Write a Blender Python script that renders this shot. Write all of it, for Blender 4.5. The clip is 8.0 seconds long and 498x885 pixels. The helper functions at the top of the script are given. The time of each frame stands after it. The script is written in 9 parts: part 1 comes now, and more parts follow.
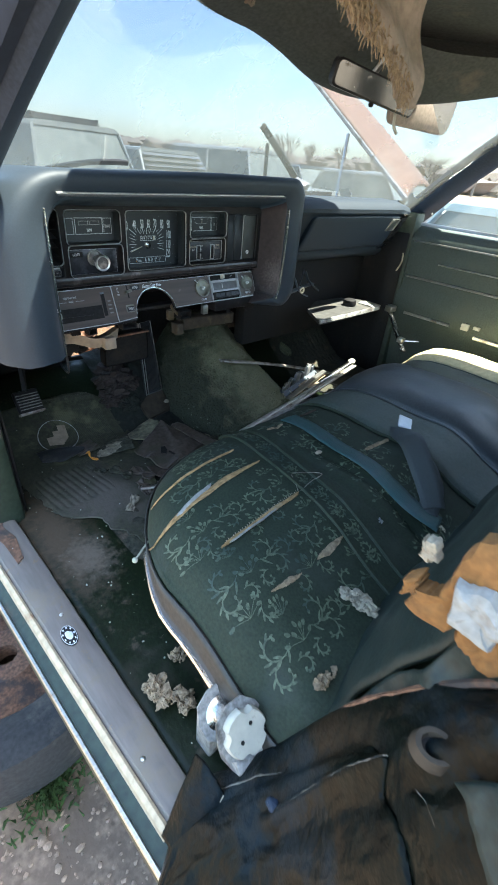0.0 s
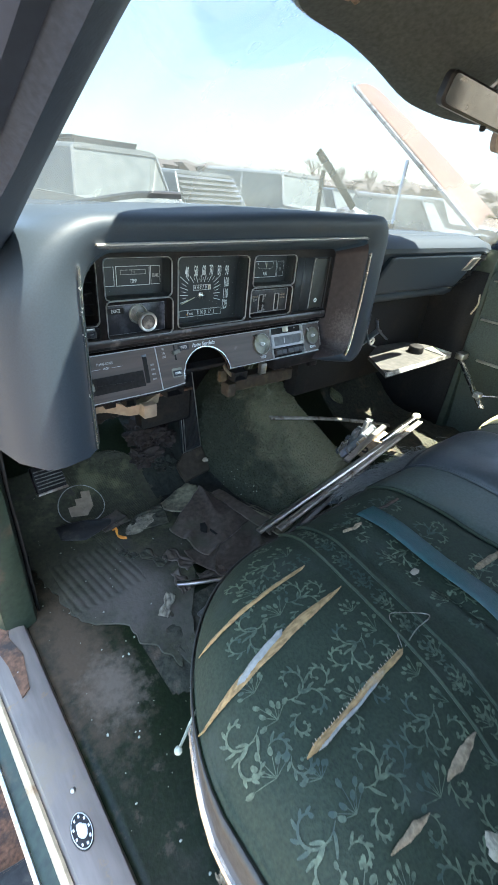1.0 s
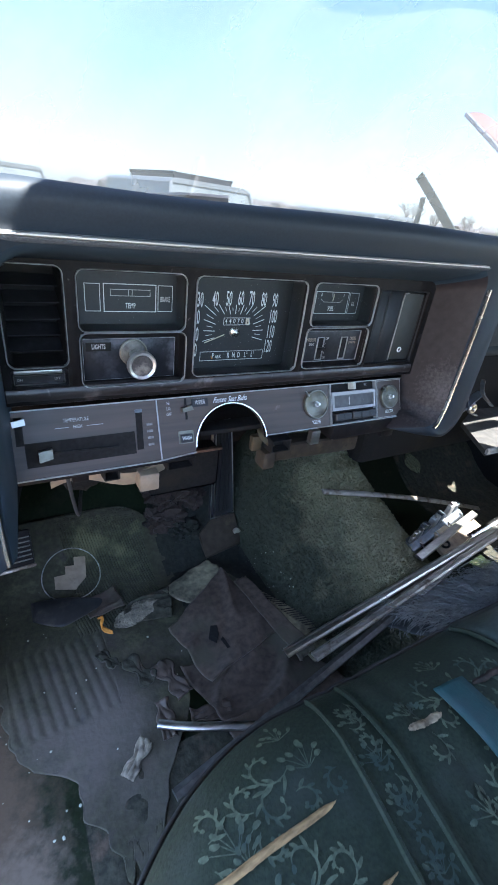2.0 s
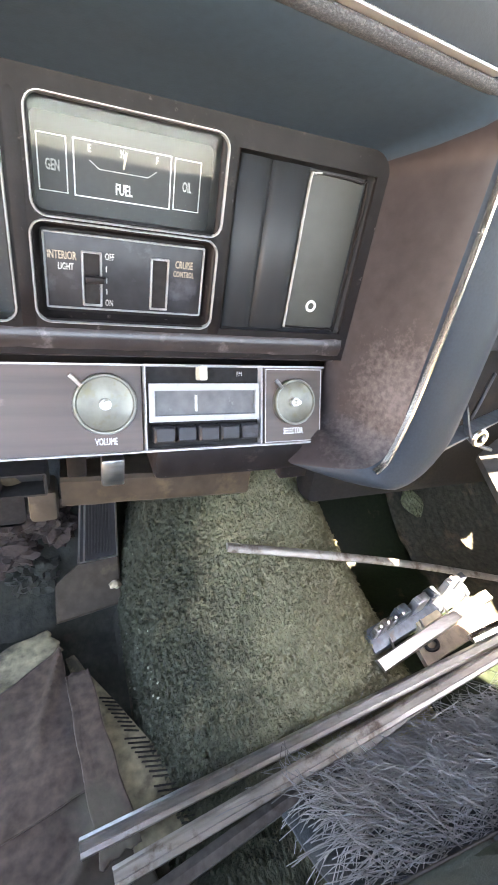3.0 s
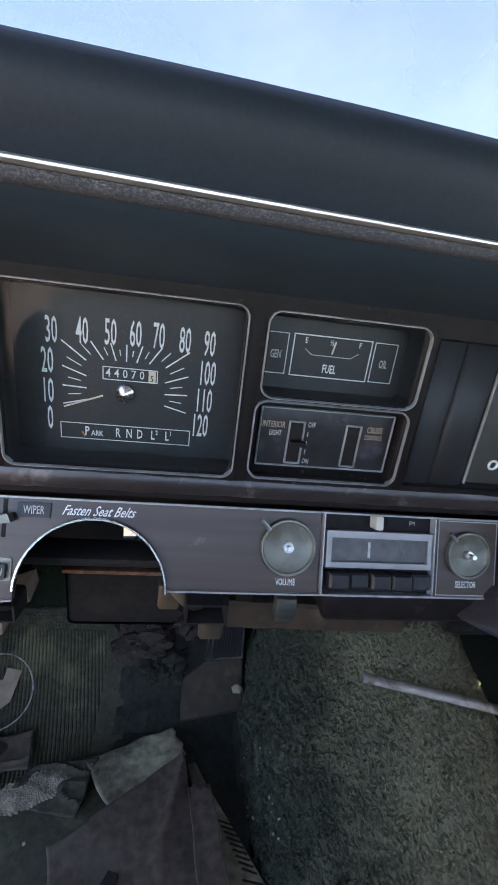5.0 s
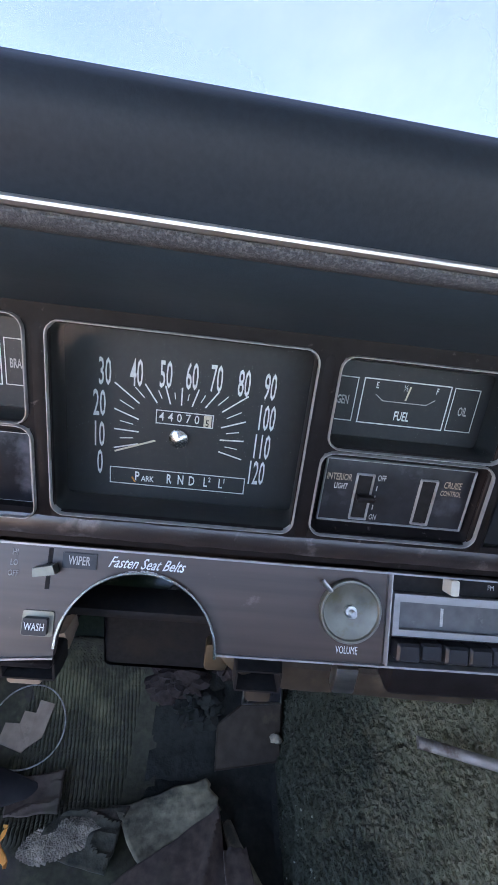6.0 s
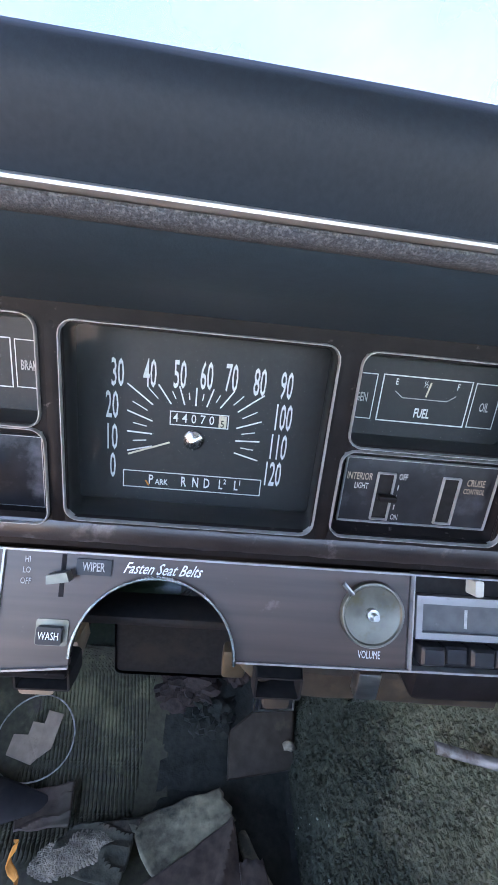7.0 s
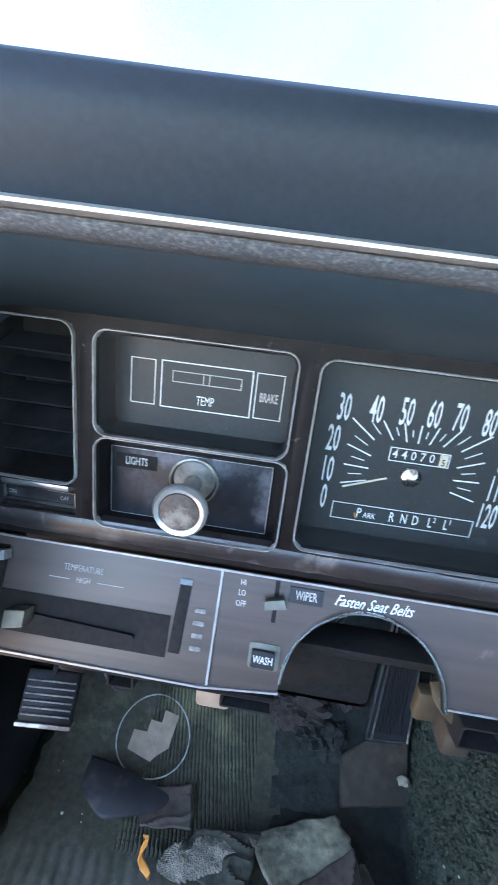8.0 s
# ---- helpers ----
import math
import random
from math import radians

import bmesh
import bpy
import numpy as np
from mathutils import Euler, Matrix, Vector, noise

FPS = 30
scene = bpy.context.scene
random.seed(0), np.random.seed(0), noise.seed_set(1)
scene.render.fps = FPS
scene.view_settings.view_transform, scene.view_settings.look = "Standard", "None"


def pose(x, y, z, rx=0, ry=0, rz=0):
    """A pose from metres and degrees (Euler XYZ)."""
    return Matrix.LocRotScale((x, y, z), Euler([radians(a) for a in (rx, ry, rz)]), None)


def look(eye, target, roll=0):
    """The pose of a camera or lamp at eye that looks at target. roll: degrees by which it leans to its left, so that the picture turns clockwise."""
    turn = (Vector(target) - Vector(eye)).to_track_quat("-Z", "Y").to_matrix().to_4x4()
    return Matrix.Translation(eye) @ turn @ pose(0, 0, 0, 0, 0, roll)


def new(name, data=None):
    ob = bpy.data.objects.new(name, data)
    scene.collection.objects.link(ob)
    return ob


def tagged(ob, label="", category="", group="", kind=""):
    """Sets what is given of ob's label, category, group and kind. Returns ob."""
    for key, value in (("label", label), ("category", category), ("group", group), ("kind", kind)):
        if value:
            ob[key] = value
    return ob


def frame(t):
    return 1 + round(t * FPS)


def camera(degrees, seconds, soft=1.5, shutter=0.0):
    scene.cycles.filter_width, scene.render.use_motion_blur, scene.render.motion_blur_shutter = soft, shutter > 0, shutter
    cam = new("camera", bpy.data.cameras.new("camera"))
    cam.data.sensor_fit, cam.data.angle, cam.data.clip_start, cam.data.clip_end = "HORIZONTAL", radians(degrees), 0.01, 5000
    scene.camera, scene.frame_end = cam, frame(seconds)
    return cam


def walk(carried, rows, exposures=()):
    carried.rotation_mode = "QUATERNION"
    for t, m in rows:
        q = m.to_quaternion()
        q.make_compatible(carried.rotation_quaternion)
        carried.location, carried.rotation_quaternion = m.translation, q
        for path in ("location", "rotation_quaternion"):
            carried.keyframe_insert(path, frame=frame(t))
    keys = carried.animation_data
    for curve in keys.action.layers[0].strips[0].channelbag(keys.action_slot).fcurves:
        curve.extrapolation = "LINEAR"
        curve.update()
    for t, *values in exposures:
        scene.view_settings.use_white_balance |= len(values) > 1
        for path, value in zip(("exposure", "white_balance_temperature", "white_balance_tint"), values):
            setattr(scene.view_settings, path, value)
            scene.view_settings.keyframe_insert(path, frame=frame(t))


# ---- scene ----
cam = camera(60.1, 8.0, soft=1.6, shutter=0.12)
PATH = [
    (0, (-0.951, -0.929, 1.069), (0.246, 0.25, -0.017), 5.5),
    (0.5, (-0.927, -0.772, 1.087), (0.265, 0.449, 0.045), 7.1),
    (1, (-0.852, -0.673, 1.082), (0.297, 0.598, 0.05), 5.9),
    (1.2, (-0.804, -0.632, 1.08), (0.264, 0.722, 0.067), 3.6),
    (2.3, (-0.559, -0.422, 1.003), (0.317, 1.113, 0.066), 9.6),
    (2.5, (-0.475, -0.377, 0.978), (0.371, 1.169, 0.033), 10.7),
    (3, (-0.263, -0.305, 0.929), (0.489, 1.279, -0.033), 9.6),
    (3.5, (-0.228, -0.299, 0.949), (0.416, 1.354, 0.027), 8.7),
    (4, (-0.219, -0.307, 0.952), (0.41, 1.373, 0.068), 9.5),
    (4.5, (-0.294, -0.312, 0.986), (0.118, 1.512, 0.276), 7.9),
    (5, (-0.326, -0.286, 0.981), (-0.038, 1.56, 0.269), 7.4),
    (5.2, (-0.337, -0.262, 0.987), (-0.1, 1.596, 0.288), 7.8),
    (6.3, (-0.348, -0.252, 0.991), (-0.221, 1.636, 0.346), 6.9),
    (6.5, (-0.352, -0.252, 0.989), (-0.206, 1.637, 0.347), 6.6),
    (7, (-0.355, -0.246, 0.985), (-0.223, 1.646, 0.35), 6.1),
    (7.5, (-0.385, -0.247, 0.987), (-0.299, 1.651, 0.362), 6.3),
    (8, (-0.466, -0.245, 0.992), (-0.597, 1.646, 0.353), 6.8),
]
EXPOSURES = [
    (0.0, 3.08, 6250, 0),
    (1.2, 3.58, 6350, 2),
    (2.3, 3.50, 5650, 12),
    (2.5, 3.72, 5850, 12),
    (3.0, 5.34, 7600, 17),
    (3.5, 6.1, 7250, 16),
    (4.0, 4.76, 6550, 13),
    (4.5, 4.48, 6200, 12),
    (5.0, 3.38, 6300, 15),
    (6.5, 3.80, 5950, 20),
    (7.0, 4.05, 6000, 18),
    (7.5, 4.33, 5700, 13),
    (8.0, 4.45, 5650, 8),
]
walk(cam, [(t, look(eye, target, roll)) for t, eye, target, roll in PATH], EXPOSURES)

# ---- world, sun ----
world = bpy.data.worlds.new("sky")
scene.world = world
world.use_nodes = True
wn, wl = world.node_tree.nodes, world.node_tree.links
SUN_AZ, SUN_EL = 140.0, 68.0
sky = wn.new("ShaderNodeTexSky")
sky.sky_type, sky.sun_disc = "NISHITA", False
sky.sun_elevation, sky.sun_rotation = radians(SUN_EL), radians(SUN_AZ)
sky.air_density, sky.dust_density = 1.0, 1.5
wl.new(sky.outputs[0], wn["Background"].inputs[0])
wn["Background"].inputs[1].default_value = 0.13
sun_dir = Vector((math.sin(radians(SUN_AZ)) * math.cos(radians(SUN_EL)), math.cos(radians(SUN_AZ)) * math.cos(radians(SUN_EL)), math.sin(radians(SUN_EL))))
sun = new("sun", bpy.data.lights.new("sun", "SUN"))
sun.data.energy, sun.data.angle, sun.data.color = 4.0, radians(0.53), (1.0, 0.94, 0.84)
sun.matrix_world = look(sun_dir * 20, (0, 0, 0))


# ---- materials ----
def material(name, base, rough=0.6, metal=0.0, grain=60.0, vary=0.25, stain=None, stain_scale=6.0, stain_at=0.55, bump=0.15, bump_scale=None, coat=0.0, stretch=(1, 1, 1), random_tint=0.0, stain_rough=None, spec=0.5, relief=0.002):
    """Two scales of variation: fine grain in value, and larger stains of another colour with soft borders."""
    m = bpy.data.materials.new(name)
    m.use_nodes = True
    n, l = m.node_tree.nodes, m.node_tree.links
    p = n["Principled BSDF"]
    p.inputs["Metallic"].default_value = metal
    p.inputs["Roughness"].default_value = rough
    p.inputs["Coat Weight"].default_value = coat
    p.inputs["Specular IOR Level"].default_value = spec
    co = n.new("ShaderNodeTexCoord")
    mp = n.new("ShaderNodeMapping")
    mp.inputs["Scale"].default_value = stretch
    l.new(co.outputs["Object"], mp.inputs[0])
    fine = n.new("ShaderNodeTexNoise")
    fine.inputs["Scale"].default_value, fine.inputs["Detail"].default_value = grain, 6
    l.new(mp.outputs[0], fine.inputs["Vector"])
    lo = [c * (1 - vary) for c in base]
    hi = [c * (1 + vary) for c in base]
    ramp = n.new("ShaderNodeValToRGB")
    ramp.color_ramp.elements[0].position, ramp.color_ramp.elements[1].position = 0.3, 0.7
    ramp.color_ramp.elements[0].color, ramp.color_ramp.elements[1].color = (*lo, 1), (*hi, 1)
    l.new(fine.outputs[0], ramp.inputs[0])
    colour = ramp.outputs[0]
    if stain:
        big = n.new("ShaderNodeTexNoise")
        big.inputs["Scale"].default_value, big.inputs["Detail"].default_value, big.inputs["Roughness"].default_value = stain_scale, 8, 0.65
        l.new(co.outputs["Object"], big.inputs["Vector"])
        mask = n.new("ShaderNodeMapRange")
        mask.inputs[1].default_value, mask.inputs[2].default_value = stain_at, stain_at + 0.12
        l.new(big.outputs[0], mask.inputs[0])
        mix = n.new("ShaderNodeMix")
        mix.data_type = "RGBA"
        l.new(mask.outputs[0], mix.inputs[0])
        l.new(colour, mix.inputs[6])
        mix.inputs[7].default_value = (*stain, 1)
        colour = mix.outputs[2]
        if stain_rough is not None:
            rr = n.new("ShaderNodeMapRange")
            rr.inputs[3].default_value, rr.inputs[4].default_value = rough, stain_rough
            l.new(mask.outputs[0], rr.inputs[0])
            l.new(rr.outputs[0], p.inputs["Roughness"])
    if random_tint:
        info = n.new("ShaderNodeObjectInfo")
        hsv = n.new("ShaderNodeHueSaturation")
        rng = n.new("ShaderNodeMapRange")
        rng.inputs[3].default_value, rng.inputs[4].default_value = 1 - random_tint, 1 + random_tint
        l.new(info.outputs["Random"], rng.inputs[0])
        l.new(rng.outputs[0], hsv.inputs["Value"])
        l.new(colour, hsv.inputs["Color"])
        colour = hsv.outputs[0]
    l.new(colour, p.inputs["Base Color"])
    if bump:
        b = n.new("ShaderNodeBump")
        b.inputs["Strength"].default_value, b.inputs["Distance"].default_value = bump, relief
        src = fine
        if bump_scale:
            src = n.new("ShaderNodeTexNoise")
            src.inputs["Scale"].default_value, src.inputs["Detail"].default_value = bump_scale, 5
            l.new(mp.outputs[0], src.inputs["Vector"])
        l.new(src.outputs[0], b.inputs["Height"])
        l.new(b.outputs[0], p.inputs["Normal"])
    return m


def glass(name, dust=0.0, dust_colour=(0.8, 0.78, 0.7), tint=(1, 1, 1), dust_scale=5.0, translucent=0.6, ior=1.45):
    """A clear pane: see-through, with mirror gloss by Fresnel, and dust on it that scatters light."""
    m = bpy.data.materials.new(name)
    m.use_nodes = True
    n, l = m.node_tree.nodes, m.node_tree.links
    n.remove(n["Principled BSDF"])
    out = n["Material Output"]
    tr, gl, fr, mx = n.new("ShaderNodeBsdfTransparent"), n.new("ShaderNodeBsdfGlossy"), n.new("ShaderNodeFresnel"), n.new("ShaderNodeMixShader")
    tr.inputs[0].default_value = (*tint, 1)
    gl.inputs["Roughness"].default_value = 0.03
    fr.inputs[0].default_value = ior
    l.new(fr.outputs[0], mx.inputs[0])
    l.new(tr.outputs[0], mx.inputs[1])
    l.new(gl.outputs[0], mx.inputs[2])
    last = mx
    if dust:
        df, tl, both, md = n.new("ShaderNodeBsdfDiffuse"), n.new("ShaderNodeBsdfTranslucent"), n.new("ShaderNodeMixShader"), n.new("ShaderNodeMixShader")
        df.inputs[0].default_value = tl.inputs[0].default_value = (*dust_colour, 1)
        both.inputs[0].default_value = translucent
        l.new(df.outputs[0], both.inputs[1])
        l.new(tl.outputs[0], both.inputs[2])
        co, nz, rg = n.new("ShaderNodeTexCoord"), n.new("ShaderNodeTexNoise"), n.new("ShaderNodeMapRange")
        nz.inputs["Scale"].default_value, nz.inputs["Detail"].default_value = dust_scale, 6
        rg.inputs[1].default_value, rg.inputs[2].default_value, rg.inputs[3].default_value, rg.inputs[4].default_value = 0.3, 0.7, dust * 0.6, dust * 1.4
        l.new(co.outputs["Object"], nz.inputs["Vector"])
        l.new(nz.outputs[0], rg.inputs[0])
        l.new(rg.outputs[0], md.inputs[0])
        l.new(mx.outputs[0], md.inputs[1])
        l.new(both.outputs[0], md.inputs[2])
        last = md
    l.new(last.outputs[0], out.inputs[0])
    return m


PAD = material("blue_black_padded_vinyl", (0.0195, 0.0265, 0.0345), 0.55, grain=500, vary=0.12, bump=0.06, bump_scale=1200, stain=(0.023, 0.029, 0.036), stain_scale=5, stain_at=0.60, stain_rough=0.60, spec=0.26)
INNER = material("navy_black_pod_lining", (0.027, 0.045, 0.064), 0.45, grain=200, vary=0.12, bump=0.05, bump_scale=900, stain=(0.032, 0.043, 0.058), stain_scale=9, stain_at=0.60, stain_rough=0.5)
SCUFFED = material("scuffed_brown_lining", (0.028, 0.0235, 0.0245), 0.42, grain=90, vary=0.2, bump=0.06, bump_scale=900, stain=(0.034, 0.028, 0.027), stain_scale=14, stain_at=0.58, stain_rough=0.5, spec=0.2)
OLDBRASS = material("dirty_brass", (0.105, 0.078, 0.045), 0.5, 0.5, grain=60, vary=0.3, bump=0.2, stain=(0.045, 0.032, 0.022), stain_scale=40, stain_at=0.52)
RUBBER = material("smooth_black_rubber", (0.020, 0.019, 0.019), 0.48, grain=60, vary=0.2, bump=0.1, stain=(0.060, 0.052, 0.045), stain_scale=16, stain_at=0.55, stain_rough=0.7, spec=0.3)
MOULD = material("soft_chrome_moulding", (0.58, 0.565, 0.54), 0.3, 0.7, grain=60, vary=0.12, bump=0.05, stretch=(0.2, 1, 1))
CRUMBLE = material("brown_crumbled_insulation", (0.055, 0.036, 0.026), 0.95, grain=120, vary=0.5, bump=0.8, stain=(0.03, 0.023, 0.017), stain_scale=18, stain_at=0.5)
STEPPED = material("tan_emblem_plate", (0.27, 0.205, 0.145), 0.6, grain=60, vary=0.2, bump=0.1, stain=(0.13, 0.10, 0.07), stain_scale=20, stain_at=0.58)
PANEL = material("worn_brown_black_plastic", (0.0125, 0.0108, 0.0108), 0.42, grain=60, vary=0.25, bump=0.06, bump_scale=700, stain=(0.055, 0.043, 0.038), stain_scale=24, stain_at=0.62, stain_rough=0.5, spec=0.12)
RIDGE = material("polished_brown_black_ridge", (0.028, 0.023, 0.022), 0.28, grain=50, vary=0.3, bump=0.05, bump_scale=600, stain=(0.12, 0.10, 0.088), stain_scale=24, stain_at=0.60, stain_rough=0.4)
LIP = material("worn_pale_lip", (0.058, 0.068, 0.082), 0.5, grain=1500, vary=0.6, bump=0.3, bump_scale=1600, stain=(0.165, 0.180, 0.20), stain_scale=900, stain_at=0.50, stain_rough=0.6)
WORN = material("scuffed_black_plastic", (0.06, 0.05, 0.045), 0.38, grain=300, vary=0.4, bump=0.2, bump_scale=900, stain=(0.22, 0.19, 0.16), stain_scale=60, stain_at=0.56, stain_rough=0.6)
PLATE = material("scuffed_satin_plate", (0.016, 0.017, 0.021), 0.34, grain=90, vary=0.3, bump=0.05, stain=(0.045, 0.046, 0.056), stain_scale=30, stain_at=0.56, stain_rough=0.5, spec=0.3)
SILVER = material("silver_edge", (0.33, 0.33, 0.32), 0.38, 0.35, grain=120, vary=0.2, bump=0.05, stain=(0.24, 0.21, 0.18), stain_scale=55, stain_at=0.60, stain_rough=0.5)
DULLSILVER = material("dull_silver_frame", (0.27, 0.262, 0.255), 0.4, 0.5, grain=60, vary=0.25, bump=0.05, stain=(0.2, 0.18, 0.16), stain_scale=50, stain_at=0.56, stretch=(0.2, 1, 1))
DIALGREY = material("grey_radio_dial", (0.085, 0.086, 0.086), 0.55, 0.0, grain=90, vary=0.25, bump=0.05, stain=(0.2, 0.2, 0.2), stain_scale=35, stain_at=0.58)
DIAL = material("dial_black", (0.018, 0.021, 0.021), 0.5, grain=300, vary=0.15, bump=0.05)
SLATE = material("slate_black_plastic", (0.018, 0.020, 0.022), 0.6, grain=90, vary=0.15, bump=0.05, stain=(0.026, 0.027, 0.030), stain_scale=12, stain_at=0.58, stretch=(1, 1, 0.2))
WINDOW = material("olive_grey_window", (0.040, 0.041, 0.035), 0.55, grain=90, vary=0.1, bump=0.03, stain=(0.056, 0.057, 0.049), stain_scale=16, stain_at=0.56)
BLACK = material("matt_black", (0.0125, 0.0115, 0.011), 0.7, grain=200, vary=0.3, bump=0.1, stain=(0.022, 0.018, 0.014), stain_scale=14, stain_at=0.56, spec=0.2)
SATIN = material("satin_black_plate", (0.020, 0.020, 0.022), 0.36, grain=90, vary=0.3, bump=0.05, stain=(0.055, 0.055, 0.062), stain_scale=30, stain_at=0.58, stain_rough=0.6, spec=0.3)
CHROME = material("old_chrome", (0.72, 0.71, 0.68), 0.22, 1.0, grain=120, vary=0.15, bump=0.05, stain=(0.3, 0.27, 0.23), stain_scale=60, stain_at=0.6, stain_rough=0.5)
STEEL = material("dull_steel_trim", (0.55, 0.54, 0.51), 0.32, 1.0, grain=200, vary=0.2, bump=0.1, stain=(0.3, 0.25, 0.2), stain_scale=25, stain_at=0.58, stain_rough=0.6, stretch=(0.2, 1, 1))
DARKSTEEL = material("dark_worn_trim", (0.115, 0.108, 0.10), 0.42, 0.7, grain=90, vary=0.3, bump=0.15, stain=(0.06, 0.05, 0.042), stain_scale=22, stain_at=0.55)
DULLSTEEL = material("dull_brownish_trim", (0.34, 0.31, 0.27), 0.45, 0.8, grain=90, vary=0.3, bump=0.15, stain=(0.17, 0.13, 0.10), stain_scale=22, stain_at=0.50, stain_rough=0.7, stretch=(0.2, 1, 1))
WOOD = material("walnut_film", (0.056, 0.039, 0.030), 0.40, grain=35, vary=0.3, bump=0.05, stretch=(0.12, 3, 3), stain=(0.15, 0.122, 0.10), stain_scale=40, stain_at=0.66)
PRINT = material("white_print", (0.70, 0.72, 0.70), 0.7, grain=300, vary=0.12, bump=0)
PRINT_DIM = material("grey_print", (0.42, 0.41, 0.39), 0.7, grain=300, vary=0.25, bump=0)
PRINT_FAINT = material("rubbed_grey_print", (0.19, 0.18, 0.17), 0.7, grain=300, vary=0.5, bump=0)
GOLD = material("worn_gold_print", (0.33, 0.26, 0.19), 0.6, grain=300, vary=0.2, bump=0)
BRASS = material("tarnished_knob_seat", (0.165, 0.162, 0.132), 0.36, 0.6, grain=70, vary=0.25, bump=0.15, stain=(0.14, 0.13, 0.08), stain_scale=60, stain_at=0.56)
NEEDLE = material("pale_needle", (0.6, 0.55, 0.4), 0.5, grain=200, vary=0.1, bump=0)
WHITE_PL = material("cream_plastic", (0.48, 0.46, 0.38), 0.4, grain=60, vary=0.12, bump=0.1, stain=(0.26, 0.22, 0.16), stain_scale=30, stain_at=0.60)
GREEN_PAINT = material("dark_green_paint", (0.022, 0.033, 0.021), 0.5, grain=80, vary=0.35, bump=0.3, stain=(0.09, 0.065, 0.045), stain_scale=9, stain_at=0.58, stain_rough=0.85)
FLOOR = material("stained_green_floor", (0.0075, 0.0125, 0.0045), 0.42, grain=140, vary=0.35, bump=0.35, stain=(0.030, 0.028, 0.018), stain_scale=5.5, stain_at=0.58, stain_rough=0.8, spec=0.25)
RUST = material("rusty_metal", (0.16, 0.085, 0.05), 0.8, 0.2, grain=120, vary=0.5, bump=0.5, stain=(0.05, 0.04, 0.035), stain_scale=14, stain_at=0.5)
BARE = material("bare_worn_metal", (0.36, 0.35, 0.33), 0.55, 0.4, grain=150, vary=0.35, bump=0.3, stain=(0.1, 0.09, 0.08), stain_scale=14, stain_at=0.52, stain_rough=0.8)
BARE_DIM = material("dull_scraped_metal", (0.13, 0.125, 0.11), 0.55, 0.2, grain=150, vary=0.4, bump=0.3, stain=(0.045, 0.04, 0.03), stain_scale=40, stain_at=0.52)
ALU = material("brushed_aluminium_sill", (0.205, 0.175, 0.152), 0.5, 0.25, grain=90, vary=0.15, bump=0.15, stain=(0.24, 0.20, 0.155), stain_scale=12, stain_at=0.54, stain_rough=0.75, stretch=(1, 0.15, 1))
CREAM_EDGE = material("weathered_cream_strip", (0.46, 0.37, 0.25), 0.6, grain=70, vary=0.2, bump=0.2, stain=(0.25, 0.15, 0.08), stain_scale=18, stain_at=0.6)
CARPET = material("faded_olive_carpet", (0.118, 0.124, 0.068), 0.95, grain=190, vary=0.45, bump=1.0, bump_scale=190, relief=0.012, stain=(0.16, 0.155, 0.088), stain_scale=5, stain_at=0.5, stretch=(1, 0.55, 0.55))


def overlay(m, colour, scale=8.0, at=0.5, soft=0.12, centre=None, radii=None, gain=0.55, rough=None, seed=0.0, amount=1.0):
    """One more layer of dirt, wear or painted light: patches by noise, kept to an ellipsoid round centre where one is
    given.
    """
    n, l = m.node_tree.nodes, m.node_tree.links
    p = n["Principled BSDF"]
    src = p.inputs["Base Color"].links[0].from_socket
    co, mp, nz, rg, mix = n.new("ShaderNodeTexCoord"), n.new("ShaderNodeMapping"), n.new("ShaderNodeTexNoise"), n.new("ShaderNodeMapRange"), n.new("ShaderNodeMix")
    mp.inputs["Location"].default_value = (seed, seed * 1.7, seed * 0.6)
    nz.inputs["Scale"].default_value, nz.inputs["Detail"].default_value, nz.inputs["Roughness"].default_value = scale, 9, 0.68
    l.new(co.outputs["Object"], mp.inputs[0])
    l.new(mp.outputs[0], nz.inputs["Vector"])
    value = nz.outputs[0]
    if centre:
        sub, div, ln, fall = n.new("ShaderNodeVectorMath"), n.new("ShaderNodeVectorMath"), n.new("ShaderNodeVectorMath"), n.new("ShaderNodeMath")
        sub.operation, div.operation, ln.operation, fall.operation = "SUBTRACT", "DIVIDE", "LENGTH", "MULTIPLY_ADD"
        sub.inputs[1].default_value, div.inputs[1].default_value = centre, radii
        fall.inputs[1].default_value = -gain
        l.new(co.outputs["Object"], sub.inputs[0])
        l.new(sub.outputs[0], div.inputs[0])
        l.new(div.outputs[0], ln.inputs[0])
        l.new(ln.outputs["Value"], fall.inputs[0])
        l.new(nz.outputs[0], fall.inputs[2])
        value = fall.outputs[0]
    rg.inputs[1].default_value, rg.inputs[2].default_value, rg.inputs[4].default_value = at, at + soft, amount
    l.new(value, rg.inputs[0])
    mix.data_type = "RGBA"
    l.new(rg.outputs[0], mix.inputs[0])
    l.new(src, mix.inputs[6])
    mix.inputs[7].default_value = (*colour, 1)
    l.new(mix.outputs[2], p.inputs["Base Color"])
    if rough is not None:
        rr = n.new("ShaderNodeMix")
        old = p.inputs["Roughness"]
        l.new(rg.outputs[0], rr.inputs[0])
        if old.links:
            l.new(old.links[0].from_socket, rr.inputs[2])
        else:
            rr.inputs[2].default_value = old.default_value
        rr.inputs[3].default_value = rough
        l.new(rr.outputs[0], old)


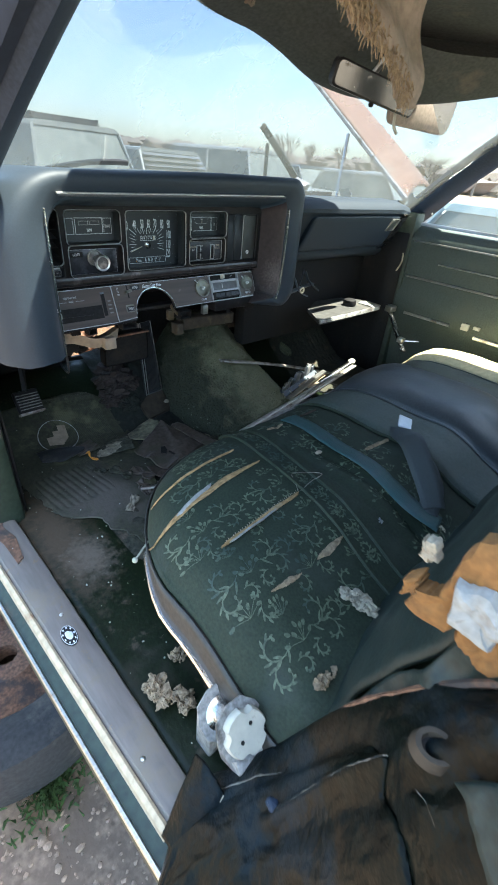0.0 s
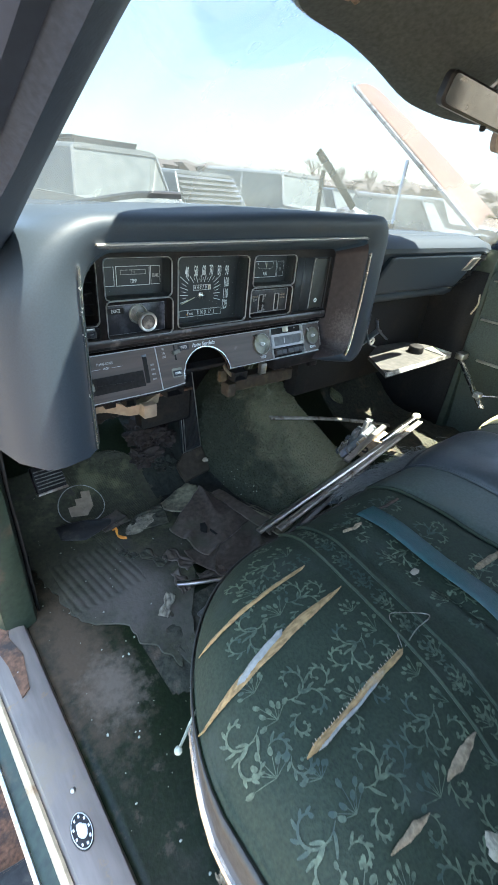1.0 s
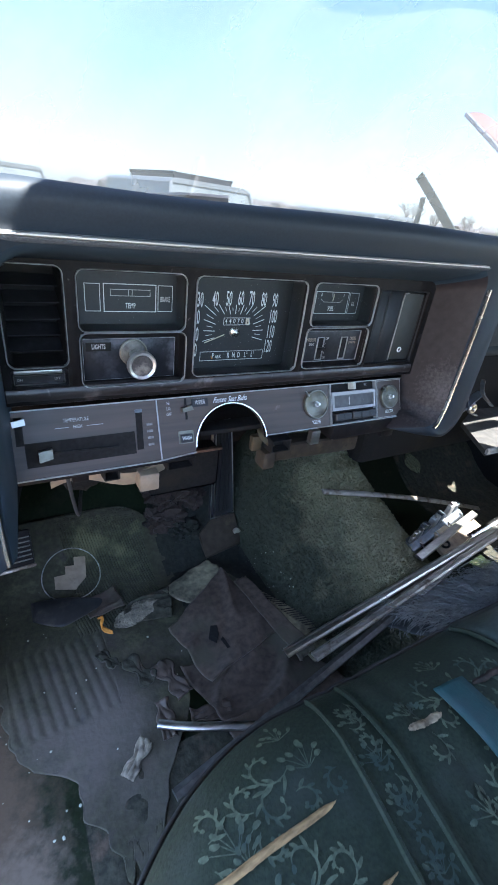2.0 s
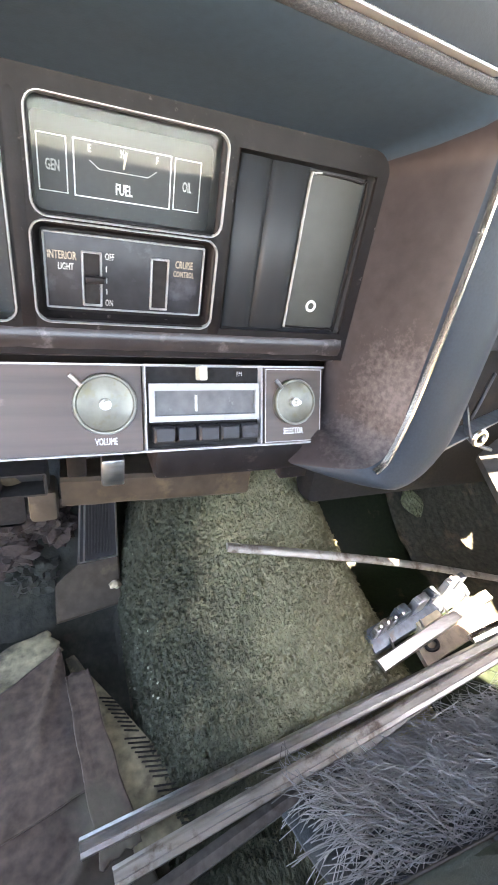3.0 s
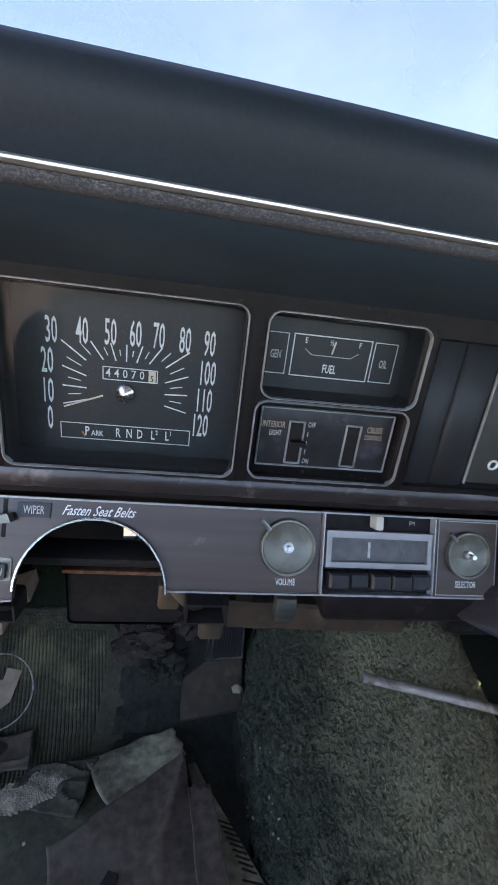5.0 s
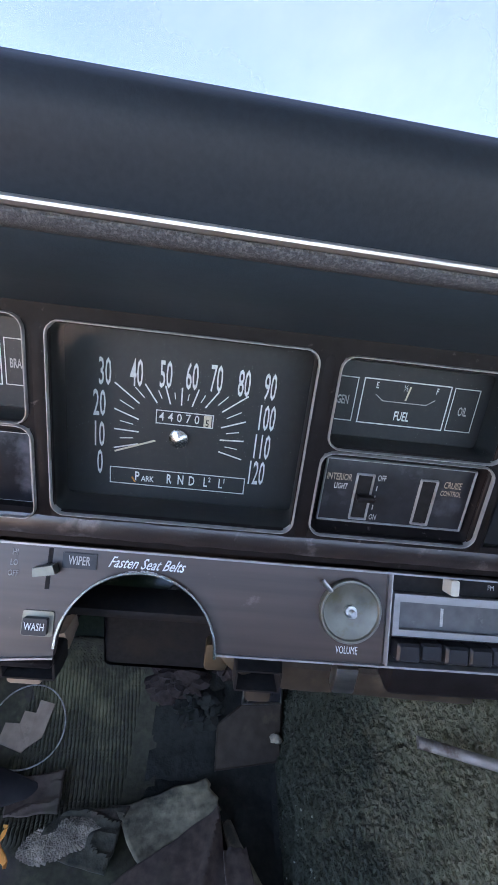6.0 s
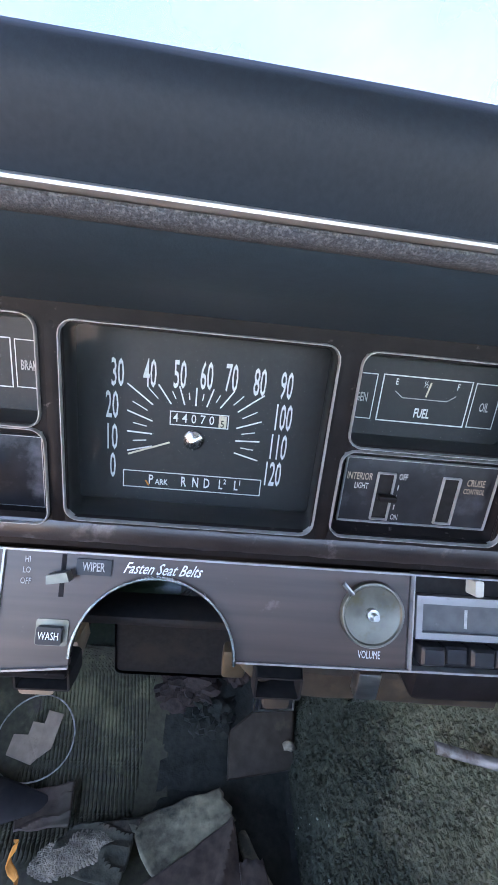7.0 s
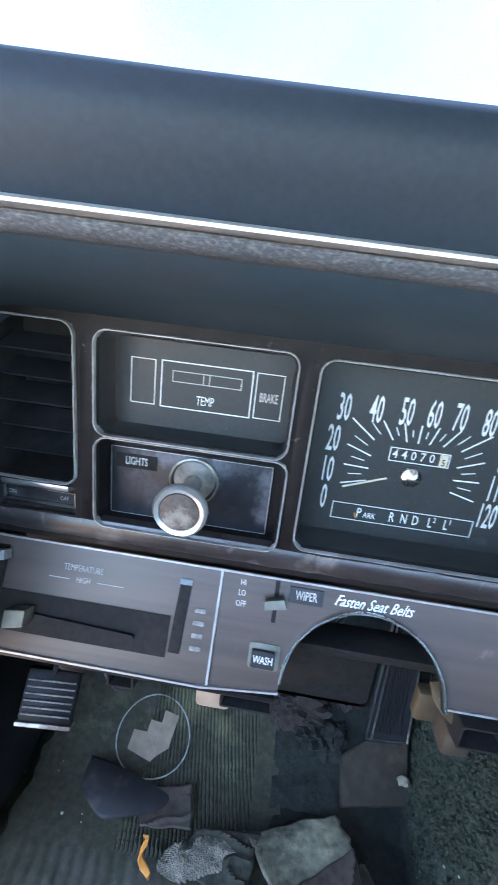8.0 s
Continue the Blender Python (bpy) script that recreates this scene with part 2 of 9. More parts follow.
def shade_and_dirt(m, at0, at1, colour):
    """Dash shade painted into a carpet along its driver's side, with some brown dirt and a ragged border."""
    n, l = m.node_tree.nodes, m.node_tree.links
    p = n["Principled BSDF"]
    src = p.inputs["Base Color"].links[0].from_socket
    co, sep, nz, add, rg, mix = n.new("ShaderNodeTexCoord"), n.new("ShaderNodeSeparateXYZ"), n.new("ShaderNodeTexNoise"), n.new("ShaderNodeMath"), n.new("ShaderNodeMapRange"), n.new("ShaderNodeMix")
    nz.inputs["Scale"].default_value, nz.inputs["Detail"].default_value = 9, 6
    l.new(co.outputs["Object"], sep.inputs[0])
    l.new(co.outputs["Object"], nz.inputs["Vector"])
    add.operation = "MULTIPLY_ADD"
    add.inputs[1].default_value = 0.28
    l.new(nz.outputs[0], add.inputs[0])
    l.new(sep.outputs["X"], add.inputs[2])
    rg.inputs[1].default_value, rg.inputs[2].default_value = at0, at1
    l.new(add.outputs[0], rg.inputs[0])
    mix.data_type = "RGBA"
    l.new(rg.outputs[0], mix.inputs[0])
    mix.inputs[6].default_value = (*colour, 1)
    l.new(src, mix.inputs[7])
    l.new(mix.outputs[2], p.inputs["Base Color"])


# the hump's driver side is darkened in colour for the dash's shade
shade_and_dirt(CARPET, 0.03, 0.24, (0.040, 0.045, 0.027))

MAT = material("ribbed_rubber_mat", (0.036, 0.035, 0.018), 0.78, grain=120, vary=0.35, bump=0.4, stain=(0.105, 0.105, 0.056), stain_scale=10, stain_at=0.55)
SHEET = material("dark_vinyl_sheet", (0.070, 0.053, 0.042), 0.42, grain=90, vary=0.35, bump=0.3, stain=(0.070, 0.062, 0.044), stain_scale=8, stain_at=0.53, stain_rough=0.85, spec=0.22)
overlay(MAT, (0.088, 0.074, 0.060), 24, 0.05, 0.40, (-0.60, -0.08, 0.31), (0.17, 0.19, 0.3), 0.45, 0.9)
overlay(MAT, (0.050, 0.042, 0.036), 18, 0.58, 0.10, rough=0.9, seed=6.0)
BOARD = material("dusty_grey_board", (0.038, 0.036, 0.032), 0.8, grain=60, vary=0.3, bump=0.2, stain=(0.06, 0.055, 0.045), stain_scale=14, stain_at=0.55)
DIRT = material("dirty_floor_debris", (0.185, 0.158, 0.118), 0.95, grain=90, vary=0.5, bump=0.8, stain=(0.06, 0.055, 0.036), stain_scale=20, stain_at=0.5)
BLACK_GREEN = material("near_black_green", (0.011, 0.0125, 0.0085), 0.9, grain=110, vary=0.5, bump=0.9, stain=(0.026, 0.019, 0.014), stain_scale=16, stain_at=0.60)
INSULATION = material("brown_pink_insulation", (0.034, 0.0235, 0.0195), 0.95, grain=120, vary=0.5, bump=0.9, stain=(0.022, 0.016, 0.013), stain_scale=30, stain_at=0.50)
SOIL = material("dark_footwell_dirt", (0.030, 0.029, 0.018), 0.95, grain=110, vary=0.5, bump=0.9, stain=(0.078, 0.054, 0.036), stain_scale=16, stain_at=0.55)
FADED = material("pale_mat_underside", (0.175, 0.155, 0.098), 0.85, grain=80, vary=0.45, bump=0.6, stain=(0.042, 0.040, 0.026), stain_scale=11, stain_at=0.50)
HEEL = material("dull_brown_plate", (0.045, 0.035, 0.025), 0.6, grain=60, vary=0.3, bump=0.2, stain=(0.090, 0.070, 0.047), stain_scale=26, stain_at=0.57, stain_rough=0.8, spec=0.2)
PAPER = material("pale_backing", (0.36, 0.37, 0.29), 0.8, grain=90, vary=0.25, bump=0.2, stain=(0.15, 0.15, 0.11), stain_scale=14, stain_at=0.55)
VELOUR = material("dark_green_velour", (0.0155, 0.0245, 0.0115), 0.8, grain=250, vary=0.35, bump=0.4, stain=(0.028, 0.036, 0.025), stain_scale=6, stain_at=0.52)
BROCADE = material("brocade_thread", (0.084, 0.102, 0.062), 0.7, grain=160, vary=0.45, bump=0.2, stain=(0.030, 0.048, 0.037), stain_scale=14, stain_at=0.50)
SIDEVINYL = material("brown_green_vinyl", (0.030, 0.026, 0.021), 0.5, grain=120, vary=0.3, bump=0.3, stain=(0.03, 0.035, 0.03), stain_scale=10, stain_at=0.55)
VINYL = material("grey_black_vinyl", (0.05, 0.056, 0.062), 0.38, grain=200, vary=0.2, bump=0.2, bump_scale=700, stain=(0.08, 0.085, 0.08), stain_scale=6, stain_at=0.6)
OLIVE = material("olive_green_vinyl", (0.053, 0.068, 0.057), 0.55, grain=200, vary=0.3, bump=0.3, bump_scale=600, stain=(0.06, 0.07, 0.055), stain_scale=8, stain_at=0.55)
CREAM = material("faded_cream_vinyl", (0.50, 0.44, 0.26), 0.6, grain=90, vary=0.15, bump=0.2, stain=(0.34, 0.19, 0.07), stain_scale=12, stain_at=0.62)
BELT = material("teal_webbing", (0.019, 0.066, 0.066), 0.55, grain=500, vary=0.3, bump=0.4, stain=(0.04, 0.07, 0.075), stain_scale=8, stain_at=0.5, stretch=(4, 0.4, 1))
BELT_DARK = material("dark_webbing", (0.035, 0.042, 0.045), 0.6, grain=500, vary=0.3, bump=0.4)
STRAW = material("straw_padding", (0.30, 0.19, 0.085), 0.95, grain=250, vary=0.45, bump=0.8, stain=(0.34, 0.26, 0.17), stain_scale=16, stain_at=0.60, stretch=(0.3, 1, 1))
FOAM = material("orange_foam", (0.19, 0.088, 0.024), 0.95, grain=120, vary=0.25, bump=0.5, stain=(0.14, 0.07, 0.026), stain_scale=14, stain_at=0.56)
WADDING = material("white_wadding", (0.27, 0.265, 0.245), 0.95, grain=120, vary=0.2, bump=0.6, stain=(0.22, 0.18, 0.14), stain_scale=25, stain_at=0.58)
TANFOAM = material("tan_padding", (0.27, 0.20, 0.125), 0.95, grain=140, vary=0.4, bump=0.9, stain=(0.15, 0.10, 0.06), stain_scale=30, stain_at=0.55)
RAGS = material("pale_torn_wadding", (0.30, 0.26, 0.19), 0.95, grain=160, vary=0.3, bump=0.9, stain=(0.17, 0.125, 0.08), stain_scale=40, stain_at=0.55)
TORN = material("torn_dark_green_vinyl", (0.015, 0.024, 0.021), 0.5, grain=160, vary=0.35, bump=0.3, stain=(0.028, 0.034, 0.028), stain_scale=9, stain_at=0.55, spec=0.35)
POST = material("crumpled_post_paint", (0.0035, 0.0046, 0.0034), 0.30, grain=45, vary=0.5, bump=0.6, bump_scale=120, relief=0.003, stain=(0.018, 0.012, 0.007), stain_scale=22, stain_at=0.56, stain_rough=0.6, spec=0.09)
HEADLINER = material("grey_headliner", (0.060, 0.070, 0.068), 0.9, grain=120, vary=0.25, bump=0.5, stain=(0.14, 0.125, 0.1), stain_scale=5, stain_at=0.58)
VISOR = material("tan_visor", (0.27, 0.215, 0.17), 0.7, grain=90, vary=0.2, bump=0.2, stain=(0.2, 0.17, 0.12), stain_scale=8, stain_at=0.55)
PILLAR = material("blue_black_pillar_trim", (0.024, 0.034, 0.054), 0.55, grain=200, vary=0.2, bump=0.15, bump_scale=500, stain=(0.036, 0.043, 0.060), stain_scale=6, stain_at=0.58, spec=0.15)
PILLAR_OUT = material("dark_weathered_pillar_paint", (0.026, 0.034, 0.052), 0.55, grain=40, vary=0.2, bump=0.1, stain=(0.040, 0.042, 0.052), stain_scale=8, stain_at=0.60, stain_rough=0.6, spec=0.15)
OUTER = material("weathered_outer_paint", (0.12, 0.10, 0.095), 0.5, grain=40, vary=0.3, bump=0.2, stain=(0.08, 0.06, 0.05), stain_scale=9, stain_at=0.5, stain_rough=0.8)
TYRE = material("tyre_rubber", (0.022, 0.022, 0.023), 0.85, grain=90, vary=0.4, bump=0.6, stain=(0.08, 0.07, 0.06), stain_scale=8, stain_at=0.58)
GRAVEL = material("gravel_ground", (0.215, 0.153, 0.106), 0.95, grain=60, vary=0.45, bump=1.0, stain=(0.14, 0.10, 0.07), stain_scale=5, stain_at=0.5)
STONE = material("gravel_stone", (0.27, 0.190, 0.132), 0.9, grain=90, vary=0.4, bump=0.5, random_tint=0.3, stain=(0.16, 0.12, 0.085), stain_scale=30, stain_at=0.5)
GRASS = material("green_weeds", (0.040, 0.075, 0.016), 0.7, grain=60, vary=0.4, bump=0)
FIBRE = material("grey_fibre", (0.215, 0.215, 0.21), 0.7, grain=60, vary=0.3, bump=0)
ORANGE = material("faded_orange_panel", (0.27, 0.135, 0.082), 0.6, grain=20, vary=0.12, bump=0.1, stain=(0.24, 0.17, 0.12), stain_scale=2.5, stain_at=0.52)
LEAF = material("orange_leaf", (0.55, 0.22, 0.03), 0.7, grain=60, vary=0.3, bump=0.2)
BARK = material("bare_bark", (0.16, 0.13, 0.105), 0.9, grain=30, vary=0.3, bump=0.5)
CABLE = material("dirty_cable", (0.03, 0.03, 0.032), 0.6, grain=90, vary=0.3, bump=0.1)
BLUEBOX = material("blue_grey_switch_metal", (0.10, 0.115, 0.13), 0.4, 0.4, grain=90, vary=0.3, bump=0.2, stain=(0.12, 0.10, 0.08), stain_scale=40, stain_at=0.56)
DULL_LENS = glass("dull_gauge_lens", dust=0.012, dust_colour=(0.4, 0.38, 0.36), dust_scale=30, ior=1.13)
LENS = glass("gauge_lens", dust=0.022, dust_colour=(0.5, 0.48, 0.44), dust_scale=30, ior=1.33)
SCREEN = glass("dusty_windscreen", dust=0.10, dust_colour=(0.8, 0.79, 0.66), tint=(0.185, 0.20, 0.23), translucent=0.30)
CLEAR = glass("car_window_glass", dust=0.06, tint=(0.6, 0.62, 0.62))
MIRROR = material("mirror_silver", (0.15, 0.16, 0.16), 0.12, 1.0, grain=30, vary=0.15, bump=0.0, stain=(0.2, 0.19, 0.17), stain_scale=25, stain_at=0.56, stain_rough=0.5)
TAPE = material("white_tag", (0.78, 0.8, 0.82), 0.5, grain=60, vary=0.06, bump=0.05)


# layers of wear and one painted pool of light on the plain materials (places are relative to each mesh's own thing)
overlay(SCUFFED, (0.105, 0.092, 0.088), 200, 0.12, 0.40, (0.003, -0.155, 0.090), (0.045, 0.05, 0.055), 0.40, 0.6, amount=0.85)
overlay(SCUFFED, (0.100, 0.088, 0.084), 220, 0.12, 0.40, (-0.010, -0.150, 0.040), (0.040, 0.06, 0.022), 0.40, 0.6, 3.0, amount=0.8)
overlay(PLATE, (0.15, 0.15, 0.17), 60, 0.16, 0.40, (-0.497, -0.09, 0.165), (0.05, 0.05, 0.016), 0.40, 0.6, amount=0.8)
overlay(PLATE, (0.15, 0.15, 0.17), 70, 0.16, 0.40, (-0.449, -0.09, 0.150), (0.010, 0.05, 0.03), 0.40, 0.6, 2.0, amount=0.8)
overlay(RIDGE, (0.17, 0.155, 0.15), 55, 0.58, 0.12, rough=0.45, seed=2.0, amount=0.7)
overlay(PANEL, (0.075, 0.062, 0.055), 120, 0.64, 0.08, rough=0.5, seed=3.0, amount=0.6)
overlay(WOOD, (0.21, 0.19, 0.175), 120, 0.69, 0.05, rough=0.6, seed=5.0, amount=0.7)
overlay(FLOOR, (0.078, 0.056, 0.036), 40, 0.02, 0.36, (-0.745, -0.12, 0.30), (0.085, 0.25, 0.2), 0.45, 0.95)
overlay(FLOOR, (0.122, 0.097, 0.072), 60, 0.06, 0.36, (-0.715, -0.23, 0.30), (0.065, 0.085, 0.2), 0.45, 0.95, 5.0)
overlay(FLOOR, (0.075, 0.058, 0.040), 22, 0.60, 0.10, rough=0.9, seed=2.0)
overlay(PANEL, (0.15, 0.132, 0.125), 110, 0.64, 0.08, rough=0.6, seed=3.0, amount=0.6)
# pale worn carpet, also painting the light on the hump's passenger side
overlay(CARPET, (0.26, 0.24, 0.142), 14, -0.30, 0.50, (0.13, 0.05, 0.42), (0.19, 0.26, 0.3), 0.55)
overlay(POST, (0.009, 0.014, 0.017), 7, 0.53, 0.10, rough=0.46, seed=1.0)
overlay(POST, (0.015, 0.0105, 0.006), 9, 0.54, 0.10, rough=0.42, seed=4.0)
overlay(POST, (0.10, 0.098, 0.09), 70, 0.68, 0.06, rough=0.6, seed=7.0, amount=0.6)
overlay(TORN, (0.042, 0.050, 0.046), 10, 0.56, 0.10, rough=0.45, seed=2.0)
overlay(ALU, (0.30, 0.21, 0.13), 26, 0.62, 0.06, rough=0.85, seed=3.0, amount=0.8)


# ---- shaping helpers ----
def origin(ob):
    at = Vector((0, 0, 0))
    while ob:
        at += ob.location
        ob = ob.parent
    return at


def thing(name, at, label, category, group="", kind=""):
    """The empty at the base of a thing of several parts."""
    ob = new(name)
    ob.location = at
    ob.empty_display_size = 0.05
    return tagged(ob, label, category, group, kind)


def part(name, bm, mat, parent=None, label="", smooth=True, thick=0.0, sharp=40, facing=None):
    me = bpy.data.meshes.new(name)
    bmesh.ops.recalc_face_normals(bm, faces=bm.faces)
    if facing and sum((f.normal for f in bm.faces), Vector()).dot(Vector(facing)) < 0:
        bmesh.ops.reverse_faces(bm, faces=bm.faces)
    if parent:
        bmesh.ops.translate(bm, verts=bm.verts, vec=-origin(parent))
    bm.to_mesh(me)
    bm.free()
    me.materials.append(mat)
    if smooth:
        me.shade_smooth()
        me.set_sharp_from_angle(angle=radians(sharp))
    ob = new(name, me)
    ob.parent = parent
    if thick:
        s = ob.modifiers.new("thickness", "SOLIDIFY")
        s.thickness, s.offset = thick, 0
    if label:
        ob["label"] = label
    return ob


def single(name, bm, mat, label, category, group="", kind="", **more):
    """A thing of one mesh."""
    return tagged(part(name, bm, mat, **more), label, category, group, kind)


def box(bm, x0, x1, y0, y1, z0, z1, bevel=0.0, seg=2, m=None):
    r = bmesh.ops.create_cube(bm, size=1)
    vs = r["verts"]
    for v in vs:
        v.co = ((x0 + x1) / 2 + v.co.x * (x1 - x0), (y0 + y1) / 2 + v.co.y * (y1 - y0), (z0 + z1) / 2 + v.co.z * (z1 - z0))
    if bevel:
        es = list({e for v in vs for e in v.link_edges})
        r = bmesh.ops.bevel(bm, geom=es, offset=bevel, segments=seg, affect="EDGES", profile=0.5)
        vs = list({v for f in r["faces"] for v in f.verts} | {v for v in vs if v.is_valid})
    if m:
        bmesh.ops.transform(bm, matrix=m, verts=vs)
    return bm


def loft(bm, loops, closed=True, caps=(False, False)):
    """Joins loops of equal length, ring after ring."""
    rows = [[bm.verts.new(p) for p in loop] for loop in loops]
    n = len(rows[0])
    for a, b in zip(rows, rows[1:]):
        for i in range(n if closed else n - 1):
            j = (i + 1) % n
            bm.faces.new((a[i], a[j], b[j], b[i]))
    if caps[0]:
        bm.faces.new(rows[0])
    if caps[1]:
        bm.faces.new(rows[-1])
    return bm


def rrect(x0, x1, z0, z1, r, n=5):
    pts = []
    for cx, cz, a in ((x1 - r, z1 - r, 0), (x0 + r, z1 - r, 90), (x0 + r, z0 + r, 180), (x1 - r, z0 + r, 270)):
        for i in range(n + 1):
            t = radians(a + 90 * i / n)
            pts.append((cx + r * math.cos(t), cz + r * math.sin(t)))
    return pts


def sweep(bm, pts, prof, closed=False, up=(0, 0, 1), scale=None):
    """A section prof (list of (side, up)) along a path."""
    pts = [Vector(p) for p in pts]
    n, rows = len(pts), []
    for i, p in enumerate(pts):
        a = pts[i - 1] if (closed or i) else p
        b = pts[(i + 1) % n] if (closed or i < n - 1) else p
        d = (b - a).normalized()
        s = d.cross(Vector(up))
        s = s.normalized() if s.length > 1e-6 else Vector((1, 0, 0))
        u = s.cross(d)
        k = scale(i / max(1, n - 1)) if scale else 1.0
        rows.append([p + (s * x + u * y) * k for x, y in prof])
    if closed:
        rows.append(rows[0])
        vr = [[bm.verts.new(q) for q in row] for row in rows[:-1]]
        vr.append(vr[0])
    else:
        vr = [[bm.verts.new(q) for q in row] for row in rows]
    m = len(prof)
    for a, b in zip(vr, vr[1:]):
        for i in range(m):
            j = (i + 1) % m
            bm.faces.new((a[i], a[j], b[j], b[i]))
    if not closed:
        bm.faces.new(vr[0])
        bm.faces.new(vr[-1])
    return bm


def circle(r, n=8, squash=1.0):
    return [(r * math.cos(2 * math.pi * i / n), squash * r * math.sin(2 * math.pi * i / n)) for i in range(n)]


def strip(w, h):
    return [(-w / 2, -h / 2), (w / 2, -h / 2), (w / 2, h * 0.2), (w * 0.3, h / 2), (-w * 0.3, h / 2), (-w / 2, h * 0.2)]


def tube(bm, pts, r, n=8, closed=False, up=(0, 0, 1)):
    return sweep(bm, pts, circle(r, n), closed, up)


def smooth_path(pts, k=6):
    """A soft curve through the points."""
    pts = [Vector(p) for p in pts]
    out = []
    for i in range(len(pts) - 1):
        a, b, c, d = pts[max(0, i - 1)], pts[i], pts[i + 1], pts[min(len(pts) - 1, i + 2)]
        for j in range(k):
            t = j / k
            out.append(0.5 * ((2 * b) + (c - a) * t + (2 * a - 5 * b + 4 * c - d) * t * t + (3 * b - a - 3 * c + d) * t ** 3))
    return out + [pts[-1]]


def prism(bm, poly, y0, y1, place=None):
    """A flat outline (x, z) with depth from y0 to y1, triangulated; place maps (x, y, z) to the world."""
    f = place or (lambda x, y, z: (x, y, z))
    a = [bm.verts.new(f(x, y0, z)) for x, z in poly]
    b = [bm.verts.new(f(x, y1, z)) for x, z in poly]
    n = len(poly)
    caps = [bm.faces.new(a), bm.faces.new(list(reversed(b)))]
    for i in range(n):
        j = (i + 1) % n
        bm.faces.new((a[i], b[i], b[j], a[j]))
    bmesh.ops.triangulate(bm, faces=caps)
    return bm


def grid(bm, nu, nv, f):
    v = [[bm.verts.new(f(i / nu, j / nv)) for j in range(nv + 1)] for i in range(nu + 1)]
    for i in range(nu):
        for j in range(nv):
            bm.faces.new((v[i][j], v[i + 1][j], v[i + 1][j + 1], v[i][j + 1]))
    return bm


def frame_ring(bm, x0, x1, z0, z1, r, w, y0, y1, place=None):
    """A raised rim round a rounded rectangle: w wide, from y1 (back) to y0 (front)."""
    f = place or (lambda x, y, z: (x, y, z))
    o, i = rrect(x0, x1, z0, z1, r), rrect(x0 + w, x1 - w, z0 + w, z1 - w, max(r - w, 0.0004))
    m = rrect(x0 + w * 0.3, x1 - w * 0.3, z0 + w * 0.3, z1 - w * 0.3, max(r - w * 0.3, 0.0006))
    k = rrect(x0 + w * 0.7, x1 - w * 0.7, z0 + w * 0.7, z1 - w * 0.7, max(r - w * 0.7, 0.0005))
    loops = [[f(x, y1, z) for x, z in o], [f(x, (y0 + y1) / 2, z) for x, z in o], [f(x, y0, z) for x, z in m], [f(x, y0, z) for x, z in k], [f(x, (y0 + y1) / 2, z) for x, z in i], [f(x, y1, z) for x, z in i]]
    return loft(bm, loops)


def outline(bm, x0, x1, z0, z1, w, y, place=None, open_side=""):
    """A thin printed line round a rectangle."""
    f = place or (lambda x, y, z: (x, y, z))
    bars = {"b": (x0, x1, z0, z0 + w), "t": (x0, x1, z1 - w, z1), "l": (x0, x0 + w, z0, z1), "r": (x1 - w, x1, z0, z1)}
    for k, (a, b, c, d) in bars.items():
        if k not in open_side:
            vs = [bm.verts.new(f(*q)) for q in ((a, y, c), (b, y, c), (b, y, d), (a, y, d))]
            bm.faces.new(vs)
    return bm


def line2(bm, x0, z0, x1, z1, w, y, place=None):
    f = place or (lambda x, y, z: (x, y, z))
    d = Vector((x1 - x0, z1 - z0)).normalized() * w / 2
    q = [(x0 - d.y, z0 + d.x), (x0 + d.y, z0 - d.x), (x1 + d.y, z1 - d.x), (x1 - d.y, z1 + d.x)]
    bm.faces.new([bm.verts.new(f(x, y, z)) for x, z in q])
    return bm


def wordbm(body, size, x, y, z, sx=1.0, shear=0.0, align="CENTER", place=None, turn=0.0, bold=0.006):
    """Lettering in the built-in font, upright and facing the driver, as a mesh."""
    cu = bpy.data.curves.new("lettering", "FONT")
    cu.body, cu.size, cu.align_x, cu.align_y, cu.shear, cu.resolution_u = body, size, align, "CENTER", shear, 2
    cu.offset = 0.0 if "M" in body else bold * size
    ob = bpy.data.objects.new("lettering", cu)
    scene.collection.objects.link(ob)
    dg = bpy.context.evaluated_depsgraph_get()
    me = bpy.data.meshes.new_from_object(ob.evaluated_get(dg))
    bm = bmesh.new()
    bm.from_mesh(me)
    bpy.data.objects.remove(ob)
    bpy.data.curves.remove(cu)
    bpy.data.meshes.remove(me)
    f = place or (lambda a, b, c: (a, b, c))
    ct, st = math.cos(turn), math.sin(turn)
    for v in bm.verts:
        px, pz = v.co.x * sx, v.co.y
        v.co = f(x + px * ct - pz * st, y, z + px * st + pz * ct)
    return bm


ICO = {}


def ico(n):
    """Unit ball of n subdivisions, made once."""
    if n not in ICO:
        t = bmesh.new()
        bmesh.ops.create_icosphere(t, subdivisions=n, radius=1)
        t.verts.index_update()
        ICO[n] = ([v.co.normalized() for v in t.verts], [[v.index for v in f.verts] for f in t.faces])
        t.free()
    return ICO[n]


def lump(bm, centre, size, seed, n=3, rough=0.35, squash=1.0, freq=3.0):
    """An uneven clod: a ball pushed in and out by noise."""
    dirs, faces = ico(n)
    vs = []
    for d in dirs:
        k = 1 + rough * noise.noise(d * freq + Vector((seed * 7.3, seed * 1.7, seed))) + rough * 0.6 * noise.noise(d * freq * 3 + Vector((seed, 0, seed * 3)))
        vs.append(bm.verts.new((centre[0] + d.x * k * size[0], centre[1] + d.y * k * size[1], centre[2] + d.z * k * size[2] * squash)))
    for f in faces:
        bm.faces.new([vs[q] for q in f])
    return bm

# ---- the car's shell: floor, firewall, sills, pillars, roof ----
GROUND_Z = -0.28


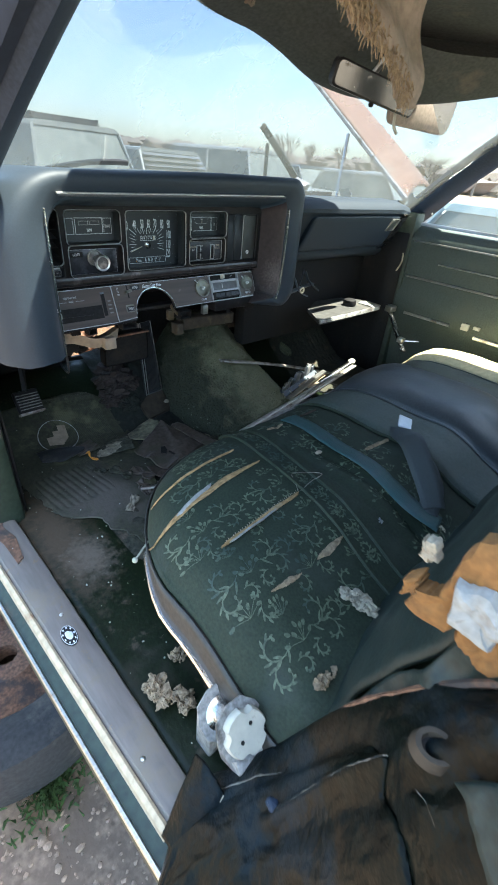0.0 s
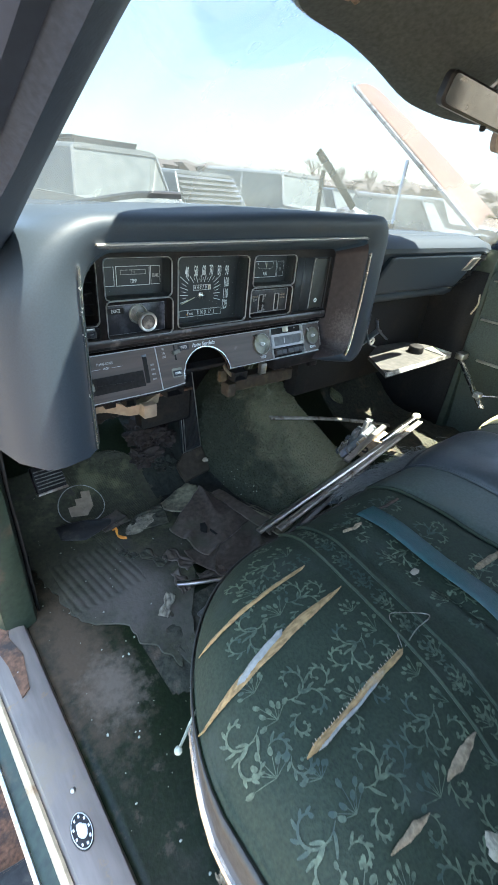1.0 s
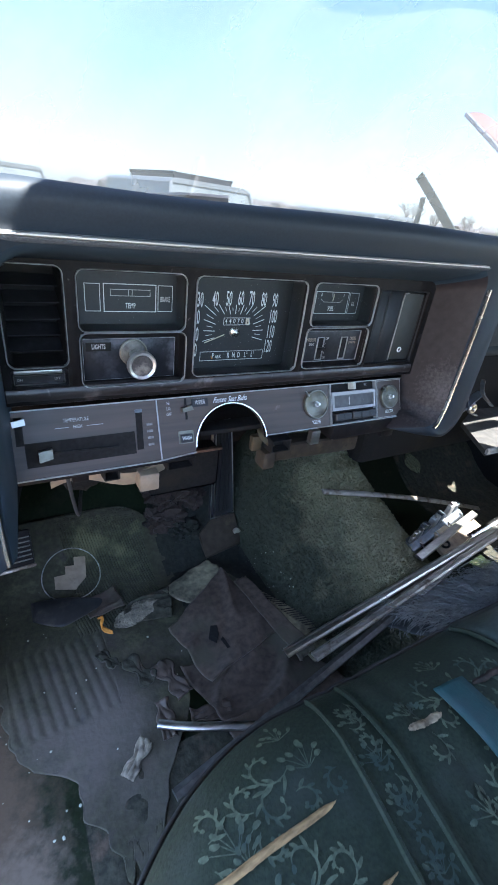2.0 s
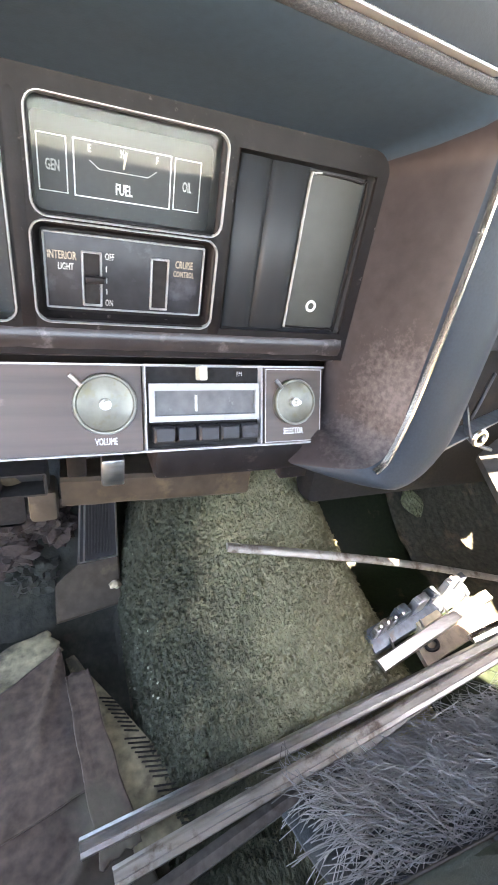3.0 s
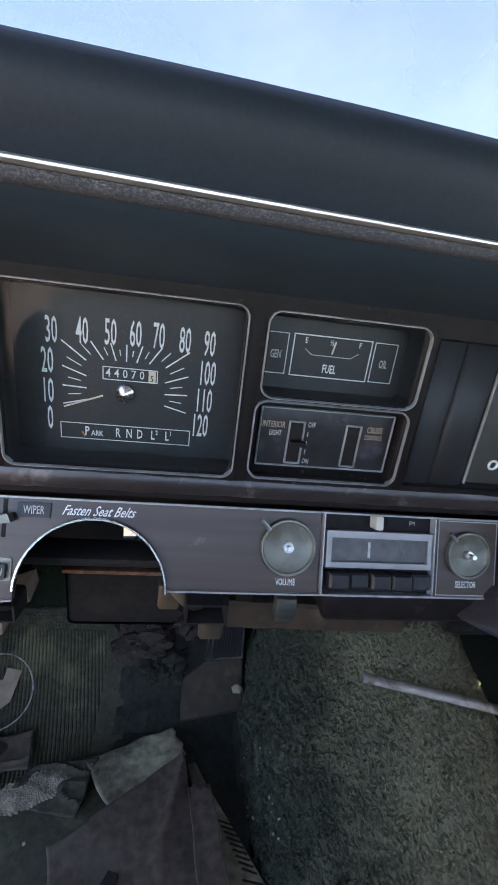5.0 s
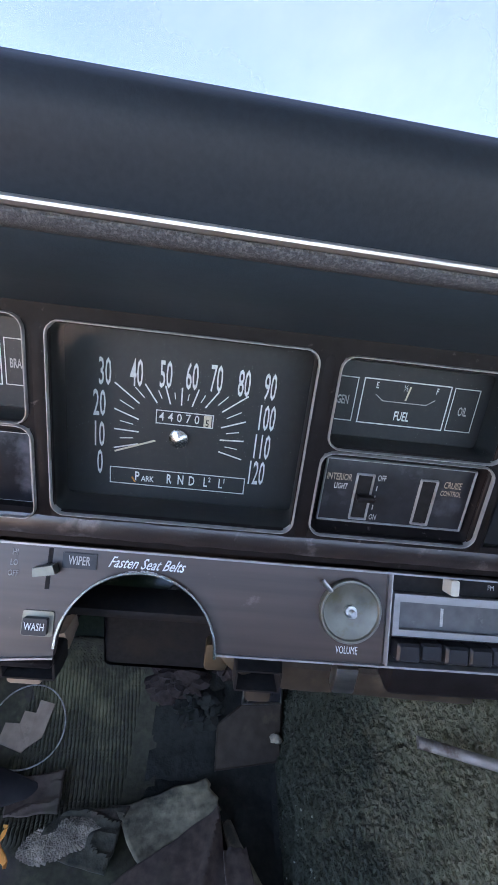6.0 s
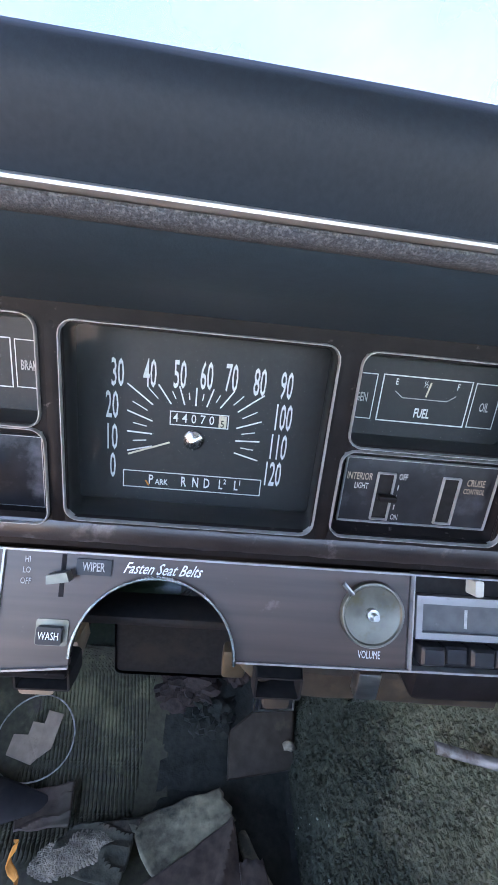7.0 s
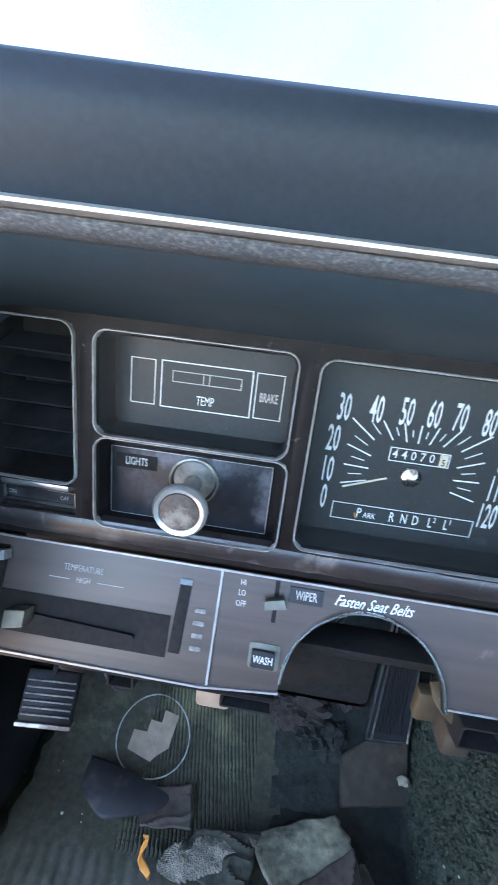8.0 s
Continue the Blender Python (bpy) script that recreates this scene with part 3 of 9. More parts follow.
def smooth01(t):
    t = min(1.0, max(0.0, t))
    return t * t * (3 - 2 * t)


def hump_z(x, y):
    """Height of the transmission hump over the floor."""
    t = (y + 0.10) / 0.42
    top = 0.045 + 0.255 * (t if t > 0.12 else max(0.0, 0.06 + t * 0.5)) if t < 1 else 0.30
    d = abs(x - 0.008) / 0.222
    return top * max(0.0, 1 - d ** 2.1) ** 0.8 if d < 1 else 0.0


def floor_z(x, y):
    z = 0.295 + 0.006 * noise.noise(Vector((x * 6, y * 6, 0)))
    toe = smooth01((y - 0.16) / 0.32)
    z += 0.18 * toe
    return z


def build_floor():
    bm = bmesh.new()
    grid(bm, 84, 100, lambda u, v: (-0.80 + 1.62 * u, -1.7 + 2.14 * v, floor_z(-0.80 + 1.62 * u, -1.7 + 2.14 * v)))
    single("floor", bm, FLOOR, "dark green stained metal floor pan with bare worn patches", "floor", kind="structure", thick=0.006)
    bm = bmesh.new()

    def hump(u, v):
        x, y = -0.232 + 0.474 * u, -0.25 + 0.65 * v
        h = hump_z(x, y)
        n = 0.003 * noise.noise(Vector((x * 30, y * 30, 1))) + 0.007 * noise.noise(Vector((x * 9, y * 9, 3)))
        n += 0.006 * abs(noise.noise(Vector((x * 110, y * 55, 7))))
        return (x, y, max(floor_z(x, y) - 0.004, 0.292 + h + n * min(1, h * 20)))
    grid(bm, 95, 165, hump)
    rnd = random.Random(31)
    for _ in range(15000):
        u, v = rnd.uniform(0.03, 0.97), rnd.uniform(0.12, 0.99)
        x, y, z = hump(u, v)
        if hump_z(x, y) < 0.012:
            continue
        a = Vector(hump(u + 0.004, v)) - Vector((x, y, z))
        b = Vector(hump(u, v + 0.004)) - Vector((x, y, z))
        up = a.cross(b).normalized()
        lie = (Vector((rnd.gauss(0, 0.45), -1.0, rnd.gauss(-0.5, 0.3)))).normalized()
        lie = (lie - up * lie.dot(up)).normalized()
        ln, wd, ht = rnd.uniform(0.006, 0.013), rnd.uniform(0.0014, 0.0028), rnd.uniform(0.0025, 0.0055)
        side = lie.cross(up) * wd
        o = Vector((x, y, z)) - up * 0.0012
        q = [bm.verts.new(p) for p in (o - side, o + side, o + lie * ln * 0.55 + up * ht * 1.25 + side * 0.9, o + lie * ln * 0.55 + up * ht * 1.25 - side * 0.9, o + lie * ln + up * ht * 0.5)]
        bm.faces.new((q[0], q[1], q[2], q[3]))
        bm.faces.new((q[3], q[2], q[4]))
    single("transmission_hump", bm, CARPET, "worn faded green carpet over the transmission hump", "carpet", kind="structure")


def build_firewall():
    bm = bmesh.new()
    holes = [(-0.435, -0.265, 0.475, 0.56)]
    xs = sorted({-0.82, 0.82, *[h[0] for h in holes], *[h[1] for h in holes]} | {-0.8 + 0.1 * i for i in range(17)})
    zs = sorted({0.28, 0.99, *[h[2] for h in holes], *[h[3] for h in holes]} | {0.3 + 0.08 * i for i in range(9)})
    vs = {}
    for i in range(len(xs) - 1):
        for j in range(len(zs) - 1):
            cx, cz = (xs[i] + xs[i + 1]) / 2, (zs[j] + zs[j + 1]) / 2
            if any(a < cx < b and c < cz < d for a, b, c, d in holes):
                continue
            q = []
            for x, z in ((xs[i], zs[j]), (xs[i + 1], zs[j]), (xs[i + 1], zs[j + 1]), (xs[i], zs[j + 1])):
                if (x, z) not in vs:
                    vs[x, z] = bm.verts.new((x, 0.455 + 0.008 * noise.noise(Vector((x * 8, z * 8, 5))), z))
                q.append(vs[x, z])
            bm.faces.new(q)
    single("firewall", bm, BLACK, "dark insulated firewall with a ragged opening", "wall", kind="structure", thick=0.012)
    # sunlit rusty machinery in the engine bay behind the opening
    bm = bmesh.new()
    lump(bm, (-0.25, 1.22, 0.28), (0.34, 0.14, 0.20), 4, 4, 0.35)
    single("engine_block", bm, RUST, "rusty orange engine casting behind the firewall", "engine")
    bm = bmesh.new()
    box(bm, -0.8, 0.8, 0.5, 1.9, 0.12, 0.16, 0.01)
    single("engine_bay_floor", bm, RUST, "rusty floor of the open engine bay", "floor", kind="structure")
    for s, nm in ((-1, "fender"), (1, "fender")):
        bm = bmesh.new()
        grid(bm, 6, 24, lambda u, v: (s * (0.80 + 0.16 * math.sin(u * 1.5)), 0.30 + 1.75 * v, 0.93 - 0.55 * (1 - math.cos(u * 1.57)) - 0.03 * v))
        single(nm, bm, GREEN_PAINT, "dark green painted front fender, weathered", "fender", kind="structure", thick=0.004)
    bm = bmesh.new()
    grid(bm, 40, 8, lambda u, v: (-0.82 + 1.64 * u, (0.03 + 0.36 * max(0.0, 1 - ((-0.82 + 1.64 * u - 0.045) / 0.765) ** 2)) * (1 - v) + 0.56 * v, 0.950 + 0.008 * v))
    single("cowl", bm, GREEN_PAINT, "dark green cowl panel below the windscreen", "cowl", kind="structure", thick=0.012)


def build_sill():
    at = (-0.85, -0.4, 0.25)
    sill = thing("door_sill", at, "bright aluminium sill plate on a green rocker with cream strip", "door sill", kind="structure")
    bm = bmesh.new()
    sec = [(-0.798, 0.296), (-0.802, 0.309), (-0.812, 0.312), (-0.854, 0.309), (-0.8595, 0.302), (-0.858, 0.290)]
    loops = []
    for i in range(33):
        y = 0.06 - 0.81 * i / 32
        w = 0.0022 * noise.noise(Vector((0, y * 14, 2)))
        loops.append([(x - (0.045 * (y + 0.45) if x < -0.85 else 0.012 * (y + 0.3)), y, z + w) for x, z in sec])
    loft(bm, loops, caps=(True, True))
    part("sill_plate", bm, ALU, sill, "scuffed bright aluminium plate")
    bm = bmesh.new()
    loft(bm, [[(x - 0.045 * (y + 0.45), y, z) for x, z in ((-0.860, 0.286), (-0.860, 0.305), (-0.864, 0.3075), (-0.871, 0.302), (-0.873, 0.286))] for y in (0.06, -0.2, -0.45, -0.75)], caps=(True, True))
    part("edge_strip", bm, CREAM_EDGE, sill, "weathered cream strip")
    bm = bmesh.new()
    loft(bm, [[(x - (0.045 * (max(-0.8, y) + 0.45) if x < -0.85 else 0), y, z) for x, z in ((-0.80, 0.10), (-0.80, 0.2945), (-0.8735, 0.288), (-0.880, 0.285), (-0.893, 0.280), (-0.895, 0.22), (-0.885, 0.10), (-0.86, 0.06))] for y in (0.3, -0.2, -0.75, -1.6)], caps=(True, True))
    part("rocker_panel", bm, GREEN_PAINT, sill, "dark green painted rocker")
    bm = bmesh.new()
    sweep(bm, [(-0.895 - 0.045 * (max(-0.8, y) + 0.45), y, 0.281) for y in (0.3, 0.0, -0.4, -0.8, -1.6)], strip(0.007, 0.007))
    part("rocker_moulding", bm, STEEL, sill, "thin bright metal moulding")
    bm = bmesh.new()
    ring = [(-0.833 + 0.014 * math.cos(a), -0.397 + 0.024 * math.sin(a), 0.3122) for a in [2 * math.pi * i / 28 for i in range(28)]]
    top = [(-0.833 + 0.0125 * math.cos(a), -0.397 + 0.0225 * math.sin(a), 0.3145) for a in [2 * math.pi * i / 28 for i in range(28)]]
    loft(bm, [ring, top], caps=(False, True))
    badge = part("oval_badge", bm, SATIN, sill, "small black oval badge")
    bm = bmesh.new()
    ring = [Vector((-0.833 + 0.0122 * math.cos(a), -0.397 + 0.022 * math.sin(a), 0.3147)) for a in [2 * math.pi * i / 28 for i in range(28)]]
    tube(bm, ring, 0.0005, 5, True)
    for i in range(9):
        a = 2 * math.pi * i / 9
        box(bm, -0.833 + 0.0095 * math.cos(a) - 0.0012, -0.833 + 0.0095 * math.cos(a) + 0.0012, -0.397 + 0.0175 * math.sin(a) - 0.0018, -0.397 + 0.0175 * math.sin(a) + 0.0018, 0.3143, 0.3150)
    lump(bm, (-0.833, -0.397, 0.3145), (0.0065, 0.010, 0.001), 3, 2, 0.4)
    part("badge_print", bm, PRINT, badge, "worn white print")
    for x, y in ((-0.826, -0.345), (-0.833, -0.655), (-0.84, -0.12)):
        bm = bmesh.new()
        lump(bm, (x, y, 0.312), (0.004, 0.004, 0.002), 1, 2, 0.05)
        part("screw", bm, STEEL, sill)
    # torn brown patch of old glue at the front end
    bm = bmesh.new()
    prism(bm, [(-0.865, 0.02), (-0.845, 0.03), (-0.825, 0.0), (-0.835, -0.04), (-0.823, -0.09), (-0.832, -0.16), (-0.846, -0.17), (-0.85, -0.10), (-0.86, -0.05)], 0.3115, 0.3138, lambda x, y, z: (x, z, y))
    part("glue_patch", bm, RUST, sill, "brown crust of old glue")


def build_pillars():
    # front pillars lean back from the cowl to the roof
    def pillar(name, base, top, s, label):
        th = thing(name, (base[0], base[1], 0.95), label, "pillar", kind="structure")
        b, t = Vector(base), Vector(top)
        n = 14
        inner, outer = [], []
        for i in range(n + 1):
            k = i / n
            p = b.lerp(t, k) + Vector((0, 0, 0.012 * math.sin(k * math.pi)))
            w = 0.095 - 0.028 * smooth01(k * 2.2)
            inner.append([p + Vector(q) for q in ((0, 0.0, 0), (s * 0.006, -0.012, -0.012), (s * 0.028, -0.028, -0.030), (s * w * 0.8, -0.034, -0.045), (s * w, -0.026, -0.038), (s * w, 0.015, 0.0), (s * 0.03, 0.02, 0.012))])
            o = p + Vector((s * w, 0.0, -0.01))
            outer.append([o + Vector(q) for q in ((s * 0.001, -0.028, -0.03), (s * 0.018, -0.032, -0.035), (s * 0.030, -0.026, -0.03), (s * 0.060, 0.0, 0.0), (s * 0.062, 0.03, 0.02), (s * 0.0, 0.03, 0.02))])
        bm = bmesh.new()
        loft(bm, inner, caps=(True, True))
        part("inner_trim", bm, PILLAR, th, "smooth blue-black pillar trim")
        bm = bmesh.new()
        loft(bm, outer, caps=(True, True))
        part("outer_pillar", bm, PILLAR_OUT, th, "weathered blue-grey painted outer pillar")
        bm = bmesh.new()
        q = b.lerp(t, 0.12) + Vector((s * 0.07, -0.036, -0.045))
        lump(bm, q, (0.005, 0.004, 0.005), 2, 2, 0.05)
        part("screw", bm, STEEL, th)
    pillar("pillar_left", (-0.732, -0.01, 0.955), (-0.640, -0.53, 1.315), -1, "dark windscreen pillar with weathered painted outer face")
    pillar("pillar_right", (0.815, 0.075, 0.965), (0.675, -0.40, 1.30), 1, "dark windscreen pillar beside the passenger window")
    # hinge posts below the pillars
    for s, nm in ((-1, "hinge_post_left"), (1, "hinge_post_right")):
        bm = bmesh.new()
        sec = [(0.775, 0.0), (0.782, -0.02), (0.80, -0.028), (0.835, -0.024), (0.85, 0.0), (0.85, 0.25), (0.79, 0.25)]
        loft(bm, [[(s * x, y + 0.05 * (z - 0.3) * 0.5, z) for x, y in sec] for z in (0.29, 0.45, 0.7, 0.96)], caps=(True, True))
        single(nm, bm, GREEN_PAINT, "dark green door hinge post", "pillar", kind="structure")
        bm = bmesh.new()
        grid(bm, 6, 6, lambda u, v: (s * (0.77 + 0.004 * noise.noise(Vector((u * 5, v * 5, 1)))), 0.0 + 0.45 * u, 0.29 + 0.6 * v))
        single("kick_panel", bm, BLACK, "black kick panel beside the pedals", "panel", kind="structure", thick=0.004)


def build_roof():
    bm = bmesh.new()

    def lead(x):
        return 0.0 - 0.50 * max(0.0, (abs(x) - 0.1) / 0.56) ** 2

    def roof(u, v):
        x = -0.68 + 1.36 * u
        y = lead(x) - 0.03 + (-1.72 - lead(x)) * v
        z = 1.325 + 0.05 * (1 - (2 * u - 1) ** 4) + 0.02 * math.sin(v * 3)
        return (x, y, z + 0.008 * noise.noise(Vector((x * 5, y * 5, 0))))
    grid(bm, 40, 40, roof)
    single("ceiling", bm, HEADLINER, "sagging grey headliner under a metal roof", "ceiling", kind="structure", thick=0.02)
    bm = bmesh.new()
    grid(bm, 24, 24, lambda u, v: (-0.71 + 1.42 * u, lead(-0.71 + 1.42 * u) + 0.02 + (-1.75 - lead(-0.71 + 1.42 * u)) * v, 1.365 + 0.055 * (1 - (2 * u - 1) ** 4)))
    single("roof_panel", bm, OUTER, "weathered painted roof skin", "roof", kind="structure", thick=0.004)
    # windscreen header, sagging towards the passenger
    bm = bmesh.new()
    loops = []
    for i in range(49):
        x = -0.67 + 1.34 * i / 48
        y = lead(x) + 0.01
        z = 1.300 + 0.010 * math.exp(-((x + 0.18) / 0.15) ** 2) - 0.062 * smooth01((x + 0.12) / 0.35) + 0.05 * smooth01((x - 0.35) / 0.3) + 0.004 * noise.noise(Vector((x * 8, 0, 4)))
        loops.append([(x, y + 0.03, z + 0.05), (x, y + 0.012, z + 0.004), (x, y, z), (x, y - 0.03, z + 0.006), (x, y - 0.10, z + 0.035), (x, y - 0.20, z + 0.085), (x, y - 0.08, z + 0.13)])
    loft(bm, loops, caps=(True, True))
    single("windscreen_header", bm, HEADLINER, "grey padded header over the windscreen", "header", kind="structure")
    # rear end, out of view: parcel shelf wall, rear pillars and the far door panels close the car
    bm = bmesh.new()
    box(bm, -0.80, 0.80, -1.74, -1.70, 0.25, 0.92, 0.01)
    single("wall_rear", bm, OLIVE, "plain green rear bulkhead", "wall", kind="structure")
    for s in (-1, 1):
        bm = bmesh.new()
        loft(bm, [[(s * (0.80 - 0.12 * k), -1.70 + 0.10 * k, 0.92 + 0.42 * k), (s * (0.80 - 0.12 * k), -1.35 + 0.05 * k, 0.92 + 0.42 * k), (s * (0.76 - 0.12 * k), -1.35 + 0.05 * k, 0.92 + 0.42 * k), (s * (0.76 - 0.12 * k), -1.70 + 0.10 * k, 0.92 + 0.42 * k)] for k in (0, 0.5, 1)], caps=(True, True))
        single("rear_pillar", bm, HEADLINER, "grey rear roof pillar", "pillar", kind="structure")
    # tattered headliner strips by the mirror
    rnd = random.Random(17)
    def rag(name, pts, w, mat, label, seed):
        bm = bmesh.new()
        path = smooth_path(pts, 8)

        def f(u, v):
            p = path[min(len(path) - 1, int(u * (len(path) - 1)))]
            k = w * (1 - 0.55 * u) * (0.8 + 0.5 * noise.noise(Vector((u * 9, seed, v * 2))))
            return (p.x + (v - 0.5) * k, p.y + 0.03 * noise.noise(Vector((u * 6, v * 4, seed))) + (v - 0.5) * k * 0.5, p.z + 0.015 * noise.noise(Vector((v * 7, u * 5, seed + 3))))
        grid(bm, 24, 14, f)
        single(name, bm, mat, label, "headliner scrap", thick=0.004)
    bm = bmesh.new()

    def flap(u, v):
        x = -0.40 + 0.235 * u
        prof = ((-0.40, 1.25), (-0.37, 1.235), (-0.28, 1.212), (-0.20, 1.160), (-0.165, 1.165))
        zb = float(np.interp(x, [p[0] for p in prof], [p[1] for p in prof])) + 0.008 * noise.noise(Vector((x * 60, 0, 2)))
        return (x, -0.455 + 0.022 * noise.noise(Vector((u * 3, v * 3, 1))) + 0.03 * (1 - v), 1.37 + (zb - 1.37) * v)
    grid(bm, 40, 26, flap)
    single("headliner_flap", bm, VISOR, "torn tan headliner flap hanging from the roof", "headliner scrap", thick=0.004)
    rag("headliner_scrap", [(-0.22, -0.10, 1.36), (-0.205, -0.09, 1.345), (-0.195, -0.08, 1.325)], 0.03, VISOR, "narrow torn strip of pale headliner", 5)
    bm = bmesh.new()
    for i in range(420):
        x = -0.40 + 0.20 * rnd.random()
        zb = float(np.interp(x, [-0.40, -0.37, -0.28, -0.20, -0.165], [1.25, 1.235, 1.212, 1.160, 1.165]))
        p = Vector((x, -0.468 + 0.012 * rnd.random(), zb + rnd.uniform(0.0, 0.03)))
        q = p + Vector((rnd.uniform(-0.010, 0.010), rnd.uniform(-0.008, 0.004), -rnd.uniform(0.004, 0.024)))
        sweep(bm, [p, p.lerp(q, 0.5) + Vector((rnd.uniform(-0.003, 0.003), 0, 0)), q], circle(rnd.uniform(0.0006, 0.0018), 4), scale=lambda t: 1 - 0.7 * t)
    single("padding_tuft", bm, TANFOAM, "frayed tan padding hanging from the headliner", "padding", kind="stuff")


def build_windscreen():
    bm = bmesh.new()

    def f(u, v):
        x0, y0, z0 = -0.72 + 1.53 * u, 0.05 + 0.36 * (1 - (2 * u - 1) ** 2), 0.955
        x1, y1, z1 = -0.65 + 1.32 * u, -0.48 + 0.51 * (1 - (2 * u - 1) ** 2), 1.325
        return (x0 + (x1 - x0) * v, y0 + (y1 - y0) * v + 0.03 * math.sin(v * math.pi), z0 + (z1 - z0) * v)
    grid(bm, 24, 14, f)
    ob = single("windscreen", bm, SCREEN, "dusty laminated windscreen glass", "windscreen", kind="structure", facing=(0, -1, -0.5))
    ob.visible_shadow = False


def build_mirror():
    th = thing("rear_view_mirror", (0.10, -0.10, 1.24), "dark-backed rear view mirror hung from the header", "mirror")
    bl, br, tl = Vector((0.010, -0.119, 1.233)), Vector((0.272, -0.180, 1.198)), Vector((0.021, -0.131, 1.281))
    ax = (br - bl).normalized()
    ay = ax.cross((tl - bl)).normalized() * -1
    ay = ay if ay.y > 0 else -ay
    az = ax.cross(ay) if ax.cross(ay).z > 0 else -ax.cross(ay)
    m = Matrix.Translation((bl + br) / 2 + (tl - bl) / 2) @ Matrix((ax, ay, az)).transposed().to_4x4()
    bm = bmesh.new()
    loft(bm, [[m @ Vector((x, y, z)) for x, z in rrect(-0.135 + i, 0.135 - i, -0.026 + i, 0.026 - i, 0.014)] for y, i in ((0.014, 0.008), (0.008, 0.0), (-0.006, 0.0), (-0.009, 0.003))], caps=(True, True))
    part("housing", bm, SATIN, th, "dark mirror housing")
    bm = bmesh.new()
    loft(bm, [[m @ Vector((x, y, z)) for x, z in rrect(-0.130, 0.130, -0.022, 0.022, 0.011)] for y in (-0.0095, -0.0105)], caps=(False, True))
    part("mirror_glass", bm, MIRROR, th, "spotted mirror glass")
    bm = bmesh.new()
    tube(bm, smooth_path([m @ Vector((0, 0.01, 0.0)), m @ Vector((0, 0.03, 0.02)), (0.12, -0.20, 1.30)]), 0.007)
    part("stalk", bm, STEEL, th)
    bm = bmesh.new()
    lump(bm, m @ Vector((0.0, -0.002, -0.029)), (0.008, 0.006, 0.006), 1, 2, 0.1)
    part("lever", bm, BLACK, th)


def build_visors():
    for x0, x1, yc, mat, lab in ((0.30, 0.64, -0.10, VISOR, "tan sun visor folded down by the passenger"),):
        th = thing("sun_visor", ((x0 + x1) / 2, yc, 1.2), lab, "sun visor")
        bm = bmesh.new()
        loft(bm, [[(x, yc + dy - 0.12 * (z - 1.2), z) for x, z in rrect(x0 + i, x1 - i, 1.19 + i, 1.30 - i, 0.03)] for dy, i in ((-0.01, 0.006), (-0.006, 0), (0.006, 0), (0.01, 0.006))], caps=(True, True))
        part("pad", bm, mat, th)
        bm = bmesh.new()
        tube(bm, smooth_path([(x0 + 0.02, yc - 0.015, 1.31), (x0 - 0.01, yc - 0.03, 1.25), (x0 + 0.0, yc - 0.025, 1.19), (x0 + 0.03, yc - 0.02, 1.17)]), 0.004)
        part("bare_wire", bm, WHITE_PL, th, "bare pale wire of the visor edge")


def build_far_door():
    th = thing("door_right", (0.80, -0.5, 0.3), "closed passenger door with dark green panel and chrome mouldings", "door", kind="structure")
    bm = bmesh.new()
    sec = [(0.86, 0.28), (0.805, 0.28), (0.795, 0.45), (0.79, 0.56), (0.778, 0.575), (0.775, 0.66), (0.785, 0.70), (0.79, 0.80), (0.782, 0.868), (0.795, 0.90), (0.815, 0.915), (0.86, 0.92)]
    loft(bm, [[(x, y, z + 0.004 * noise.noise(Vector((y * 3, z * 4, 0)))) for x, z in sec] for y in [-0.005 - 0.06 * i for i in range(26)]], caps=(True, True))
    part("door_panel", bm, OLIVE, th, "dark green moulded door panel")
    for z, x, y0, y1, w in ((0.738, 0.786, -0.02, -1.2, 0.008), (0.868, 0.782, -0.02, -1.3, 0.006), (0.60, 0.775, -0.06, -0.26, 0.01), (0.582, 0.777, -0.36, -0.8, 0.014), (0.80, 0.789, -0.14, -1.0, 0.005)):
        bm = bmesh.new()
        sweep(bm, [(x, y0 + (y1 - y0) * i / 6, z) for i in range(7)], strip(w, 0.008), up=(-1, 0, 0))
        part("moulding", bm, STEEL, th, "chrome moulding")
    bm = bmesh.new()
    box(bm, 0.768, 0.79, -0.335, -0.305, 0.60, 0.625, 0.003)
    box(bm, 0.770, 0.79, -0.375, -0.35, 0.612, 0.625, 0.002)
    part("window_switch", bm, WHITE_PL, th, "pale window switch")
    bm = bmesh.new()
    sweep(bm, [(0.806, -0.02 - 1.3 * i / 6, 0.926) for i in range(7)], strip(0.012, 0.01))
    part("window_seal", bm, STEEL, th, "bright window seal strip")
    bm = bmesh.new()
    grid(bm, 4, 8, lambda u, v: (0.815 - 0.12 * u ** 1.3, -0.03 - 1.3 * v - 0.42 * u * (1 - v), 0.925 + 0.38 * u))
    p = part("window_pane", bm, CLEAR, th, "dusty side glass", facing=(-1, 0, 0))
    p.visible_shadow = False


# ---- dashboard ----
dash = thing("dashboard", (-0.02, 0.1, 0.72), "worn black padded dashboard with hooded instrument pod and wood-grain strip", "dashboard")


def lean(y, z):
    """The pod's rim leans: its top stands nearer to the driver than its foot."""
    return y + 0.028 * (0.90 - z) / 0.25 * 0.9


def slant(x):
    """The brow comes nearer to the driver towards the door."""
    return 0.135 * (x + 0.03)


def sag(x):
    """The brow's top drops a little towards the door."""
    return 0.008 * smooth01((-0.22 - x) / 0.35)


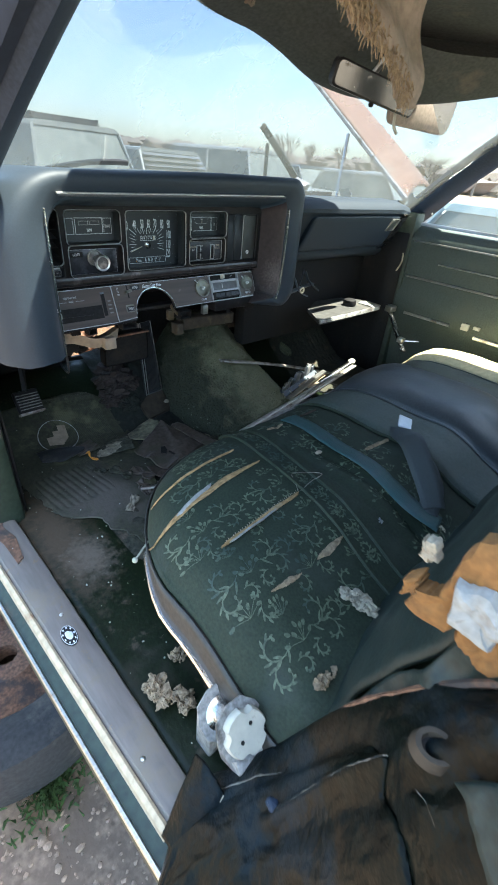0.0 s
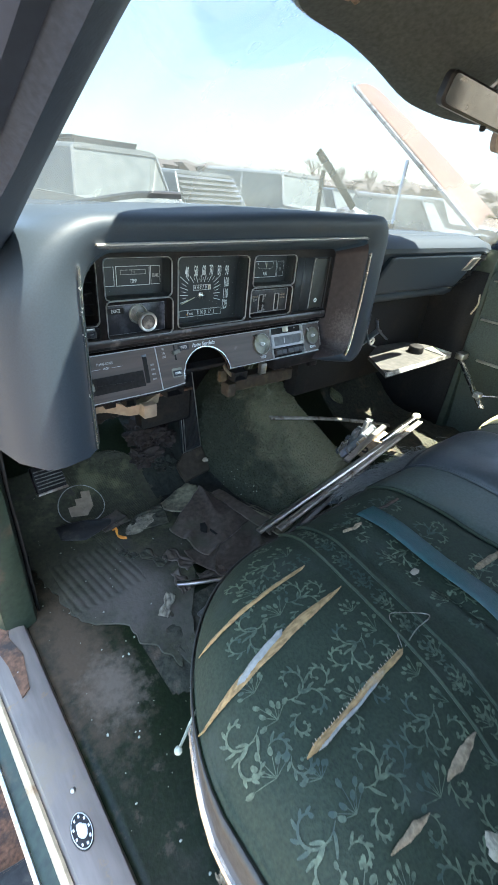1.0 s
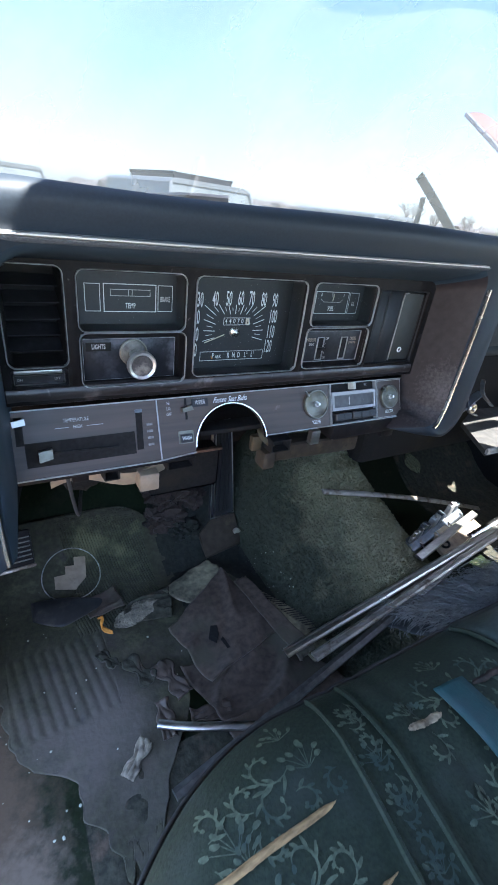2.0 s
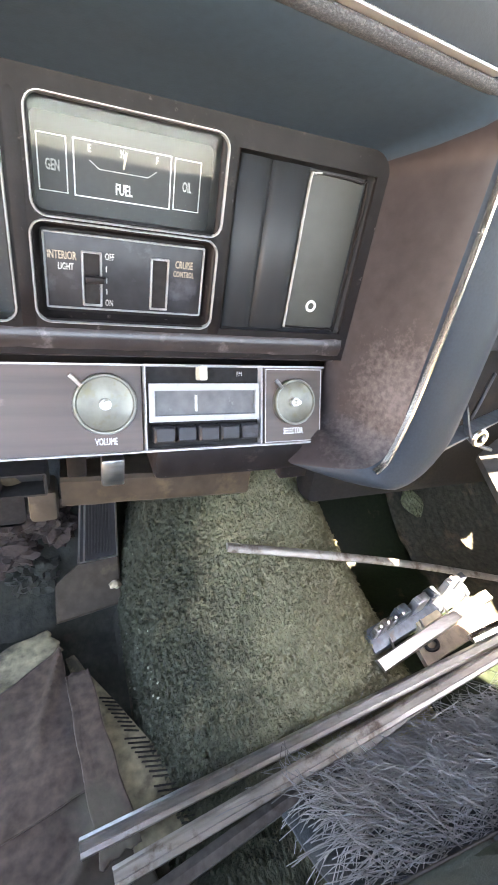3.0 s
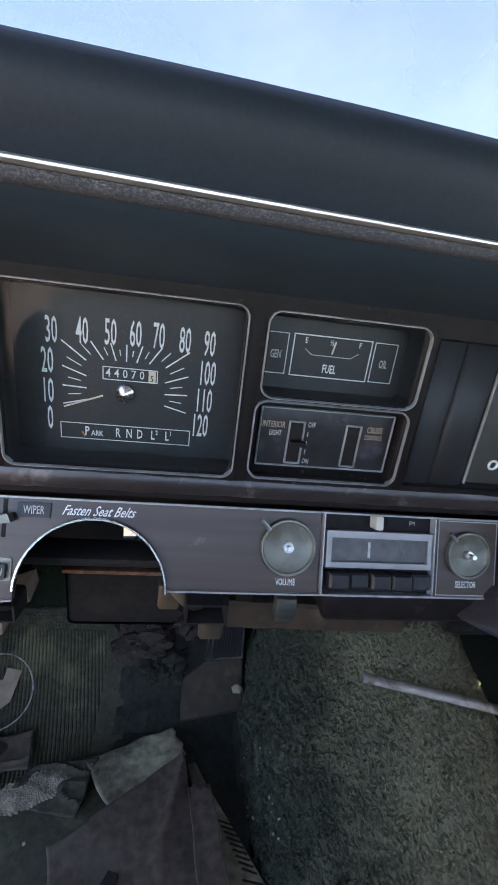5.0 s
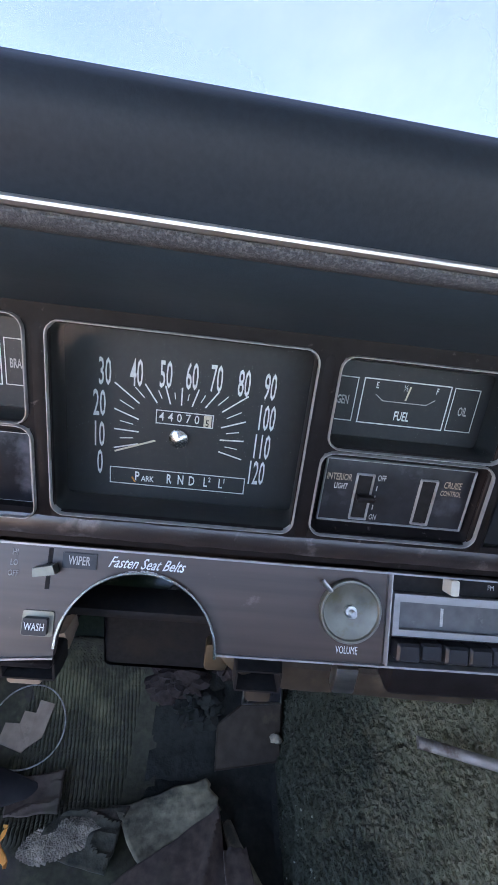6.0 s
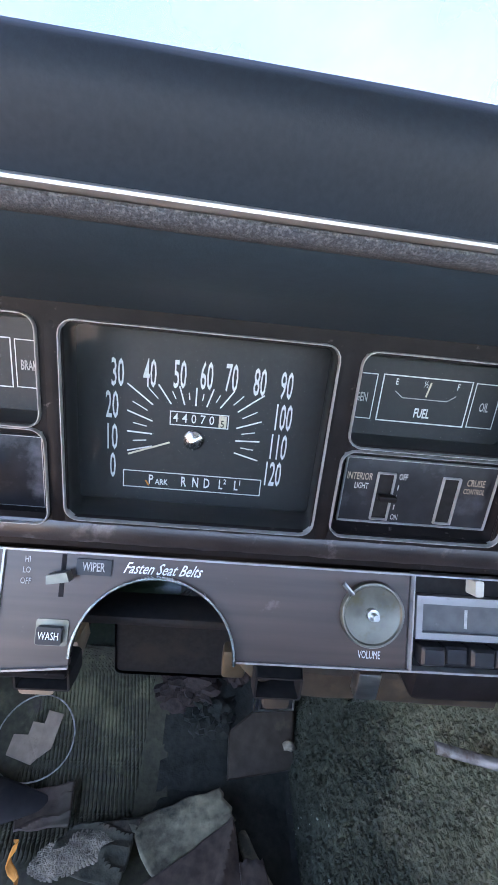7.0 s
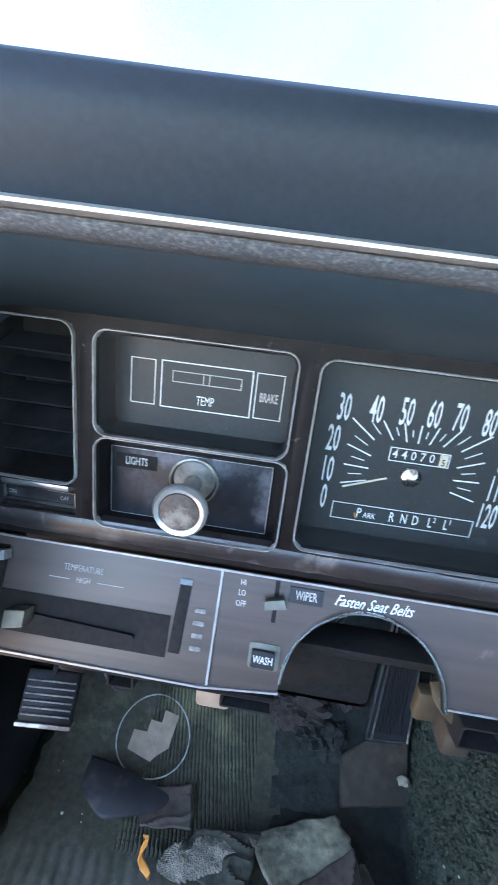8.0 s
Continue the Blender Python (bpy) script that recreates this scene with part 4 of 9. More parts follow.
def pod_path(x0, x1, z0, z1, r, foot):
    """The pod's outline, open below: from under its right corner, over the top, down to its left foot."""
    pts = [(-0.085 + (x1 - r + 0.085) * i / 8, z0 + (0.733 - z0) * (1 - i / 8) ** 1.3) for i in range(8)]
    rl = r * 1.9
    for cx, cz, a in ((x1 - r, z0 + r, -90), (x1 - r, z1 - r, 0)):
        pts += [(cx + r * math.cos(radians(a + 9 * i)), cz + r * math.sin(radians(a + 9 * i))) for i in range(11)]
    pts += [(x1 - r + (x0 + rl - x1 + r) * i / 14, z1) for i in range(1, 14)]
    pts += [(x0 + rl + rl * math.cos(radians(90 + 9 * i)), z1 - rl + rl * math.sin(radians(90 + 9 * i))) for i in range(11)]
    pts += [(x0, z1 - rl + (foot - z1 + rl) * i / 8) for i in range(1, 9)]
    return pts


def build_pod():
    loops = []
    for x0, x1, z0, z1, r, y, k, foot in (
        (-0.80, 0.105, 0.712, 1.034, 0.055, 0.20, 0.0, 0.728),
        (-0.795, 0.103, 0.713, 1.038, 0.06, 0.06, 0.1, 0.728),
        (-0.785, 0.096, 0.716, 1.043, 0.065, 0.0, 0.4, 0.728),
        (-0.765, 0.080, 0.720, 1.0455, 0.062, -0.042, 0.8, 0.73),
        (-0.740, 0.062, 0.725, 1.0450, 0.055, -0.066, 1.0, 0.733),
        (-0.718, 0.042, 0.731, 1.0380, 0.048, -0.0760, 1.0, 0.735),
        (-0.702, 0.024, 0.737, 1.0280, 0.042, -0.0775, 1.0, 0.737),
        (-0.684, 0.000, 0.744, 1.0165, 0.036, -0.0735, 1.0, 0.735),
        (-0.673, -0.010, 0.750, 1.0095, 0.032, -0.070, 1.0, 0.74),
        (-0.668, -0.016, 0.754, 1.002, 0.028, -0.067, 1.0, 0.74),
        (-0.664, -0.021, 0.757, 0.996, 0.026, -0.059, 1.0, 0.74),
        (-0.660, -0.030, 0.760, 0.985, 0.022, -0.030, 0.6, 0.74),
        (-0.656, -0.046, 0.764, 0.972, 0.016, 0.002, 0.0, 0.74),
        (-0.652, -0.050, 0.766, 0.968, 0.014, 0.012, 0.0, 0.74),
    ):
        loop = []
        fall = (1, 1, 1, 1, 0.9, 0.6, 0.35, 0.1)[len(loops)] if len(loops) < 8 else 0
        for i, (x, z) in enumerate(pod_path(x0, x1, z0, z1, r, foot)):
            s = max(0.0, 1 - i / 8) ** 1.3
            yy = y + k * slant(x)
            loop.append((x, yy + (max(yy, -0.022) - yy) * s, z - sag(x) * smooth01((z - 0.86) / 0.15) * fall))
        loops.append(loop)
    bm = bmesh.new()
    loft(bm, loops[:10], closed=False)
    part("padded_pod", bm, PAD, dash, "padded black vinyl hood round the instruments", sharp=60)
    bm = bmesh.new()
    loft(bm, [lp[24:] for lp in loops[9:]], closed=False)
    part("pod_lining", bm, INNER, dash, "smooth navy-black lining under the brow", sharp=60)
    bm = bmesh.new()
    loft(bm, [lp[:25] for lp in loops[9:]], closed=False)
    part("side_lining", bm, SCUFFED, dash, "brown-black side lining, scuffed pale at the corner", sharp=60)
    bm = bmesh.new()
    box(bm, -0.205, -0.028, -0.0175, 0.03, 0.722, 0.7500, 0.006)
    part("lower_panel", bm, PANEL, dash, "dark panel under the radio")
    ry = lambda x: -0.073 + slant(x)
    bm = bmesh.new()
    sweep(bm, [(x, ry(x), 1.0064) for x in [-0.648 + 0.6 * i / 30 for i in range(31)]], [(-0.003, -0.0012), (0.0034, -0.0012), (0.0046, -0.0006), (0.0046, 0.0002), (0.0036, 0.0010), (0.0020, 0.0013), (-0.003, 0.0013)], up=(0, 0, 1))
    part("brow_moulding", bm, MOULD, dash, "long thin chrome moulding")
    bm = bmesh.new()
    sweep(bm, smooth_path([(x, ry(x) + 0.001, z) for x, z in ((-0.0125, 0.976), (-0.0115, 0.93), (-0.013, 0.86), (-0.017, 0.80), (-0.025, 0.762), (-0.035, 0.752))]), strip(0.0030, 0.005), up=(0, -1, 0))
    part("side_moulding", bm, CHROME, dash, "chrome side moulding")
    bm = bmesh.new()
    sweep(bm, smooth_path([(x, ry(x) + 0.001, z) for x, z in ((-0.671, 0.985), (-0.672, 0.90), (-0.672, 0.80), (-0.671, 0.745))]), strip(0.004, 0.006), up=(0, -1, 0))
    part("side_moulding", bm, CHROME, dash, "chrome side moulding")
    # scuffed lip right under the brow moulding
    bm = bmesh.new()
    loops = []
    for i in range(121):
        x = -0.652 + 0.62 * i / 120
        w = 0.0003 * noise.noise(Vector((x * 90, 0, 1))) + slant(x)
        k = smooth01(i / 8) * smooth01((120 - i) / 14)
        loops.append([(x, -0.0660 + w, 1.0056), (x, -0.0714 - 0.0010 * k + w, 1.0050), (x, -0.0718 - 0.0010 * k + w, 1.0038), (x, -0.0704 - 0.0009 * k + w, 1.0020), (x, -0.0682 - 0.0006 * k + w, 1.0008), (x, -0.0645 + w, 1.0002), (x, -0.0600 + w, 1.0012)])
    loft(bm, loops, caps=(True, True))
    part("scuffed_lip", bm, LIP, dash, "speckled worn lower lip of the brow")
    # dash top back to the windscreen
    bm = bmesh.new()

    def top(u, v):
        x = -0.76 + 1.55 * u
        yb = 0.04 + 0.365 * (1 - (2 * u - 1) ** 2) + 0.03
        left = 1 - smooth01((x - 0.05) / 0.10)
        zf, yf = (1.0365 - sag(x)) * left + 0.994 * (1 - left), 0.0 * left + 0.06 * (1 - left)
        return (x, yf + (max(yb, yf + 0.02) - yf) * v, zf + (0.962 - zf) * v ** 1.6)
    grid(bm, 60, 10, top)
    part("dash_top", bm, PAD, dash, "dusty black dash top", thick=0.006)


def build_passenger_dash():
    bm = bmesh.new()
    sec = [(0.30, 0.985), (0.10, 0.998), (0.045, 0.995), (0.018, 0.984), (0.008, 0.970), (0.010, 0.958), (0.022, 0.952), (0.026, 0.90), (0.028, 0.835), (0.020, 0.826), (0.018, 0.815), (0.030, 0.800), (0.07, 0.785), (0.16, 0.77), (0.30, 0.76)]
    tuck = lambda y, z: y + 0.56 * max(0.0, 0.955 - z)
    sec = [(tuck(y, z) if y < 0.2 else y, z) for y, z in sec]
    loops = []
    for i in range(35):
        x = 0.085 + 0.70 * i / 34
        e = 0.018 * smooth01((i - 29) / 5)
        loops.append([(x, y + e, z - e * 0.6) for y, z in sec])
    loft(bm, loops, caps=(True, True))
    part("passenger_pad", bm, PAD, dash, "padded black passenger dash")
    bm = bmesh.new()
    loft(bm, [[(x, tuck(y, z), z) for x, z in rrect(0.205 + i, 0.705 - i, 0.837 + i, 0.948 - i, 0.012)] for y, i in ((0.026, 0), (0.012, 0), (0.008, 0.004), (0.0075, 0.012))], caps=(False, True))
    door = part("glovebox_door", bm, PAD, dash, "closed black glovebox door")
    bm = bmesh.new()
    frame_ring(bm, 0.648, 0.70, 0.895, 0.938, 0.004, 0.004, 0.002, 0.008)
    box(bm, 0.653, 0.690, 0.0035, 0.0075, 0.90, 0.934, 0.002)
    for v in bm.verts:
        v.co.y = tuck(v.co.y, v.co.z)
    part("latch", bm, STEEL, door, "recessed metal latch")
    bm = bmesh.new()
    box(bm, 0.715, 0.752, 0.010, 0.026, 0.845, 0.945, 0.006)
    for i in range(5):
        box(bm, 0.72, 0.747, 0.004, 0.011, 0.855 + 0.018 * i, 0.860 + 0.018 * i, 0.001)
    for v in bm.verts:
        v.co.y = tuck(v.co.y, v.co.z)
    part("side_vent", bm, BLACK, dash, "black end vent")
    bm = bmesh.new()
    sweep(bm, smooth_path([(0.72, 0.012, 0.952), (0.757, 0.018, 0.950), (0.768, 0.024, 0.925), (0.768, 0.026, 0.86), (0.755, 0.026, 0.832), (0.72, 0.022, 0.826), (0.70, 0.020, 0.826)]), strip(0.006, 0.008), up=(0, -1, 0))
    for v in bm.verts:
        v.co.y = tuck(v.co.y, v.co.z)
    part("end_moulding", bm, CHROME, dash, "chrome moulding round the vent")
    bm = bmesh.new()
    tube(bm, smooth_path([(0.755, 0.0, 0.82), (0.742, -0.01, 0.79), (0.735, 0.0, 0.755)]), 0.003)
    part("trim_wire", bm, CREAM_EDGE, dash, "bare curved wire")
    bm = bmesh.new()
    box(bm, 0.09, 0.78, 0.18, 0.24, 0.50, 0.79, 0.02)
    part("heater_case", bm, BLACK, dash, "black heater case under the dash")


BOX = {"vent": (-0.648, -0.592, 0.866, 0.966), "onoff": (-0.648, -0.592, 0.842, 0.862), "temp": (-0.577, -0.461, 0.903, 0.964), "light": (-0.577, -0.459, 0.840, 0.899),
       "speed": (-0.446, -0.293, 0.845, 0.963), "fuel": (-0.277, -0.167, 0.907, 0.962), "switch": (-0.279, -0.168, 0.846, 0.902), "blank": (-0.160, -0.054, 0.845, 0.958)}


def build_panel():
    xs = sorted({-0.657, -0.045, *[b[i] for b in BOX.values() for i in (0, 1)]})
    zs = sorted({0.8225, 0.974, *[b[i] for b in BOX.values() for i in (2, 3)]})
    bm, vs = bmesh.new(), {}
    for i in range(len(xs) - 1):
        for j in range(len(zs) - 1):
            cx, cz = (xs[i] + xs[i + 1]) / 2, (zs[j] + zs[j + 1]) / 2
            if any(a < cx < b and c < cz < d for a, b, c, d in BOX.values()):
                continue
            q = []
            for x, z in ((xs[i], zs[j]), (xs[i + 1], zs[j]), (xs[i + 1], zs[j + 1]), (xs[i], zs[j + 1])):
                if (x, z) not in vs:
                    vs[x, z] = bm.verts.new((x, 0.0, z))
                q.append(vs[x, z])
            bm.faces.new(q)
    part("instrument_panel", bm, PANEL, dash, "worn black instrument panel", smooth=False, thick=0.003)
    bm = bmesh.new()
    sec = [(0.004, 0.8425), (-0.0012, 0.8410), (-0.0034, 0.8365), (-0.0034, 0.8305), (-0.0005, 0.8245), (0.0045, 0.8195), (0.012, 0.8172)]
    loft(bm, [[(x, y + 0.0006 * noise.noise(Vector((x * 60, 0, 2))), z) for y, z in sec] for x in [-0.655 + 0.605 * i / 80 for i in range(81)]], caps=(True, True))
    part("lower_ridge", bm, RIDGE, dash, "scuffed ridge below the instruments")
    # unseen box, added to keep windscreen light out of the column arch
    bm = bmesh.new()
    box(bm, -0.66, -0.045, 0.045, 0.075, 0.778, 0.985, 0.004)
    part("panel_back", bm, BLACK, dash, "dark box added behind the instruments to stop light leaking in")
    for x in (-0.584, -0.452, -0.285, -0.1635):
        bm = bmesh.new()
        loft(bm, [[(x + a, y, z) for a, y in ((-0.0062, 0.0), (-0.004, -0.0010 * k), (0, -0.0015 * k), (0.004, -0.0010 * k), (0.0062, 0.0))] for z, k in ((0.841, 1), (0.87, 1), (0.90, 1), (0.94, 1), (0.960, 0.9), (0.970, 0.1))], closed=False)
        part("panel_rib", bm, PANEL, dash, "rounded rib between the instruments", thick=0.001)


def recess(parent, b, depth, inset, mat, name="housing", inset_top=None):
    """A box sunk into the panel, its walls sloping to the smaller back plate."""
    x0, x1, z0, z1 = b
    it = inset if inset_top is None else inset_top
    bm = bmesh.new()
    loops = [[(x, 0.0, z) for x, z in rrect(x0 - 0.001, x1 + 0.001, z0 - 0.001, z1 + 0.001, 0.007)], [(x, 0.004, z) for x, z in rrect(x0, x1, z0, z1, 0.007)], [(x, depth, z) for x, z in rrect(x0 + inset, x1 - inset, z0 + inset, z1 - it, 0.004)]]
    loft(bm, loops, caps=(False, True))
    return part(name, bm, mat, parent, "dark sloping recess")


def bezel(parent, b, w=0.0012):
    bm = bmesh.new()
    frame_ring(bm, b[0] - 0.002, b[1] + 0.002, b[2] - 0.002, b[3] + 0.002, 0.009, w, -0.0045, 0.0005)
    return part("bezel", bm, SILVER, parent, "thin chrome bezel")


def lens(parent, b, y=0.0005, mat=None):
    bm = bmesh.new()
    bm.faces.new([bm.verts.new((x, y, z)) for x, z in rrect(b[0] + 0.0005, b[1] - 0.0005, b[2] + 0.0005, b[3] - 0.0005, 0.006)])
    p = part("lens", bm, mat or LENS, parent, "dusty clear lens", facing=(0, -1, 0), smooth=False)
    p.visible_shadow = False
    return p


def gauge(name, label):
    b = BOX[name]
    th = new(label.split("|")[0])
    th.parent = dash
    th.location = (0, 0, 0)
    th["label"] = label.split("|")[1]
    return th, b


def build_speedometer():
    b = BOX["speed"]
    face = recess(dash, b, 0.038, -0.006, DIAL, "speedometer", inset_top=0.004)
    face["label"] = "square black speedometer with tall white figures"
    bezel(face, b)
    lens(face, b, 0.006)
    y = 0.0372
    # figures, placed round the hub
    hub = (-0.3735, 0.889)
    figs = {"0": (-0.4285, 0.8645), "10": (-0.4295, 0.8855), "20": (-0.4290, 0.9080), "30": (-0.4255, 0.9300), "40": (-0.4045, 0.9312), "50": (-0.3850, 0.9322), "60": (-0.3675, 0.9328), "70": (-0.3510, 0.9330), "80": (-0.3320, 0.9318), "90": (-0.3140, 0.9312), "100": (-0.3140, 0.9090), "110": (-0.3150, 0.8875), "120": (-0.3165, 0.8670)}
    for s, (x, z) in figs.items():
        bm = wordbm(s, 0.0262, x, y, z - 0.0004, sx=0.335, bold=0.010)
        part("numeral", bm, PRINT, face, "white figure", smooth=False)
    # marks between the hub and the figures
    n = 25
    for i in range(n):
        a = radians(195 - 210 * i / (n - 1))
        long = i % 2 == 0
        r1 = 0.046
        cx, cz = math.cos(a), math.sin(a)
        k = 1.0 / max(abs(cx) / 0.0455, abs(cz) / 0.036)
        k0 = 1.0 / max(abs(cx) / 0.0285, abs(cz) / 0.0235)
        r0, r1 = k0 + (0 if long else 0.004), k - (0 if long else 0.004)
        bm = bmesh.new()
        line2(bm, hub[0] + cx * r0, hub[1] + cz * r0, hub[0] + cx * r1, hub[1] + cz * r1, 0.0010 if long else 0.0007, y)
        part("mark", bm, PRINT, face, smooth=False)
    bm = bmesh.new()
    sweep(bm, [(hub[0] - 0.044, y - 0.003, hub[1] - 0.0135), (hub[0] - 0.016, y - 0.004, hub[1] - 0.0025)], strip(0.0012, 0.0006), up=(0, -1, 0))
    part("needle", bm, NEEDLE, face, "pale needle")
    bm = bmesh.new()
    loft(bm, [[(hub[0] + r * math.cos(t), yy, hub[1] + r * math.sin(t)) for t in [2 * math.pi * i / 24 for i in range(24)]] for r, yy in ((0.0068, y), (0.0066, y - 0.004), (0.0005, y - 0.0075))], caps=(False, True))
    part("hub_cap", bm, CHROME, face, "bright cone hub")
    bm = bmesh.new()
    outline(bm, -0.3905, -0.3505, 0.8980, 0.9080, 0.0007, y - 0.0002)
    part("odometer_frame", bm, PRINT, face, smooth=False)
    for i, ch in enumerate("44070"):
        bm = wordbm(ch, 0.0088, -0.3865 + 0.0061 * i, y, 0.9030, sx=0.85)
        part("odometer_figure", bm, PRINT, face, smooth=False)
    bm = bmesh.new()
    box(bm, -0.3573, -0.3520, y - 0.001, y, 0.8988, 0.9072, 0.0004)
    wheel = part("odometer_wheel", bm, NEEDLE, face, "pale last wheel")
    bm = wordbm("5", 0.007, -0.3547, y - 0.0012, 0.9015, sx=0.8)
    part("odometer_figure", bm, BLACK, wheel, smooth=False)
    bm = bmesh.new()
    outline(bm, -0.4215, -0.3235, 0.8495, 0.8625, 0.0007, y)
    part("gear_frame", bm, PRINT, face, smooth=False)
    for s, x, size, sx in (("P", -0.4020, 0.0098, 0.7), ("ARK", -0.3945, 0.0062, 0.75), ("R", -0.3790, 0.0105, 0.6), ("N", -0.3705, 0.0105, 0.6), ("D", -0.3625, 0.0105, 0.6), ("L", -0.3525, 0.0105, 0.6), ("2", -0.3495, 0.0055, 0.7), ("L", -0.3415, 0.0105, 0.6), ("1", -0.3388, 0.0055, 0.7)):
        up = 0.0025 if s in "12" else (-0.0014 if s == "ARK" else 0)
        bm = wordbm(s, size, x, y, 0.8560 + up, sx=sx, bold=0.016)
        part("gear_letter", bm, PRINT, face, smooth=False)
    bm = bmesh.new()
    line2(bm, -0.4055, 0.8560, -0.4032, 0.8520, 0.0012, y - 0.001)
    part("gear_pointer", bm, LEAF, face, "small orange pointer", smooth=False)


def small_gauge(name, title, caption, tags, cx0):
    b = BOX[name]
    face = recess(dash, b, 0.026, 0.0, DIAL, title, inset_top=0.004)
    bezel(face, b)
    lens(face, b, 0.005, LENS if name == "fuel" else DULL_LENS)
    y = 0.0255
    cx, z0, z1 = cx0, 0.9170, 0.9480
    bm = bmesh.new()
    outline(bm, cx - 0.0300, cx + 0.0300, z0, z1, 0.0008, y)
    part("window_line", bm, PRINT, face, smooth=False)
    for s, (p, q) in zip(tags, ((cx - 0.0500, cx - 0.0335), (cx + 0.0320, cx + 0.0500))):
        bm = bmesh.new()
        outline(bm, p, q, z0 + 0.0005, z1 - 0.0005, 0.0006, y)
        part("lamp_line", bm, PRINT, face, smooth=False)
        if s:
            bm = wordbm(s, 0.0084, (p + q) / 2, y, (z0 + z1) / 2 - 0.001, sx=0.48, bold=0.02)
            part("lamp_word", bm, PRINT_DIM, face, smooth=False)
    bm = wordbm(caption, 0.0088, cx, y, z0 + 0.0068, sx=0.56, bold=0.022)
    part("caption", bm, PRINT, face, smooth=False)
    return face, cx, y, z0, z1


def build_gauges():
    face, cx, y, z0, z1 = small_gauge("fuel", "fuel_gauge", "FUEL", ("GEN", "OIL"), -0.2245)
    face["label"] = "black fuel gauge with warning lamp windows"
    for s, x, z in (("E", -0.0205, 0.001), ("½", -0.001, 0.001), ("F", 0.0205, 0.001)):
        part("mark", wordbm(s, 0.0058, cx + x, y - 0.0004, z1 - 0.0055 + z, sx=0.7), PRINT, face, smooth=False)
    bm = bmesh.new()
    for a, c, d, e in ((-0.0205, -0.0095, -0.0150, -0.0135), (-0.0150, -0.0135, 0.0150, -0.0135), (0.0150, -0.0135, 0.0205, -0.0095)):
        line2(bm, cx + a, z1 + c - 0.001, cx + d, z1 + e - 0.001, 0.0006, y)
    part("scale_line", bm, PRINT_DIM, face, smooth=False)
    bm = bmesh.new()
    line2(bm, cx - 0.0005, z1 - 0.0125, cx + 0.0012, z1 - 0.003, 0.0012, y - 0.002)
    part("needle", bm, NEEDLE, face, "pale needle", smooth=False)
    face, cx, y, z0, z1 = small_gauge("temp", "temperature_gauge", "TEMP", ("", "BRAKE"), -0.5165)
    face["label"] = "black temperature gauge with warning lamp windows"
    bm = bmesh.new()
    outline(bm, cx - 0.0225, cx + 0.0230, z1 - 0.0135, z1 - 0.0060, 0.0006, y)
    line2(bm, cx - 0.002, z1 - 0.0135, cx - 0.002, z1 - 0.0060, 0.0005, y)
    line2(bm, cx + 0.002, z1 - 0.0135, cx + 0.002, z1 - 0.0060, 0.0005, y)
    part("scale_line", bm, PRINT_DIM, face, smooth=False)
    # light switch
    b = BOX["light"]
    face = recess(dash, b, 0.016, 0.001, PANEL, "light_switch")
    face["label"] = "satin black light switch plate with chrome pull knob"
    bezel(face, b)
    bm = bmesh.new()
    box(bm, b[0] + 0.003, b[1] - 0.007, 0.0135, 0.017, b[2] + 0.001, b[3] - 0.009, 0.0008)
    part("plate", bm, PLATE, face, "scuffed satin black plate")
    bm = bmesh.new()
    outline(bm, b[0] + 0.003, b[1] - 0.007, b[2] + 0.001, b[3] - 0.009, 0.0005, 0.0133)
    part("edge_line", bm, SILVER, face, smooth=False)
    bm = bmesh.new()
    box(bm, b[0] + 0.0065, b[0] + 0.0345, 0.0131, 0.0140, b[3] - 0.0235, b[3] - 0.0135, 0.0003)
    part("name_plate", bm, BLACK, face, "small black name plate")
    part("caption", wordbm("LIGHTS", 0.0078, b[0] + 0.0205, 0.0130, b[3] - 0.0185, sx=0.60, bold=0.014), PRINT_DIM, face, smooth=False)
    kx, kz = -0.5170, 0.8690

    def disc(bm, rows, cx, cz, n=28, dx=0.0, dz=0.0):
        loft(bm, [[(cx + dx * (0.013 - yy) + r * math.cos(t), yy, cz + dz * (0.013 - yy) + r * math.sin(t)) for t in [2 * math.pi * i / n for i in range(n)]] for r, yy in rows], caps=(False, True))
        return bm
    bm = disc(bmesh.new(), ((0.0165, 0.0135), (0.0165, 0.0105), (0.0152, 0.0100), (0.0142, 0.0112), (0.0138, 0.0128)), kx, kz + 0.004)
    part("knob_seat", bm, BRASS, face, "bright metal knob seat")
    bm = disc(bmesh.new(), ((0.0138, 0.0126), (0.0100, 0.0108), (0.0060, 0.0108)), kx, kz + 0.004)
    part("knob_nut", bm, BARE_DIM, face, "dull metal nut")
    bm = disc(bmesh.new(), ((0.0058, 0.013), (0.0058, -0.016)), kx, kz + 0.003, 16)
    part("shaft", bm, STEEL, face)
    bm = disc(bmesh.new(), ((0.0062, -0.016), (0.0148, -0.0175), (0.0163, -0.020), (0.0164, -0.024), (0.0148, -0.0262), (0.0124, -0.0250), (0.0120, -0.0235)), kx, kz)
    knob = part("knob", bm, MOULD, face, "pale metal pull knob")
    bm = disc(bmesh.new(), ((0.0122, -0.0232), (0.0116, -0.0252), (0.004, -0.0256)), kx, kz)
    part("knob_face", bm, WORN, knob, "dull brown knob face")
    # interior light and cruise switches
    b = BOX["switch"]
    face = recess(dash, b, 0.009, 0.003, PANEL, "switch_panel")
    face["label"] = "black switch panel with two upright rocker slots"
    bezel(face, b)
    bm = bmesh.new()
    box(bm, b[0] + 0.005, b[1] - 0.005, 0.0065, 0.0095, b[2] + 0.006, b[3] - 0.005, 0.0006)
